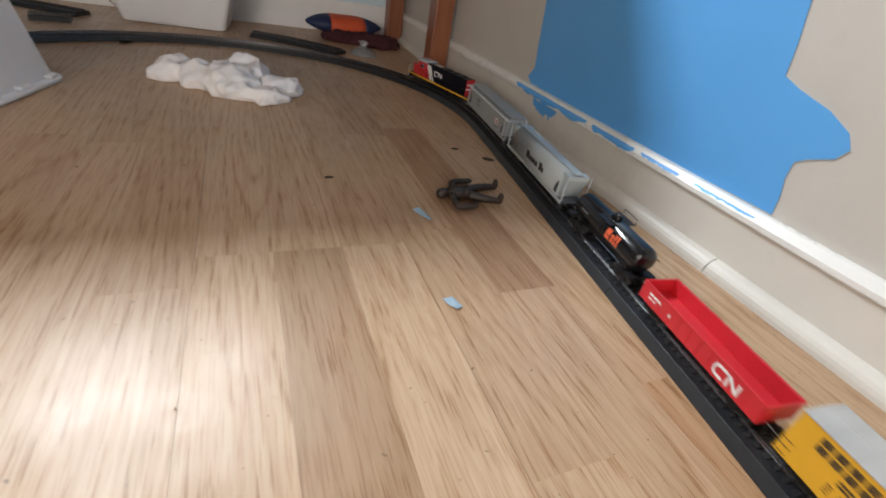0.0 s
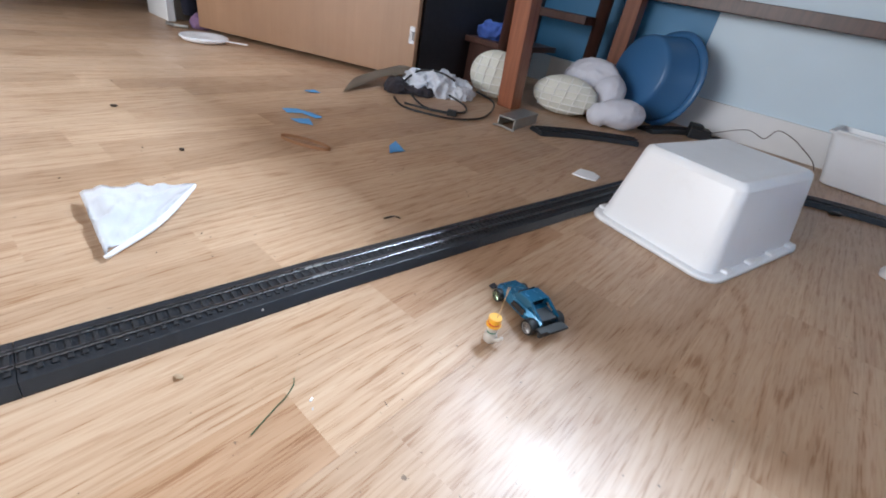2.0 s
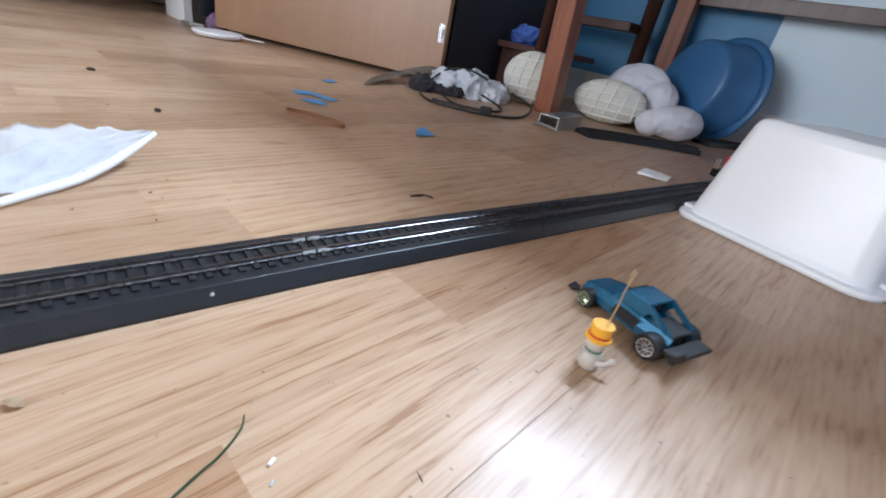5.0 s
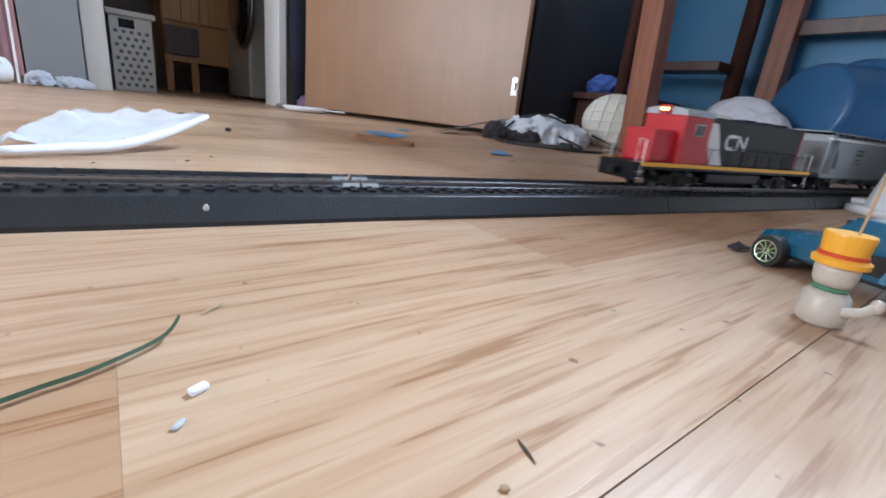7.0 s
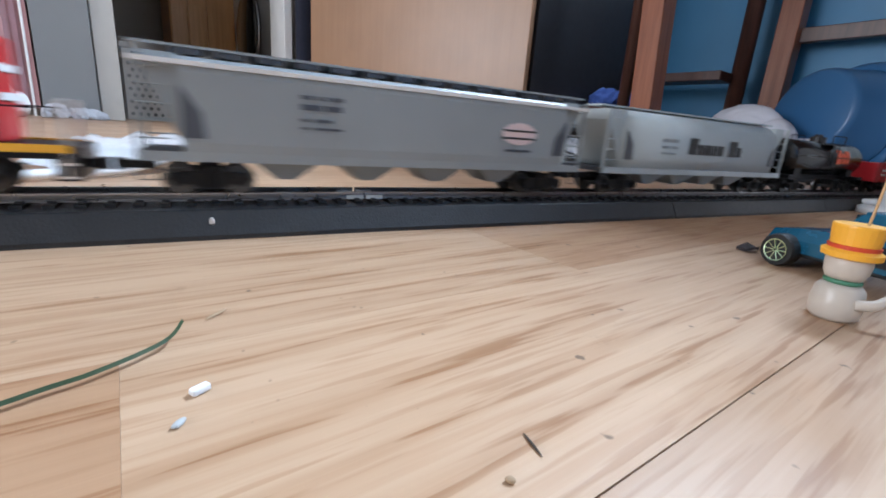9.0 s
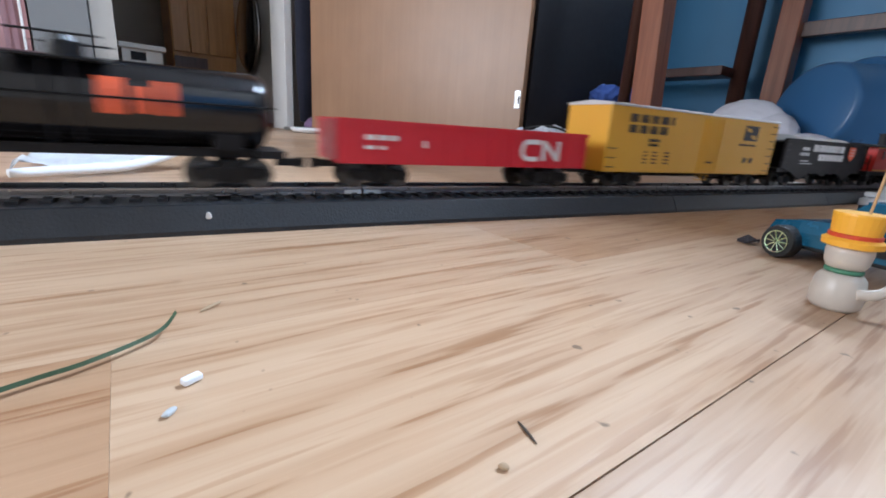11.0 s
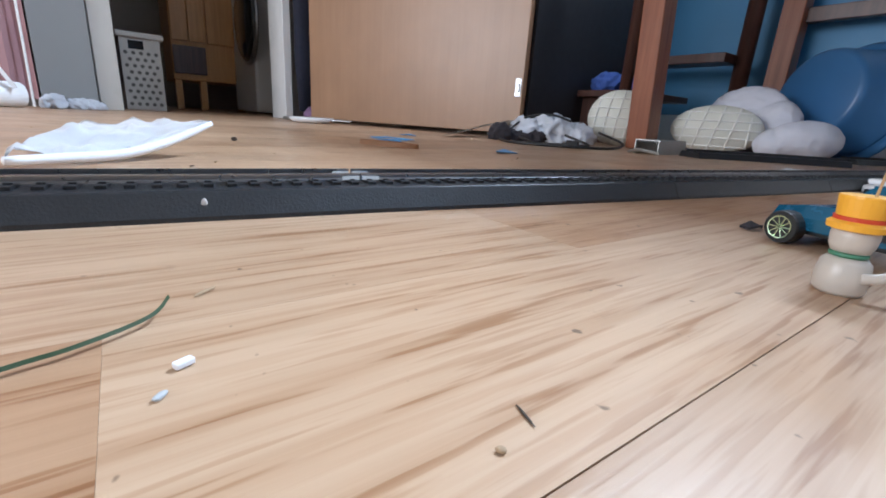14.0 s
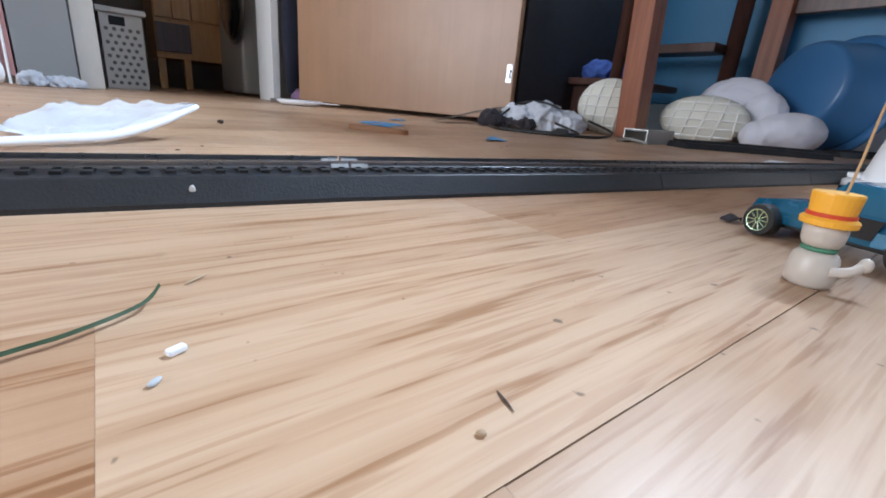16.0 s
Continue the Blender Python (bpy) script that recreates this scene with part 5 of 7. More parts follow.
bm = bmesh.new()
for y0, y1, z0, z1 in ((YS, 0.565, -0.05, ZC), (1.13, YW, -0.05, ZC), (0.565, 1.13, 2.02, ZC)):
    box(bm, -2.94, -2.82, y0, y1, z0, z1)
wall("wall_left", bm, M["wall_room"], "plain wall with a doorway, darkened to cut bounced light")
bm = bmesh.new()
for x0, x1, y0, y1 in ((-4.6, -4.5, YS, YW), (-4.5, -2.94, -0.2, -0.1), (-4.5, -2.94, 1.95, YW)):
    box(bm, x0, x1, y0, y1, -0.05, ZC)
wall("wall_passage", bm, M["stone"], "dim tan walls of the passage")
dframe = thing("door_1", pose(-2.82, 0.565, 0), "grey-white painted door frame of the passage", "door frame", kind="structure")
for y0, y1, x1, mt in ((0.0, 0.055, 0.025, "jamb"), (0.536, 0.562, 0.045, "white_trim")):
    bm = bmesh.new()
    box(bm, -0.13, x1, y0, y1, 0.0, 2.02, bevel=0.002)
    part("jamb", bm, M[mt], dframe, "painted door jamb")
bm = bmesh.new()
box(bm, -0.13, 0.02, 0.055, 0.536, 1.99, 2.02)
part("head", bm, M["jamb"], dframe, "painted head of the frame")
bm = bmesh.new()
box(bm, -2.818, -2.782, 0.435, 0.562, 0.012, 1.9, bevel=0.002)
tagged(part("panel_board", bm, M["grey_door"]), "flat grey painted board against the wall", "board")
bm = bmesh.new()
n = 20
rows = []
for zi in (0.02, 0.6, 1.3):
    rows.append([bm.verts.new((-2.79 + 0.012 * math.sin(k * 1.3), 0.18 + 0.25 * k / n, zi)) for k in range(n + 1)] + [bm.verts.new((-2.815, 0.18 + 0.25 * k / n, zi)) for k in range(n, -1, -1)])
c = len(rows[0])
for a, b in zip(rows, rows[1:]):
    for k in range(c):
        bm.faces.new((a[k], a[(k + 1) % c], b[(k + 1) % c], b[k]))
bm.faces.new(rows[0][::-1])
bm.faces.new(rows[-1])
cur = part("curtain", bm, M["pink"])
tagged(cur, "mauve cloth hanging in folds by the wall", "curtain")
bm = bmesh.new()
tube(bm, smooth_path([(-2.765, 0.418, 0.0), (-2.764, 0.421, 0.3), (-2.765, 0.419, 0.7), (-2.766, 0.424, 1.2)], 4), 0.003, 6)
tagged(part("cord", bm, M["white_trim"]), "thin white cord hanging down to the floor", "cord")
# navy shape added to fill the near-black gap beside the open door
bm = bmesh.new()
rows = []
n = 16
for zi, w in ((0.03, 0.8), (0.2, 1.0), (0.7, 1.0), (1.2, 0.8)):
    rows.append([bm.verts.new((-2.74 + w * (0.035 * math.cos(2 * math.pi * k / n) + 0.006 * math.sin(5 * k)), 1.18 + w * 0.05 * math.sin(2 * math.pi * k / n), zi)) for k in range(n)])
for a, b in zip(rows, rows[1:]):
    for k in range(n):
        bm.faces.new((a[k], a[(k + 1) % n], b[(k + 1) % n], b[k]))
bm.faces.new(rows[0][::-1])
bm.faces.new(rows[-1])
tagged(part("hanging_coat", bm, M["navy"], smooth=True), "dark navy shape added to fill the gap behind the open door", "coat")


M["hole_grey"] = plain("shaded_hole", (0.10, 0.095, 0.09), 0.8)


def laundry_basket(m):
    t = thing("laundry_basket", m, "white plastic laundry basket with round holes", "laundry basket")
    bm = bmesh.new()
    w, d, h = 0.075, 0.06, 0.25
    for x0, x1, y0, y1 in ((-w, -w + 0.004, -d, d), (w - 0.004, w, -d, d), (-w + 0.004, w - 0.004, -d, -d + 0.004), (-w + 0.004, w - 0.004, d - 0.004, d)):
        box(bm, x0, x1, y0, y1, 0, h)
    box(bm, -w, w, -d, d, 0, 0.004)
    part("body", bm, M["basket"], t)
    bm = bmesh.new()
    box(bm, -w - 0.01, w + 0.01, -d - 0.01, d + 0.012, h - 0.014, h + 0.004, bevel=0.004)
    part("rim", bm, M["basket"], t)
    for r in range(9):
        for k in range(5):
            bm = bmesh.new()
            y = -0.045 + 0.0225 * k + (0.011 if r % 2 else 0)
            if y > 0.05:
                continue
            cyl(bm, (w, y, 0.02 + 0.021 * r), (w + 0.0012, y, 0.02 + 0.021 * r), 0.0062, seg=10)
            part("hole", bm, M["hole_grey"], t, "round dark hole")
    bm = bmesh.new()
    box(bm, w, w + 0.0014, -0.035, 0.01, 0.20, 0.228, bevel=0.0005)
    part("handle_slot", bm, M["window_dark"], t, "dark handle slot")
    return t


laundry_basket(pose(-3.12, 0.682, 0.0, 0, 0, 8))
# honey-coloured cabinet
cab = thing("wooden_cabinet", pose(-3.95, 0.98, 0), "honey-coloured wooden cabinet in the passage", "cabinet")
bm = bmesh.new()
box(bm, -0.2, 0.2, -0.13, 0.2, 0.14, 1.5, bevel=0.004)
part("body", bm, M["honey"], cab)
for y0, y1 in ((-0.125, -0.055), (-0.05, 0.02), (0.03, 0.195)):
    bm = bmesh.new()
    box(bm, 0.2, 0.216, y0, y1, 0.32, 1.45, bevel=0.003)
    part("door_panel", bm, M["honey"], cab, "narrow honey wood panel")
bm = bmesh.new()
box(bm, 0.2, 0.212, -0.125, 0.02, 0.17, 0.30, bevel=0.003)
part("drawer", bm, M["dark_wood"], cab, "dark drawer front")
for y in (-0.11, 0.0, 0.18):
    bm = bmesh.new()
    box(bm, 0.15, 0.19, y - 0.015, y + 0.015, 0.0, 0.14)
    part("leg", bm, M["honey"], cab, "short wooden leg")
# washing machine
wm = thing("washing_machine", pose(-3.55, 1.25, 0, 0, 0, 0), "white front-loading washing machine with a dark round door", "washing machine")
bm = bmesh.new()
box(bm, -0.22, 0.22, -0.115, 0.32, 0.01, 0.85, bevel=0.012)
part("body", bm, M["appliance"], wm)
bm = bmesh.new()
lathe(bm, [(0.165, 0.0), (0.17, 0.02), (0.15, 0.034), (0.02, 0.04)], 32, pose(0.16, -0.115, 0.40, 90, 0, 0))
dd = part("round_door", bm, M["glass_dark"], wm, "dark round glass door", smooth=True)
bm = bmesh.new()
lathe(bm, [(0.172, 0.0), (0.184, 0.004), (0.184, 0.014), (0.172, 0.02)], 32, pose(0.16, -0.115, 0.40, 90, 0, 0), caps=False)
part("door_ring", bm, M["rail"], dd, "chrome door ring", smooth=True)
bm = bmesh.new()
box(bm, 0.2205, 0.225, 0.0, 0.11, 0.25, 0.62, bevel=0.003)
part("front_panel", bm, M["dark_wood"], wm, "dark brown panel")


def heap(name, lumps, material, label, category, amp=0.006, freq=38, seed=0, m=None):
    """Crumpled cloth: lumps of (x, y, z, rx, ry, rz-scale) roughened into folds and flat underneath."""
    bm = bmesh.new()
    for x, y, z, sx, sy, sz, ang in lumps:
        bmesh.ops.transform(bm, matrix=pose(x, y, z, 0, 0, ang), verts=ball(bm, (0, 0, 0), 1.0, (sx, sy, sz), seg=24))
    raw = bpy.data.meshes.new(name)
    bm.to_mesh(raw)
    bm.free()
    tmp = new(name, raw)
    mod = tmp.modifiers.new("remesh", "REMESH")
    mod.mode, mod.voxel_size = "VOXEL", 0.0032
    joined = bpy.data.meshes.new_from_object(tmp.evaluated_get(bpy.context.evaluated_depsgraph_get()))
    bpy.data.objects.remove(tmp)
    bm = bmesh.new()
    bm.from_mesh(joined)
    bm.normal_update()
    off = Vector((seed * 7.1, seed * 3.3, 0))
    for v in bm.verts:
        p = v.co * freq + off
        ridge = 1 - abs(noise.noise(p)) * 3.2
        v.co += v.normal * amp * (ridge * 0.7 + 0.6 * noise.noise(p * 0.6))
    bm.normal_update()
    for v in bm.verts:
        ridge = 1 - abs(noise.noise(v.co * freq * 2.1 + off)) * 3
        v.co += v.normal * amp * 0.35 * ridge
        v.co.z = max(v.co.z, 0.0008)
    ob = part(name, bm, material, smooth=True)
    if m is not None:
        ob.matrix_basis = m
    return tagged(ob, label, category)


M["grey_cloth"] = plain("grey_white_cloth", (0.55, 0.57, 0.62), 0.95, var=0.25, scale=60, bump_d=0.002)
M["plush"] = plain("lavender_white_plush", (0.66, 0.66, 0.72), 0.95, var=0.05, scale=150, bump_d=0.0015, bump_s=0.4)
M["dark_cloth"] = plain("dark_cloth", (0.03, 0.025, 0.03), 0.95, scale=80, bump_d=0.002)
M["blue_cloth"] = plain("blue_cloth", (0.05, 0.10, 0.35), 0.9, scale=60, bump_d=0.002)

heap("crumpled_cloth", [(-2.69, 0.47, 0.008, 0.035, 0.028, 0.022, 0), (-2.72, 0.53, 0.006, 0.04, 0.045, 0.018, 20)], M["grey_cloth"], "crumpled white and grey cloth on the floor by the door", "cloth", 0.008, 40, 3)
heap("purple_bundle", [(-2.66, 1.16, 0.018, 0.03, 0.03, 0.03, 0)], M["purple"], "small purple cloth bundle by the door frame", "cloth", 0.004, 30, 5)
# loose paper roll end standing by the wall
roll = thing("paper_roll", pose(-2.60, 0.375, 0.0), "white paper roll with a torn loose end", "paper roll")
bm = bmesh.new()
lathe(bm, [(0.011, -0.045), (0.030, -0.045), (0.030, 0.045), (0.011, 0.045)], 28, pose(0, 0, 0.03, 90, 0, 40))
part("roll", bm, M["paper"], roll, smooth=False)
bm = bmesh.new()
pts = []
for k in range(9):
    t = k / 8
    pts.append([bm.verts.new((0.012 + 0.006 * math.sin(3 * t) + 0.02 * j / 4, 0.03 - 0.03 * t + 0.012 * j / 4, 0.045 + 0.068 * t - 0.004 * abs(j - 2) * t)) for j in range(5)])
for a, b in zip(pts, pts[1:]):
    for j in range(4):
        bm.faces.new((a[j], a[j + 1], b[j + 1], b[j]))
bmesh.ops.solidify(bm, geom=bm.faces[:], thickness=0.0006)
part("loose_sheet", bm, M["paper"], roll, "torn sheet standing up")

# ---- under the desk and by the cupboard ----
heap("blue_garment", [(-1.85, 1.70, 0.157, 0.045, 0.04, 0.03, 10), (-1.81, 1.76, 0.155, 0.035, 0.03, 0.024, 60)], M["blue_cloth"], "crumpled blue garment on the low shelf", "clothes", 0.008, 34, 8, m=pose(-0.0350, 0.0340, 0))
for v in bpy.data.objects["blue_garment"].data.vertices:
    v.co.z = max(v.co.z, 0.1395)

tub = thing("plastic_tub", pose(-1.417, 1.978, 0.128, 82, 0, -28), "round blue plastic tub on its side against the wall", "tub")
bm = bmesh.new()
lathe(bm, [(0.001, 0.092), (0.094, 0.092), (0.101, 0.088), (0.105, 0.078), (0.118, -0.01), (0.121, -0.012), (0.117, -0.014), (0.102, 0.074), (0.096, 0.084), (0.001, 0.086)], 40)
part("bowl", bm, M["blue_tub"], tub, smooth=True)
bm = bmesh.new()
lathe(bm, [(0.1175, -0.012), (0.138, -0.016), (0.140, -0.022), (0.136, -0.024), (0.1165, -0.018)], 40, caps=False)
part("flange", bm, M["blue_tub"], tub, "wide blue rim", smooth=True)

M["shoe"] = plain("cream_rubber", (0.66, 0.65, 0.57), 0.6, var=0.05, scale=80)
M["shoe_line"] = plain("pale_rubber_line", (0.78, 0.77, 0.72), 0.6, scale=80)


def shoe(m, w, h, label, back=2.0):
    """A shoe seen sole on: a domed pad with a lattice of raised ribs."""
    t = thing("shoe", m, label, "shoe", "pair of shoes")
    bm = bmesh.new()
    ball(bm, (0, 0, h), 1.0, (w, 0.036, h), seg=32)
    for v in bm.verts:
        if v.co.y > 0:
            v.co.y *= back
        v.co.z = max(0.0006, v.co.z)
    part("sole", bm, M["shoe"], t, smooth=True)

    def surf(x, z):
        q = 1 - (x / w) ** 2 - ((z - h) / h) ** 2
        return -0.036 * math.sqrt(max(0.0, q)) - 0.0008
    for k in range(-2, 3):
        bm = bmesh.new()
        x0 = k * w * 0.34
        zz = [h + (i / 10 - 1) * h * 0.93 * math.sqrt(max(0, 1 - (x0 / w) ** 2)) for i in range(21)]
        tube(bm, [(x0 + 0.12 * w * (z - h) / h * (1 if k < 2 else 0), surf(x0 + 0.12 * w * (z - h) / h, z), max(z, 0.003)) for z in zz], 0.0021, 6)
        part("tread_rib", bm, M["shoe_line"], t, "raised sole rib")
    for k in range(-2, 3):
        bm = bmesh.new()
        z0 = h + k * h * 0.34
        xx = [(i / 10 - 1) * w * 0.93 * math.sqrt(max(0, 1 - ((z0 - h) / h) ** 2)) for i in range(21)]
        tube(bm, [(x, surf(x, z0), z0) for x in xx], 0.0021, 6)
        part("tread_rib", bm, M["shoe_line"], t, "raised sole rib")
    bm = bmesh.new()
    ball(bm, (0.0, 0.025 * back, h * 1.25), 1.0, (w * 0.8, 0.0225 * back, h * 0.62), seg=20)
    part("upper", bm, M["dark_cloth"], t, "dark shoe upper", smooth=True)
    return t


shoe(pose(-1.75, 1.604, 0, 0, 0, 26), 0.076, 0.066, "cream shoe on its side, lattice sole showing, behind the desk leg", 0.6)
shoe(pose(-1.565, 1.699, 0, 0, 0, 24), 0.092, 0.053, "cream shoe on its side with a lattice rubber sole")
heap("plush_toy", [(-1.535, 1.80, 0.085, 0.09, 0.055, 0.068, 20), (-1.47, 1.785, 0.062, 0.05, 0.055, 0.06, 20), (-1.50, 1.80, 0.04, 0.06, 0.05, 0.05, 0)], M["plush"], "lavender-white folded plush cushion by the tub", "cushion", 0.004, 18, 2, m=pose(-0.0190, 0.0260, 0))
heap("plush_cushion", [(-1.395, 1.725, 0.040, 0.072, 0.046, 0.040, 50), (-1.44, 1.69, 0.030, 0.034, 0.034, 0.030, 0)], M["plush"], "small lavender-white cushion in front of the tub", "cushion", 0.003, 18, 6, m=pose(-0.0150, 0.0240, 0))
heap("rumpled_cloth", [(-1.83, 1.375, 0.014, 0.05, 0.045, 0.034, 0), (-1.785, 1.415, 0.018, 0.055, 0.05, 0.040, 30), (-1.75, 1.455, 0.012, 0.04, 0.05, 0.028, 50)], M["grey_cloth"], "crumpled white and grey cloth heaped by the cupboard", "cloth", 0.012, 30, 4, m=pose(-0.0320, 0.0280, 0))
heap("dark_rag", [(-1.835, 1.305, 0.010, 0.028, 0.036, 0.024, 20), (-1.79, 1.345, 0.008, 0.045, 0.022, 0.014, 40)], M["dark_cloth"], "dark rag bunched up under the cables", "bundle", 0.008, 40, 9, m=pose(-0.0340, 0.0260, 0))
M["cable"] = plain("black_cable", (0.012, 0.012, 0.013), 0.5, scale=200)
cab_t = thing("power_cable", pose(-0.0250, 0.0240, 0), "black power cable lying in loops with its plug", "cable")
for pts in ([(-1.79, 1.25, 0.004), (-1.72, 1.215, 0.003), (-1.65, 1.235, 0.003), (-1.60, 1.275, 0.003), (-1.583, 1.35, 0.003), (-1.615, 1.44, 0.006), (-1.66, 1.50, 0.012), (-1.70, 1.47, 0.03)],
            [(-1.78, 1.30, 0.01), (-1.70, 1.27, 0.003), (-1.645, 1.30, 0.003), (-1.635, 1.35, 0.003), (-1.67, 1.39, 0.006), (-1.72, 1.38, 0.02)],
            [(-1.74, 1.24, 0.003), (-1.68, 1.265, 0.003), (-1.632, 1.288, 0.005)],
            [(-1.85, 1.33, 0.02), (-1.83, 1.37, 0.055), (-1.78, 1.40, 0.062), (-1.74, 1.42, 0.05)]):
    bm = bmesh.new()
    tube(bm, smooth_path(pts, 8), 0.0026, 8)
    part("cord", bm, M["cable"], cab_t, smooth=True)
bm = bmesh.new()
box(bm, -0.012, 0.012, -0.008, 0.008, 0.0, 0.014, pose(-1.628, 1.293, 0.0, 0, 0, 30), bevel=0.002)
part("plug", bm, M["cable"], cab_t, "black plug")
# cardboard flap
M["card"] = plain("grey_brown_card", (0.27, 0.22, 0.17), 0.85, var=0.08, scale=70)
bm = bmesh.new()
near_edge = smooth_path([(-1.8820, 1.1640, 0.002), (-1.9060, 1.2590, 0.016), (-1.9100, 1.3410, 0.032), (-1.8840, 1.4130, 0.034), (-1.8520, 1.4180, 0.024)], 5)
far_edge = smooth_path([(-1.9990, 1.2900, 0.004), (-1.9990, 1.3270, 0.014), (-1.9890, 1.3780, 0.028), (-1.9720, 1.4300, 0.042), (-1.9400, 1.4390, 0.046)], 5)
rows = [[bm.verts.new(p.lerp(q, j / 4) + Vector((0, 0, 0.003 * math.sin(math.pi * j / 4)))) for j in range(5)] for p, q in zip(near_edge, far_edge)]
for a, b in zip(rows, rows[1:]):
    for j in range(4):
        bm.faces.new((a[j], a[j + 1], b[j + 1], b[j]))
bmesh.ops.solidify(bm, geom=bm.faces[:], thickness=0.002)
bmesh.ops.recalc_face_normals(bm, faces=bm.faces)
tagged(part("cardboard_flap", bm, M["card"]), "bent flap of grey-brown cardboard on the floor", "cardboard")
# metal bracket
M["galv"] = plain("galvanised_steel", (0.42, 0.42, 0.40), 0.38, 0.8, scale=80)
br = thing("metal_bracket", pose(-1.540, 1.386, 0, 0, 0, 97), "short galvanised metal channel by the desk leg", "bracket")
bm = bmesh.new()
box(bm, 0.0, 0.13, -0.022, 0.022, 0.024, 0.0255)
box(bm, 0.0, 0.13, -0.022, -0.0205, 0.0, 0.024)
box(bm, 0.0, 0.13, 0.0205, 0.022, 0.0, 0.024)
part("channel", bm, M["galv"], br)
bm = bmesh.new()
for k in range(7):
    poly(bm, [(-0.019 + 0.0055 * k, 0.024), (-0.0135 + 0.0055 * k, 0.024), (-0.0162 + 0.0055 * k, 0.020)], 0.001, pose(0.001, 0, 0, 0, 0, 90))
part("toothed_edge", bm, M["carcass"], br, "dark toothed edge")
bm = bmesh.new()
tube(bm, smooth_path([(-0.012, -0.03, 0.002), (-0.018, -0.01, 0.006), (-0.016, 0.008, 0.007), (-0.008, 0.028, 0.002)], 6), 0.003, 6)
part("clip", bm, M["galv"], br, "bent metal clip")


def spare_track(m, label, ln=0.225, arc=0.0):
    t = thing("spare_track", m, label, "model track", "spare track pieces")
    n = 10

    def at(k, o):
        s = ln * k / n - ln / 2
        if arc:
            a = s / arc
            return (arc + o) * math.sin(a), (arc + o) * math.cos(a) - arc
        return s, o

    def sweep(prof, name, mt):
        bm = bmesh.new()
        rings = [[bm.verts.new((*at(k, o), z)) for o, z in prof] for k in range(n + 1)]
        c = len(prof)
        for a, b in zip(rings, rings[1:]):
            for i in range(c):
                bm.faces.new((a[i], a[(i + 1) % c], b[(i + 1) % c], b[i]))
        bm.faces.new(rings[0])
        bm.faces.new(rings[-1][::-1])
        bmesh.ops.recalc_face_normals(bm, faces=bm.faces)
        part(name, bm, mt, t)
    sweep(BED, "roadbed", M["roadbed"])
    for o in (-0.0083, 0.0083):
        sweep([(o - 0.0011, 0.0104), (o - 0.0006, 0.0148), (o + 0.0006, 0.0148), (o + 0.0011, 0.0104)], "rail", M["sleeper"])
    return t


spare_track(pose(-1.413, 1.558, 0, 0, 0, 53), "black spare track section lying by the cushions", 0.28, 0.7)
spare_track(pose(-1.314, 1.951, 0, 0, 0, 62), "black spare track section by the blue tub", 0.24, 0.5)
spare_track(pose(-1.113, 1.96, 0, 0, 0, -24), "black spare track section behind the bin", 0.22)
spare_track(pose(-1.055, 1.826, 0, 0, 0, 8), "short black spare track piece behind the bin", 0.075)
spare_track(pose(-0.502, 1.821, 0, 0, 0, -32), "black curved spare track section outside the loop", 0.26, 0.6)
bm = bmesh.new()
box(bm, -0.03, 0.03, -0.022, 0.022, 0.0, 0.03, bevel=0.004)
box(bm, -0.03, 0.005, -0.018, 0.018, 0.03, 0.04, bevel=0.003)
ob = part("power_pack", bm, M["cable"])
ob.matrix_basis = pose(-1.248, 1.973, 0, 0, 0, 25)
tagged(ob, "small black plastic box by the wall", "power pack")
bm = bmesh.new()
tube(bm, smooth_path([(-1.220, 2.005, 0.02), (-1.140, 1.995, 0.058), (-1.090, 1.975, 0.052), (-1.068, 1.965, 0.082), (-1.030, 1.960, 0.075), (-0.995, 1.965, 0.055), (-0.965, 1.995, 0.03), (-0.950, 2.025, 0.004)], 6), 0.0012, 6)
tagged(part("bare_wire", bm, M["dark_wood"]), "thin bent brown wire behind the bin", "wire")
bm = bmesh.new()
lathe(bm, [(0.006, 0), (0.020, 0.0), (0.022, 0.004), (0.022, 0.018), (0.018, 0.022), (0.004, 0.022)], 20)
ob = part("bottle_cap", bm, M["cable"], smooth=False)
ob.matrix_basis = pose(-0.818, 1.932, 0.1265, 0, 0, 0)
tagged(ob, "dark round cap resting on the bin", "cap")

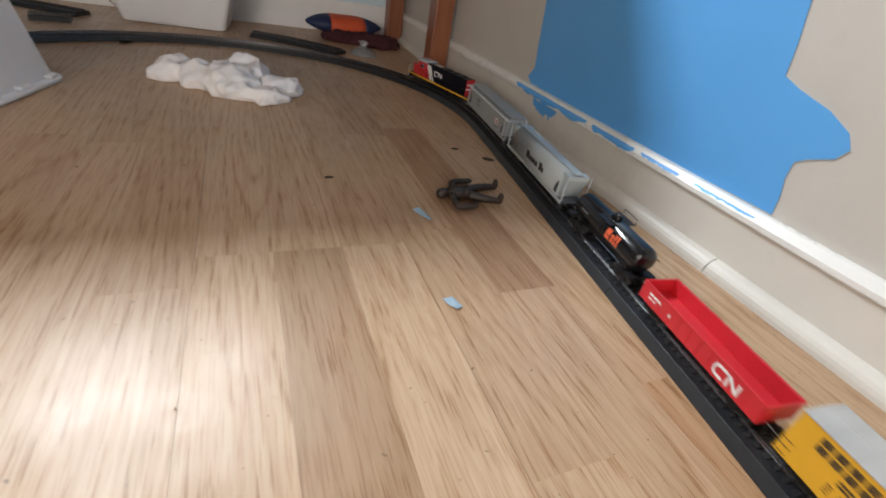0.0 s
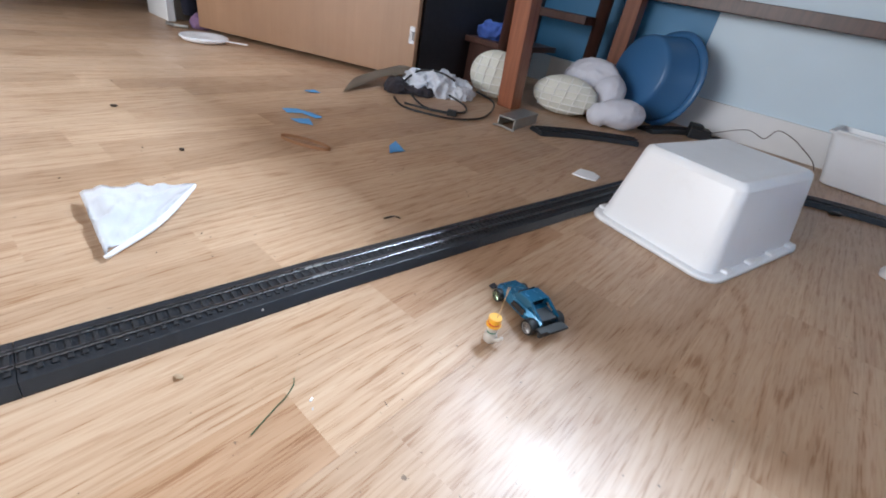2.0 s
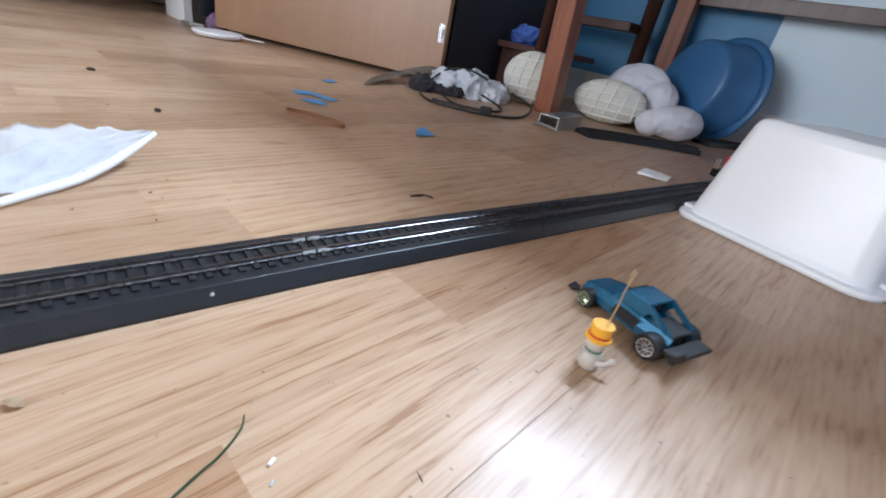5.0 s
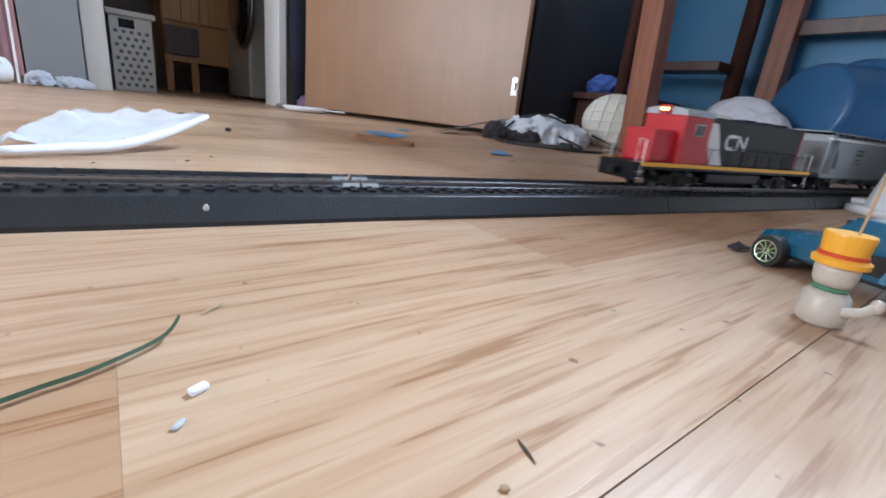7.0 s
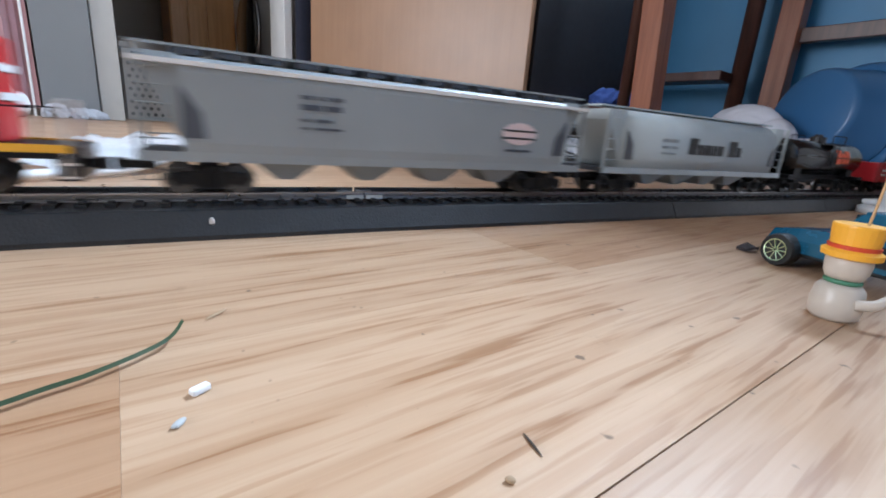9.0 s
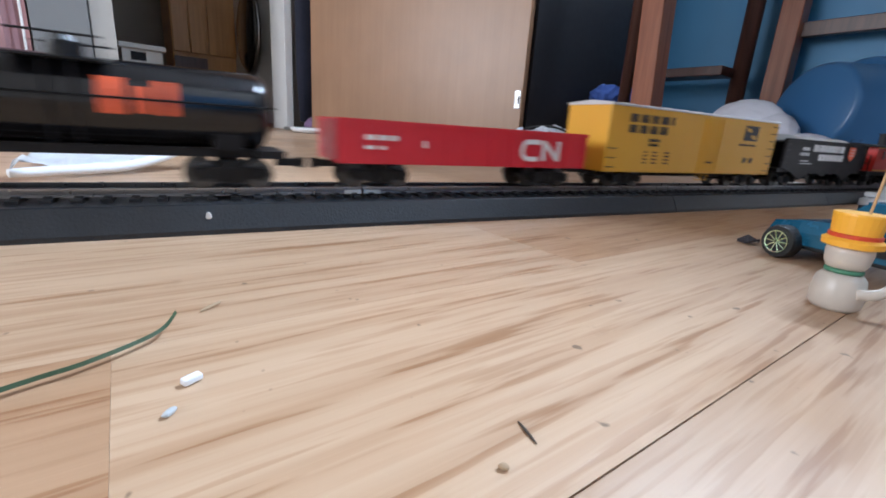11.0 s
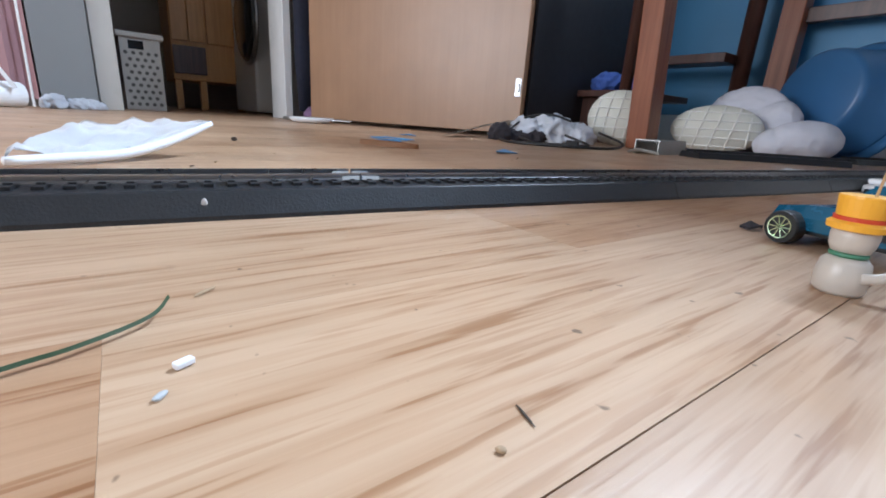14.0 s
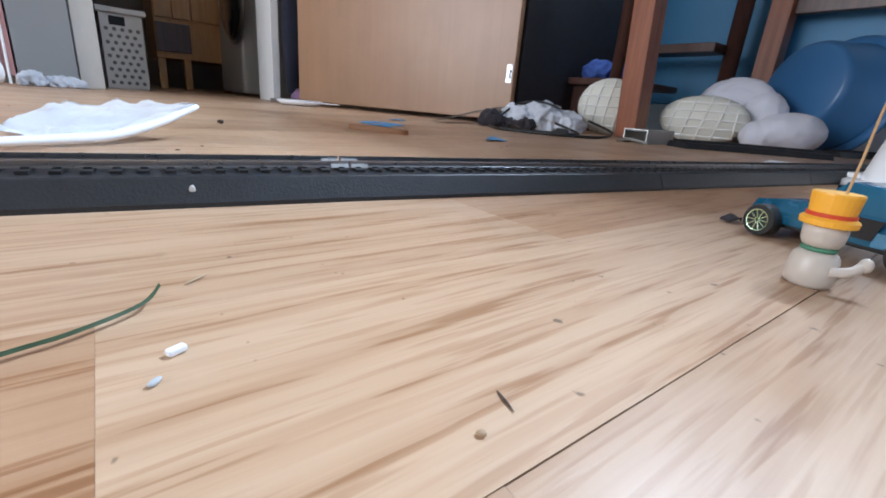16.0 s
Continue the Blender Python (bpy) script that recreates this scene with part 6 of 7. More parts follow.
# pouch, dark red bundle and clear sucker in the corner
M["pouch_navy"] = plain("navy_nylon", (0.012, 0.025, 0.085), 0.6, scale=90, bump_d=0.001)
M["pouch_orange"] = plain("orange_nylon", (0.62, 0.09, 0.03), 0.6, scale=90)
M["maroon"] = plain("maroon_cloth", (0.06, 0.012, 0.018), 0.9, scale=80, bump_d=0.002)
pc = thing("pouch", pose(-0.339, 1.991, 0.040, 8, 0, 4), "navy and orange nylon pouch in the corner", "pouch")
for x0, x1, mt, nm in ((-0.125, -0.055, "pouch_navy", "end_panel"), (-0.055, 0.055, "pouch_orange", "middle_panel"), (0.055, 0.115, "pouch_navy", "end_panel")):
    bm = bmesh.new()
    rings = []
    for k in range(7):
        x = x0 + (x1 - x0) * k / 6
        q = 1 - abs((x + 0.005) / 0.125) ** 3.2
        q = max(q, 0.12)
        rings.append([bm.verts.new((x, 0.045 * q * math.cos(a), 0.026 * q * math.sin(a) + (0.002 if math.sin(a) > 0 else 0))) for a in [2 * math.pi * i / 18 for i in range(18)]])
    for a, b in zip(rings, rings[1:]):
        for i in range(18):
            bm.faces.new((a[i], a[(i + 1) % 18], b[(i + 1) % 18], b[i]))
    bm.faces.new(rings[0][::-1])
    bm.faces.new(rings[-1])
    bmesh.ops.recalc_face_normals(bm, faces=bm.faces)
    part(nm, bm, M[mt], pc, smooth=True)
heap("maroon_cloth", [(-0.33, 1.93, 0.010, 0.10, 0.06, 0.020, 0), (-0.25, 1.88, 0.010, 0.06, 0.05, 0.022, 20)], M["maroon"], "dark maroon cloth bunched under the pouch", "cloth", 0.006, 40, 7, m=pose(0.0070, 0.0260, 0))
mg, ntg, bg = nodes_of("clear_vinyl")
bg.inputs["Base Color"].default_value = (0.86, 0.88, 0.92, 1)
bg.inputs["Roughness"].default_value, bg.inputs["IOR"].default_value, bg.inputs["Transmission Weight"].default_value = 0.12, 1.4, 0.75
M["vinyl"] = mg
bm = bmesh.new()
lathe(bm, [(0.036, 0.0), (0.037, 0.002), (0.030, 0.010), (0.016, 0.017), (0.009, 0.021), (0.008, 0.028), (0.013, 0.031), (0.013, 0.035), (0.004, 0.037)], 28)
ob = part("suction_cup", bm, M["vinyl"], smooth=True)
ob.matrix_basis = pose(-0.33, 1.769, 0.0, 0, 0, 0)
tagged(ob, "clear plastic suction cup on the floor", "suction cup")

# ---- on the floor ----
SOCK = [(-0.775, 1.415, 0.012, 0.045, 0.038, 0.026, 20), (-0.73, 1.375, 0.010, 0.05, 0.035, 0.028, -30), (-0.68, 1.345, 0.012, 0.045, 0.06, 0.034, 15), (-0.655, 1.40, 0.014, 0.035, 0.055, 0.040, 25), (-0.61, 1.355, 0.008, 0.05, 0.035, 0.022, -35), (-0.64, 1.30, 0.006, 0.05, 0.03, 0.018, -10)]
heap("sock", [(x + 0.012, y - 0.018, z, a, b, c * 0.92, g) for x, y, z, a, b, c, g in SOCK],
     M["sock"], "crumpled white cotton sock on the floor", "sock", 0.011, 20, 1, m=pose(0.0000, 0.0130, 0))


def figure_toy(m):
    """A dark toy soldier lying on its back, one mesh."""
    bm = bmesh.new()
    ball(bm, (0.0, 0.0, 0.010), 0.0085, (1.1, 0.9, 1.0))
    ball(bm, (0.022, 0.0, 0.011), 0.012, (1.35, 1.15, 0.85))
    ball(bm, (0.038, 0.0, 0.010), 0.010, (1.2, 1.05, 0.8))
    for sd, sh, el, ha, kn, ft in ((1, 0.022, (0.034, 0.040), (0.062, 0.043), (0.072, 0.018), (0.098, 0.022)), (-1, 0.012, (0.012, -0.037), (0.038, -0.036), (0.062, -0.019), (0.084, -0.024))):
        ball(bm, (sh, sd * 0.013, 0.011), 0.0062)
        tube(bm, smooth_path([(sh, sd * 0.014, 0.011), (*el, 0.008), (*ha, 0.007)], 5), 0.0046, 10)
        ball(bm, (*ha, 0.008), 0.0052, (1.3, 0.8, 0.8))
        tube(bm, smooth_path([(0.042, sd * 0.007, 0.010), (*kn, 0.009), (*ft, 0.007)], 6), 0.0066, 10, taper=[1.15 - 0.04 * k for k in range(13)])
        ball(bm, (ft[0] + 0.002, ft[1], 0.011), 0.0056, (0.8, 0.9, 1.7))
    ob = part("toy_soldier", bm, M["soldier"], smooth=True)
    ob.matrix_basis = m
    return tagged(ob, "dark brown toy soldier figure lying on the floor", "toy figure")


M["soldier"] = plain("brown_olive_plastic", (0.026, 0.016, 0.011), 0.5, var=0.3, scale=120, bump_d=0.0012, bump_s=0.5)
figure_toy(pose(-0.418, 0.905, 0, 0, 0, 0) @ Matrix.Scale(0.9, 4))


def scrap(name, pts, z, material, label, category, thick=0.0008):
    """A small flat torn piece."""
    bm = bmesh.new()
    vs = [bm.verts.new((x, y, z + 0.002 * (k % 2))) for k, (x, y) in enumerate(pts)]
    f = bm.faces.new(vs)
    bm.normal_update()
    if f.normal.z < 0:
        f.normal_flip()
    q = bmesh.ops.extrude_face_region(bm, geom=[f])
    bmesh.ops.translate(bm, vec=(0, 0, thick), verts=[v for v in q["geom"] if isinstance(v, bmesh.types.BMVert)])
    bmesh.ops.recalc_face_normals(bm, faces=bm.faces)
    return tagged(part(name, bm, material), label, category)


M["blue_scrap"] = plain("blue_paint_flake", (0.10, 0.36, 0.72), 0.5, scale=60)
M["pale_scrap"] = plain("pale_blue_smear", (0.30, 0.42, 0.52), 0.6, scale=60)
scrap("paint_flake", [(-1.8060, 0.9580), (-1.7900, 0.9820), (-1.7580, 1.0000), (-1.7260, 1.0000), (-1.7310, 0.9870), (-1.7630, 0.9760), (-1.7790, 0.9530)], 0.0006, M["blue_scrap"], "curled blue paint peeling on the floor", "paint flake")
scrap("paint_flake", [(-1.7420, 0.9380), (-1.7260, 0.9690), (-1.6960, 0.9590), (-1.7100, 0.9380)], 0.0006, M["blue_scrap"], "curled blue paint peeling on the floor", "paint flake")
scrap("paint_flake", [(-1.5510, 1.0260), (-1.5620, 1.0510), (-1.5190, 1.0360), (-1.5200, 1.0000)], 0.0006, M["blue_scrap"], "flat blue paint flake on the floor", "paint flake")
scrap("paint_flake", [(-1.9170, 1.0800), (-1.9130, 1.1040), (-1.8920, 1.1070), (-1.8950, 1.0830)], 0.0006, M["blue_scrap"], "small blue paint flake on the floor", "paint flake")
scrap("paint_drip", [(-0.4660, 0.8810), (-0.4570, 0.8830), (-0.4490, 0.8570), (-0.4540, 0.8510), (-0.4610, 0.8670)], 0.0002, M["pale_scrap"], "dried pale blue paint drip on the floor", "paint drip", 0.0003)
scrap("paint_drip", [(-0.4900, 0.7130), (-0.4810, 0.7120), (-0.4750, 0.6990), (-0.4820, 0.6950), (-0.4870, 0.7030)], 0.0002, M["pale_scrap"], "dried pale blue paint drip on the floor", "paint drip", 0.0003)
scrap("paper_scrap", [(-1.2920, 1.2690), (-1.2950, 1.3050), (-1.2720, 1.3200), (-1.2510, 1.3040), (-1.2490, 1.2810), (-1.2680, 1.2650)], 0.001, M["paper"], "small torn white paper scrap beside the track", "paper scrap", 0.003)
# rubber band
bm = bmesh.new()
loop = [(-1.616 + 0.048 * math.cos(a) * math.cos(0.42) - 0.014 * math.sin(a) * math.sin(0.42), 0.891 + 0.048 * math.cos(a) * math.sin(0.42) + 0.014 * math.sin(a) * math.cos(0.42), 0.004) for a in [2 * math.pi * k / 40 for k in range(41)]]
rows = [[bm.verts.new((x, y, z)) for z in (0.0005, 0.006)] for x, y, _ in loop]
for a, b in zip(rows, rows[1:]):
    bm.faces.new((a[0], b[0], b[1], a[1]))
bmesh.ops.solidify(bm, geom=bm.faces[:], thickness=0.0012)
tagged(part("rubber_band", bm, plain("tan_rubber", (0.42, 0.22, 0.11), 0.6)), "wide tan rubber band on the floor", "rubber band")
# white saucer-like lid with a handle
lid = thing("jar_lid", pose(-2.46, 1.085, 0, 0, 0, 40), "shallow white plastic lid on the floor by the door", "lid")
bm = bmesh.new()
lathe(bm, [(0.001, 0.006), (0.045, 0.005), (0.055, 0.012), (0.064, 0.016), (0.067, 0.012), (0.056, 0.002), (0.04, 0.0005), (0.001, 0.0005)], 32)
part("dish", bm, M["white_plastic"], lid, smooth=True)
bm = bmesh.new()
box(bm, 0.055, 0.13, -0.006, 0.006, 0.010, 0.013, bevel=0.001)
part("tab", bm, M["white_plastic"], lid, "flat white tab")
# metal foot by the passage
bm = bmesh.new()
tube(bm, [(-2.71, 1.075, 0.006), (-2.67, 1.085, 0.006), (-2.65, 1.115, 0.006)], 0.006, 10)
tagged(part("door_stop", bm, M["galv"]), "short bent metal door stop by the frame", "door stop")

# tissue
bm = bmesh.new()
A, B, C = Vector((-1.416, 0.548, 0.0015)), Vector((-1.488, 0.661, 0.0265)), Vector((-1.548, 0.561, 0.012))
N = 26


def napkin_edge(u):
    p = A.lerp(B, u)
    p.z = 0.0055 + 0.021 * max(0.0, (u - 0.4) / 0.6) ** 1.6
    return p


grid = []
for i in range(N + 1):
    u = i / N
    row = []
    for j in range(N + 1):
        v = j / N
        far = C.lerp(B, u)
        far.z += 0.005 * math.sin(math.pi * u ** 0.6) * (1 + 0.55 * noise.noise(Vector((u * 9, 0, 4))))
        p = napkin_edge(u).lerp(far, v)
        p.z += (0.004 * math.sin(math.pi * v) * (0.6 + noise.noise(Vector((u * 4, v * 3, 1)))) + 0.008 * noise.noise(Vector((u * 7, v * 6, 3))) + 0.005 * abs(noise.noise(Vector((u * 15, v * 11, 9))))) * (1 - u * 0.7)
        p.x += 0.003 * noise.noise(Vector((u * 6, v * 5, 7)))
        p.z = max(p.z, 0.0012)
        row.append(bm.verts.new(p))
    grid.append(row)
for i in range(N):
    for j in range(N):
        bm.faces.new((grid[i][j], grid[i + 1][j], grid[i + 1][j + 1], grid[i][j + 1]))
bmesh.ops.solidify(bm, geom=bm.faces[:], thickness=0.0008)
tube(bm, [napkin_edge(k / 20) + Vector((0, 0, -0.0008)) for k in range(21)], 0.0030, 12, taper=[0.35 + 0.75 * math.sin(math.pi * min(1, 0.12 + k / 24)) ** 0.5 + 0.08 * noise.noise(Vector((k * 0.7, 0, 5))) for k in range(21)])
bmesh.ops.recalc_face_normals(bm, faces=bm.faces)
tagged(part("paper_napkin", bm, M["paper"], smooth=True), "folded white paper napkin curling up from the floor", "napkin")

# little hat ornament with its twine
M["frost"] = plain("milky_plastic", (0.54, 0.49, 0.43), 0.35, var=0.04, scale=300)
M["hat"] = plain("orange_yellow_plastic", (0.85, 0.42, 0.03), 0.4, var=0.05, scale=300)
M["hat_band"] = plain("red_band", (0.60, 0.06, 0.02), 0.45, scale=300)
M["green"] = plain("green_band", (0.07, 0.22, 0.13), 0.5, scale=300)
M["twine"] = plain("jute_twine", (0.50, 0.33, 0.17), 0.9, scale=800, bump_d=0.0006, bump_s=0.5)
orn = thing("ornament", pose(-1.1142, 0.7675, 0.0, 0, 0, 20) @ Matrix.Diagonal((0.82, 0.82, 1.0, 1.0)), "tiny milky snowman ornament with an orange top hat", "ornament")
bm = bmesh.new()
lathe(bm, [(0.0064, 0.0), (0.0076, 0.0012), (0.0080, 0.005), (0.0072, 0.0092), (0.0056, 0.0108)], 24)
part("body", bm, M["frost"], orn, smooth=True)
bm = bmesh.new()
lathe(bm, [(0.0054, 0.0110), (0.0057, 0.0116), (0.0054, 0.0122)], 24)
part("scarf", bm, M["green"], orn, "thin green scarf", smooth=True)
bm = bmesh.new()
lathe(bm, [(0.0054, 0.0124), (0.0064, 0.0142), (0.0068, 0.0170), (0.0066, 0.0188)], 24)
part("head", bm, M["frost"], orn, smooth=True)
bm = bmesh.new()
lathe(bm, [(0.0070, 0.0186), (0.0086, 0.0190), (0.0088, 0.0206), (0.0074, 0.0214)], 24)
lathe(bm, [(0.0068, 0.0212), (0.0076, 0.0278), (0.0074, 0.0284), (0.002, 0.0284)], 24)
hat = part("hat", bm, M["hat"], orn, "orange-yellow top hat", smooth=False)
bm = bmesh.new()
lathe(bm, [(0.0070, 0.0211), (0.0074, 0.0213), (0.0075, 0.0224), (0.0071, 0.0226)], 24)
part("hat_band", bm, M["hat_band"], hat, "red hat band")
bm = bmesh.new()
tube(bm, smooth_path([(0.004, -0.006, 0.006), (0.009, -0.006, 0.007), (0.0125, -0.004, 0.0090)], 5), 0.0016, 8)
ball(bm, (0.0132, -0.0036, 0.0095), 0.0022)
part("arm", bm, M["frost"], orn, "milky plastic arm", smooth=True)
bm = bmesh.new()
tube(bm, smooth_path([(0.002, 0.0, 0.0280), (0.0025, 0.0008, 0.032), (0.0032, 0.0020, 0.040), (0.0036, 0.0024, 0.050), (0.0044, 0.0030, 0.056), (0.0056, 0.0040, 0.062)], 8), 0.00045, 7)
tube(bm, smooth_path([(0.0042, 0.0028, 0.0545), (0.0034, 0.0030, 0.058), (0.0038, 0.0034, 0.063)], 8), 0.0004, 6)
part("twine", bm, M["twine"], orn, "frayed jute twine")


def toy_car(m):
    """A small buggy: x ahead."""
    t = thing("toy_car", m, "metallic blue toy buggy with black chassis and spoked wheels", "toy car")
    blue = M["car_blue"]
    bm = bmesh.new()
    secs = [(0.036, 0.009, 0.0075, 0.010), (0.033, 0.012, 0.0070, 0.0135), (0.022, 0.0135, 0.0065, 0.0155), (0.010, 0.0140, 0.0065, 0.0165), (0.006, 0.0140, 0.0065, 0.0168), (-0.010, 0.0140, 0.0065, 0.0165), (-0.022, 0.0125, 0.0070, 0.0160), (-0.030, 0.010, 0.0075, 0.0150)]
    rings = []
    for x, w, z0, z1 in secs:
        rings.append([bm.verts.new((x, y, z)) for y, z in ((-w, z0), (-w * 1.02, (z0 + z1) / 2), (-w * 0.82, z1), (w * 0.82, z1), (w * 1.02, (z0 + z1) / 2), (w, z0))])
    for a, b in zip(rings, rings[1:]):
        for i in range(6):
            bm.faces.new((a[i], a[(i + 1) % 6], b[(i + 1) % 6], b[i]))
    bm.faces.new(rings[0])
    bm.faces.new(rings[-1][::-1])
    bmesh.ops.recalc_face_normals(bm, faces=bm.faces)
    body = part("body", bm, blue, t, "metallic blue body")
    bm = bmesh.new()
    prof = [(0.012, 0.0162), (0.004, 0.0248), (-0.012, 0.0255), (-0.016, 0.0235), (-0.030, 0.0165), (-0.026, 0.0160), (-0.014, 0.0215), (-0.010, 0.0162)]
    poly(bm, prof, 0.0022, Matrix.Translation((0, 0.0095, 0)))
    poly(bm, prof, 0.0022, Matrix.Translation((0, -0.0117, 0)))
    box(bm, -0.012, 0.004, -0.0112, 0.0112, 0.0244, 0.0258, bevel=0.0005)
    part("roof", bm, blue, t, "blue roof and roll bars")
    bm = bmesh.new()
    box(bm, -0.009, 0.007, -0.0098, 0.0098, 0.0163, 0.0242)
    part("cabin_glass", bm, M["window_dark"], t, "dark cabin windows")
    for sd in (-1, 1):
        bm = bmesh.new()
        poly(bm, [(0.008, 0.0085), (-0.010, 0.0085), (-0.012, 0.0155), (0.005, 0.0155)], 0.0004, Matrix.Translation((0, sd * 0.0144 if sd > 0 else sd * 0.0148, 0)))
        part("side_window", bm, M["window_dark"], t, "dark side opening")
    bm = bmesh.new()
    box(bm, -0.034, 0.034, -0.011, 0.011, 0.0045, 0.0075, bevel=0.0006)
    box(bm, -0.030, -0.014, -0.009, 0.009, 0.0075, 0.0165, bevel=0.001)
    box(bm, -0.0405, -0.031, -0.016, 0.016, 0.0085, 0.0112, bevel=0.0006)
    box(bm, -0.0405, -0.0375, 0.010, 0.020, 0.0085, 0.0145, bevel=0.0006)
    part("chassis", bm, M["cable"], t, "black chassis and bumper")
    for x, r, w in ((0.025, 0.0064, 0.006), (-0.024, 0.0076, 0.008)):
        for sd in (-1, 1):
            bm = bmesh.new()
            y0 = sd * (0.0152 if x > 0 else 0.0165)
            lathe(bm, [(r * 0.66, -w / 2), (r * 0.94, -w / 2), (r, -w * 0.35), (r, w * 0.35), (r * 0.94, w / 2), (r * 0.66, w / 2)], 24, pose(x, y0, r, 90, 0, 0))
            cyl(bm, (x, y0 - sd * w * 0.1, r), (x, y0 + sd * w * 0.2, r), r * 0.68, seg=20)
            ty = part("tyre", bm, M["cable"], t, "black tyre", smooth=False)
            bm = bmesh.new()
            yy = y0 + sd * w * 0.50
            cyl(bm, (x, yy - sd * 0.0012, r), (x, yy, r), r * 0.15, seg=12)
            for k in range(10):
                a = 2 * math.pi * k / 10
                tube(bm, [(x + 0.1 * r * math.cos(a), yy, r + 0.1 * r * math.sin(a)), (x + r * 0.68 * math.cos(a), yy, r + r * 0.68 * math.sin(a))], 0.00028, 5)
            lathe(bm, [(r * 0.62, -0.0005), (r * 0.69, -0.0006), (r * 0.69, 0.0006), (r * 0.62, 0.0005)], 24, pose(x, yy, r, 90, 0, 0), caps=False)
            part("rim", bm, M["rim_green"] if x > 0 else M["chrome"], ty, "shiny spoked rim")
    return t


M["car_blue"] = plain("metallic_blue", (0.018, 0.14, 0.26), 0.25, 0.45, var=0.1, scale=200, coat=0.6)
M["rim_green"] = plain("green_chrome", (0.62, 0.80, 0.55), 0.2, 0.9, scale=200)
toy_car(pose(-1.1155, 0.8315, 0, 0, 0, 163) @ Matrix.Scale(1.08, 4))
scrap("dark_fluff", [(-1.1670, 0.8360), (-1.1650, 0.8420), (-1.1600, 0.8430), (-1.1580, 0.8370), (-1.1620, 0.8340)], 0.0006, M["dark_cloth"], "small dark fluff by the toy car", "fluff", 0.0012)

# grass blade, chip, sliver, crumbs
bm = bmesh.new()
path = smooth_path([(-1.160, 0.558, 0.0012), (-1.1695, 0.582, 0.0013), (-1.1725, 0.591, 0.0014), (-1.1785, 0.6012, 0.0018), (-1.1835, 0.6050, 0.0034)], 6)
for o in (0,):
    rows = []
    for k, p in enumerate(path):
        d = (path[min(k + 1, len(path) - 1)] - path[max(k - 1, 0)]).normalized()
        sd = Vector((-d.y, d.x, 0)) * (0.00062 * (1 - 0.5 * (k / len(path)) ** 3))
        rows.append([bm.verts.new(p + sd), bm.verts.new(p + Vector((0, 0, 0.0006))), bm.verts.new(p - sd)])
    for a, b in zip(rows, rows[1:]):
        for j in range(2):
            bm.faces.new((a[j], a[j + 1], b[j + 1], b[j]))
bmesh.ops.solidify(bm, geom=bm.faces[:], thickness=0.0004)
bmesh.ops.recalc_face_normals(bm, faces=bm.faces)
tagged(part("grass_blade", bm, plain("grass_green", (0.06, 0.11, 0.045), 0.6, scale=300)), "dry green grass blade on the floor", "grass blade")
bm = bmesh.new()
box(bm, -0.0016, 0.0016, -0.0008, 0.0008, 0.0002, 0.0014, bevel=0.0003)
ob = part("plastic_chip", bm, M["white_plastic"])
ob.matrix_basis = pose(-1.1600, 0.6050, 0.0, 0, 0, 116)
tagged(ob, "tiny white plastic chip on the floor", "chip")


def crumb(x, y, ln, w, ang, material, label, name="crumb"):
    bm = bmesh.new()
    ball(bm, (0, 0, 0), 1.0, (ln / 2, w / 2, w / 2.5), seg=10)
    for v in bm.verts:
        v.co += Vector((noise.noise(v.co * 900 + Vector((x * 50, y * 50, 0))), noise.noise(v.co * 700), 0)) * w * 0.25
        v.co.z = max(v.co.z + w / 2.6, 0.0002)
    ob = part(name, bm, material)
    ob.matrix_basis = pose(x, y, 0, 0, 0, ang)
    return tagged(ob, label, "crumb", "crumbs on the floor")


M["crumb_dark"] = plain("dark_crumb", (0.05, 0.035, 0.025), 0.8, scale=600)
M["crumb_tan"] = plain("tan_crumb", (0.40, 0.28, 0.17), 0.8, scale=600)
crumb(-1.1215, 0.6452, 0.0058, 0.0005, -14, M["crumb_dark"], "thin dark splinter on the floor")
crumb(-1.1180, 0.6370, 0.0014, 0.0012, 0, M["crumb_tan"], "tiny tan crumb on the floor")
crumb(-1.1525, 0.6012, 0.0028, 0.0012, 130, M["grey_load"], "small grey crumb on the floor")
crumb(-1.1915, 0.6125, 0.0070, 0.0010, 130, M["crumb_tan"], "thin brown splinter on the floor")
crumb(-1.2370, 0.5430, 0.008, 0.004, 30, M["crumb_tan"], "pale wood crumb on the floor")
crumb(-1.6570, 0.7090, 0.007, 0.006, 30, M["crumb_dark"], "small dark crumb on the floor")
crumb(-1.8850, 0.6890, 0.012, 0.006, 60, M["crumb_dark"], "small dark crumb on the floor")
crumb(-1.3430, 0.8430, 0.020, 0.003, 80, M["crumb_dark"], "dark twig on the floor")
crumb(-1.3370, 0.8530, 0.010, 0.0025, 20, M["crumb_dark"], "dark twig on the floor")
crumb(-0.5540, 0.9730, 0.013, 0.004, 0, M["crumb_dark"], "dark twig on the floor")
crumb(-0.3270, 1.0760, 0.016, 0.004, -10, M["crumb_dark"], "dark twig on the floor")
crumb(-0.2850, 1.0310, 0.022, 0.006, -30, M["crumb_dark"], "dark twig beside the track")
crumb(-0.8830, 1.6520, 0.030, 0.012, 40, M["cable"], "black plastic scrap on the floor")
rng = random.Random(12)
for k in range(46):
    x, y = rng.uniform(-2.2, -0.4), rng.uniform(0.45, 1.3)
    if -1.2 < x < -1.0 and y < 0.8:
        continue
    crumb(x, y, rng.uniform(0.001, 0.004), rng.uniform(0.0008, 0.0018), rng.uniform(0, 180), M[rng.choice(("crumb_dark", "crumb_dark", "crumb_tan"))], "tiny crumb of dirt on the floor")
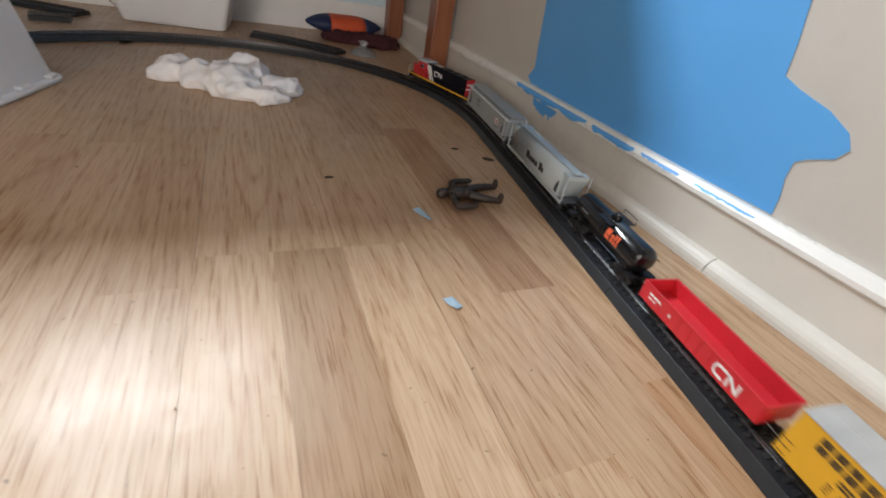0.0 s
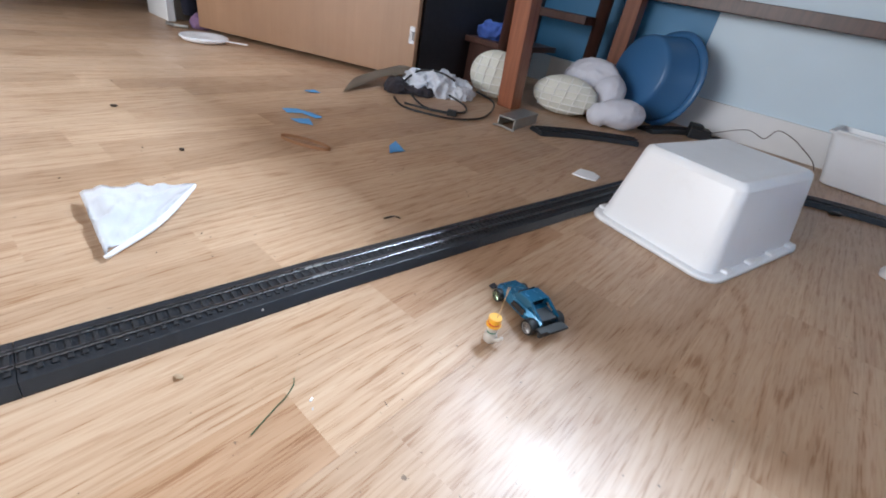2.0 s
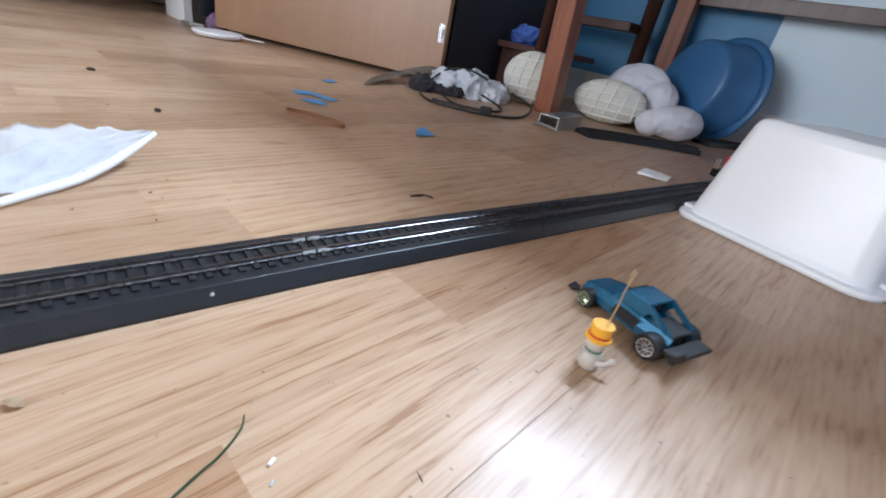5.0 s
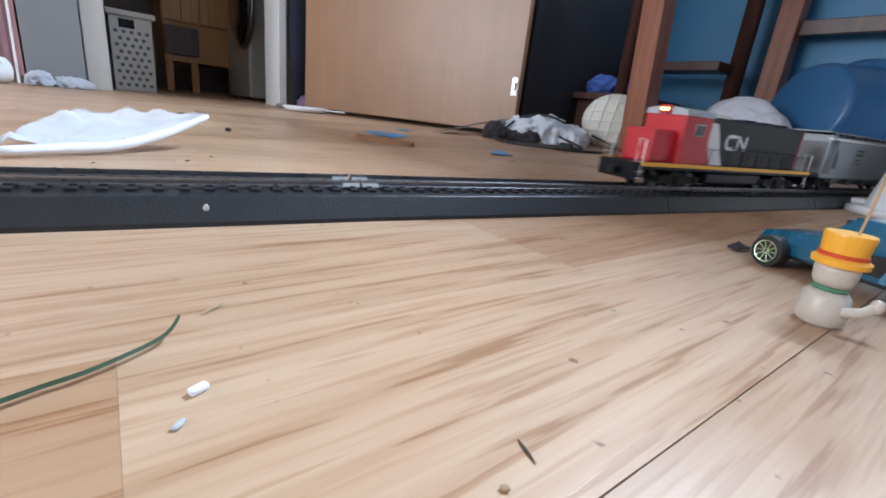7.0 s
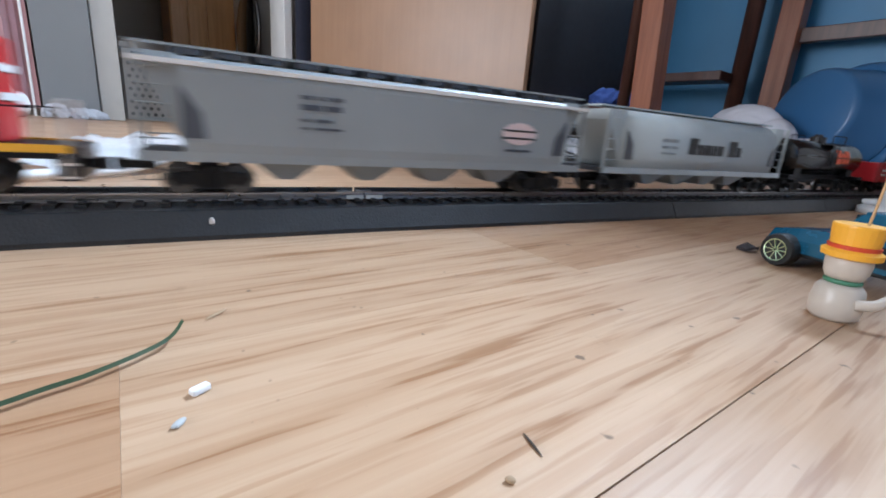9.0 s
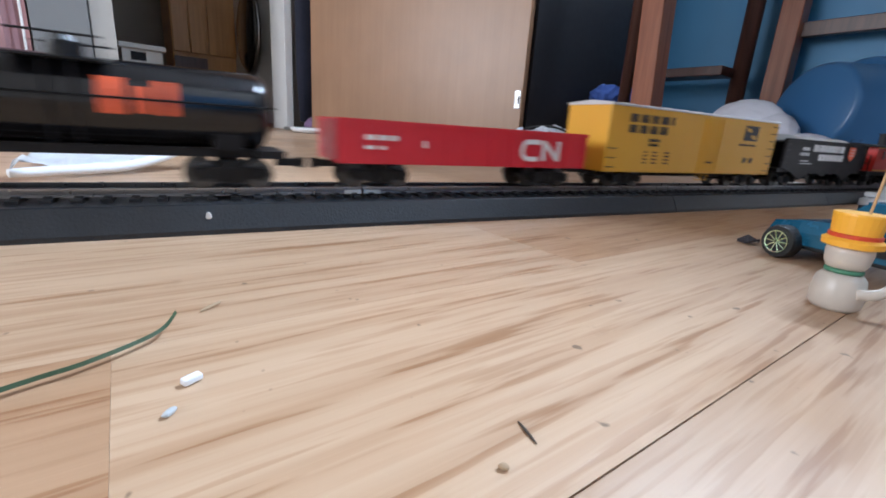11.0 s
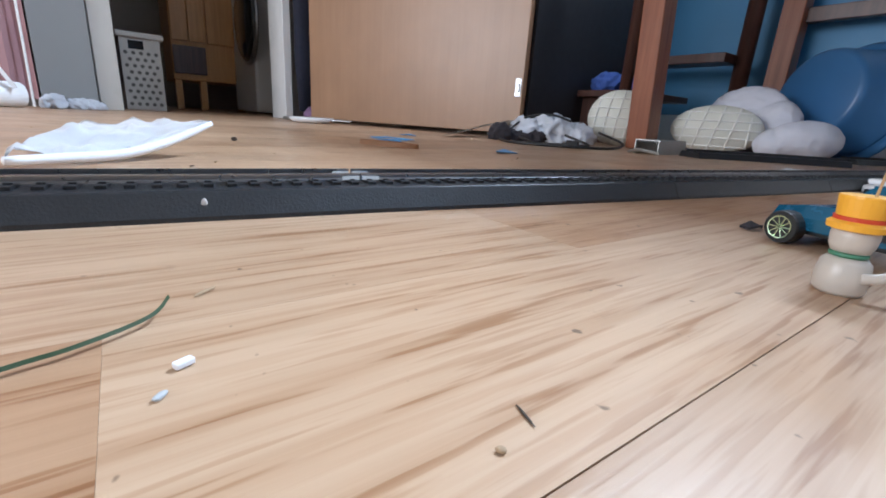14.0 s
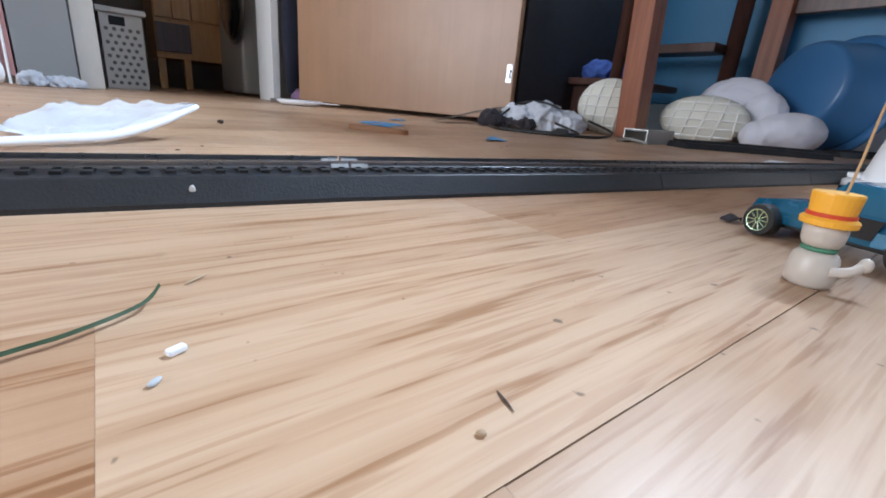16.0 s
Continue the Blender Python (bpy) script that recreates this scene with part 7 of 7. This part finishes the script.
# white spot of paint on the roadbed
bm = bmesh.new()
ball(bm, (0, 0, 0), 1.0, (0.0011, 0.0006, 0.0025), seg=12)
ob = part("paint_spot", bm, M["print_white"], smooth=True)
xs, ys, hs = track_at(S_JOINT + 0.0645)
ob.matrix_basis = pose(xs, ys, 0, 0, 0, math.degrees(hs)) @ pose(0, 0.0243, 0.0061, -24, 0, 0)
tagged(ob, "dried white paint spot on the roadbed", "paint spot")

# ---- oak strips of the floor (last: many small pieces) ----


# end joints of the strips that can be told apart, and the darker pieces among them: column: (joint, dark side)
END_JOINTS = {-2: (0.730, 1), -1: (0.594, -1), 6: (0.811, 0), 7: (0.811, 0), 8: (0.811, 0), 10: (0.711, 1), 11: (0.580, -1)}
OPEN_SEAMS = {0: (0.30, 0.86), 6: (0.811, 1.60), 9: (0.20, 0.811)}


def floor_strips():
    rng = random.Random(4)
    meshes = {}
    lengths = (0.30, 0.38, 0.46, 0.54)

    def strip_mesh(ln, edge, material):
        if (ln, edge, material) not in meshes:
            bm = bmesh.new()
            g0 = {0: 0.00008, 3: 0.00045, 4: 0.00022}.get(edge, 0.00003)
            g1 = 0.00010 if edge == 2 else 0.00004
            box(bm, g0, SW - g1, 0.00002, ln - 0.00002, -0.004, 0.0)
            me = bpy.data.meshes.new("strip")
            bm.to_mesh(me)
            bm.free()
            me.materials.append(M[material])
            meshes[ln, edge, material] = me
        return meshes[ln, edge, material]

    rest_v, rest_f, count = [], [], 0
    k0 = math.ceil((-6.0 - SEAM0) / PW) * 3
    k1 = int((XW - SEAM0) / SW)
    for k in range(k0, k1 + 1):
        x = SEAM0 + k * SW
        wide = min(SW, XW - 0.0005 - x)
        joint, dark = END_JOINTS.get(k, (None, 0))
        if joint is None:
            y = YS + 0.001 - rng.uniform(0, 0.35)
        else:
            y = joint - 0.30 * math.ceil((joint - YS) / 0.30)
        while y < YW:
            ln = 0.30 if joint is not None and y < joint - 0.01 else rng.choice(lengths)
            a, b = max(y, YS + 0.001), min(y + ln, YW - 0.001)
            near = -2.0 < x < -0.2 and 0.05 < (a + b) / 2 < 1.95 and b - a > ln - 1e-6 and wide == SW
            brown = joint is not None and ((dark > 0 and abs(y - joint) < 0.01) or (dark < 0 and abs(y + ln - joint) < 0.01))
            lo, hi = OPEN_SEAMS.get(k, (9.0, 9.0))
            if near and count < 298:
                opened = lo - 0.2 < y and y + ln < hi + 0.02 or lo - 0.01 < y < hi - 0.2
                ob = new("strip", strip_mesh(ln, (4 if k == 0 else 3) if opened else k % 3, "oak_brown" if brown else "oak"))
                ob.location = (x, y, 0)
                ob.parent = floor
                count += 1
            elif b > a and wide > 0.005:
                i = len(rest_v)
                x0, x1 = x + 0.0001, x + wide - 0.0001
                rest_v += [(x0, a + 0.0002, 0), (x1, a + 0.0002, 0), (x1, b - 0.0002, 0), (x0, b - 0.0002, 0), (x0, a + 0.0002, -0.004), (x1, a + 0.0002, -0.004), (x1, b - 0.0002, -0.004), (x0, b - 0.0002, -0.004)]
                rest_f += [(i, i + 1, i + 2, i + 3), (i, i + 4, i + 5, i + 1), (i + 1, i + 5, i + 6, i + 2), (i + 2, i + 6, i + 7, i + 3), (i + 3, i + 7, i + 4, i)]
            y += ln
    me = bpy.data.meshes.new("strips")
    me.from_pydata(rest_v, [], rest_f)
    me.materials.append(M["oak_far"])
    ob = new("strips", me)
    ob.parent = floor
    tagged(ob, "oak floor strips further off", kind="stuff")


floor_strips()


# ---- what moves ----
NOSE_T = [0.0, 0.3, 3.5, 7.0, 7.8, 8.6, 9.3, 9.7, 11.8, 12.2, 13.0, 13.4, 16.0]
NOSE_D = [1.461, 1.536, 2.300, 3.127, 3.330, 3.528, 3.719, 3.826, 4.383, 4.490, 4.697, 4.800, 5.462]


def motions():
    """The train runs round the loop; each car follows the rails on its two trucks."""
    lead = 0.0
    for car, length, pivot in TRAIN:
        rows = []
        turns = {t: [] for c, t, x in TRUCKS if c is car}
        for k in range(81):
            t = 0.2 * k
            mid = float(np.interp(t, NOSE_T, NOSE_D)) - UA - lead - length / 2
            xf, yf, hf = track_at(mid + pivot)
            xr, yr, hr = track_at(mid - pivot)
            hd = math.atan2(yf - yr, xf - xr)
            rows.append((t, pose((xf + xr) / 2, (yf + yr) / 2, RAIL_TOP, 0, 0, math.degrees(hd))))
            for tr, list_of in turns.items():
                h = hf if tr.location.x > 0 else hr
                d = (h - hd + math.pi) % (2 * math.pi) - math.pi
                list_of.append((t, d))
        walk(car, rows)
        for tr, list_of in turns.items():
            x = tr.location.x
            walk(tr, [(t, pose(x, 0, 0, 0, 0, math.degrees(d))) for t, d in list_of])
        lead += length


motions()
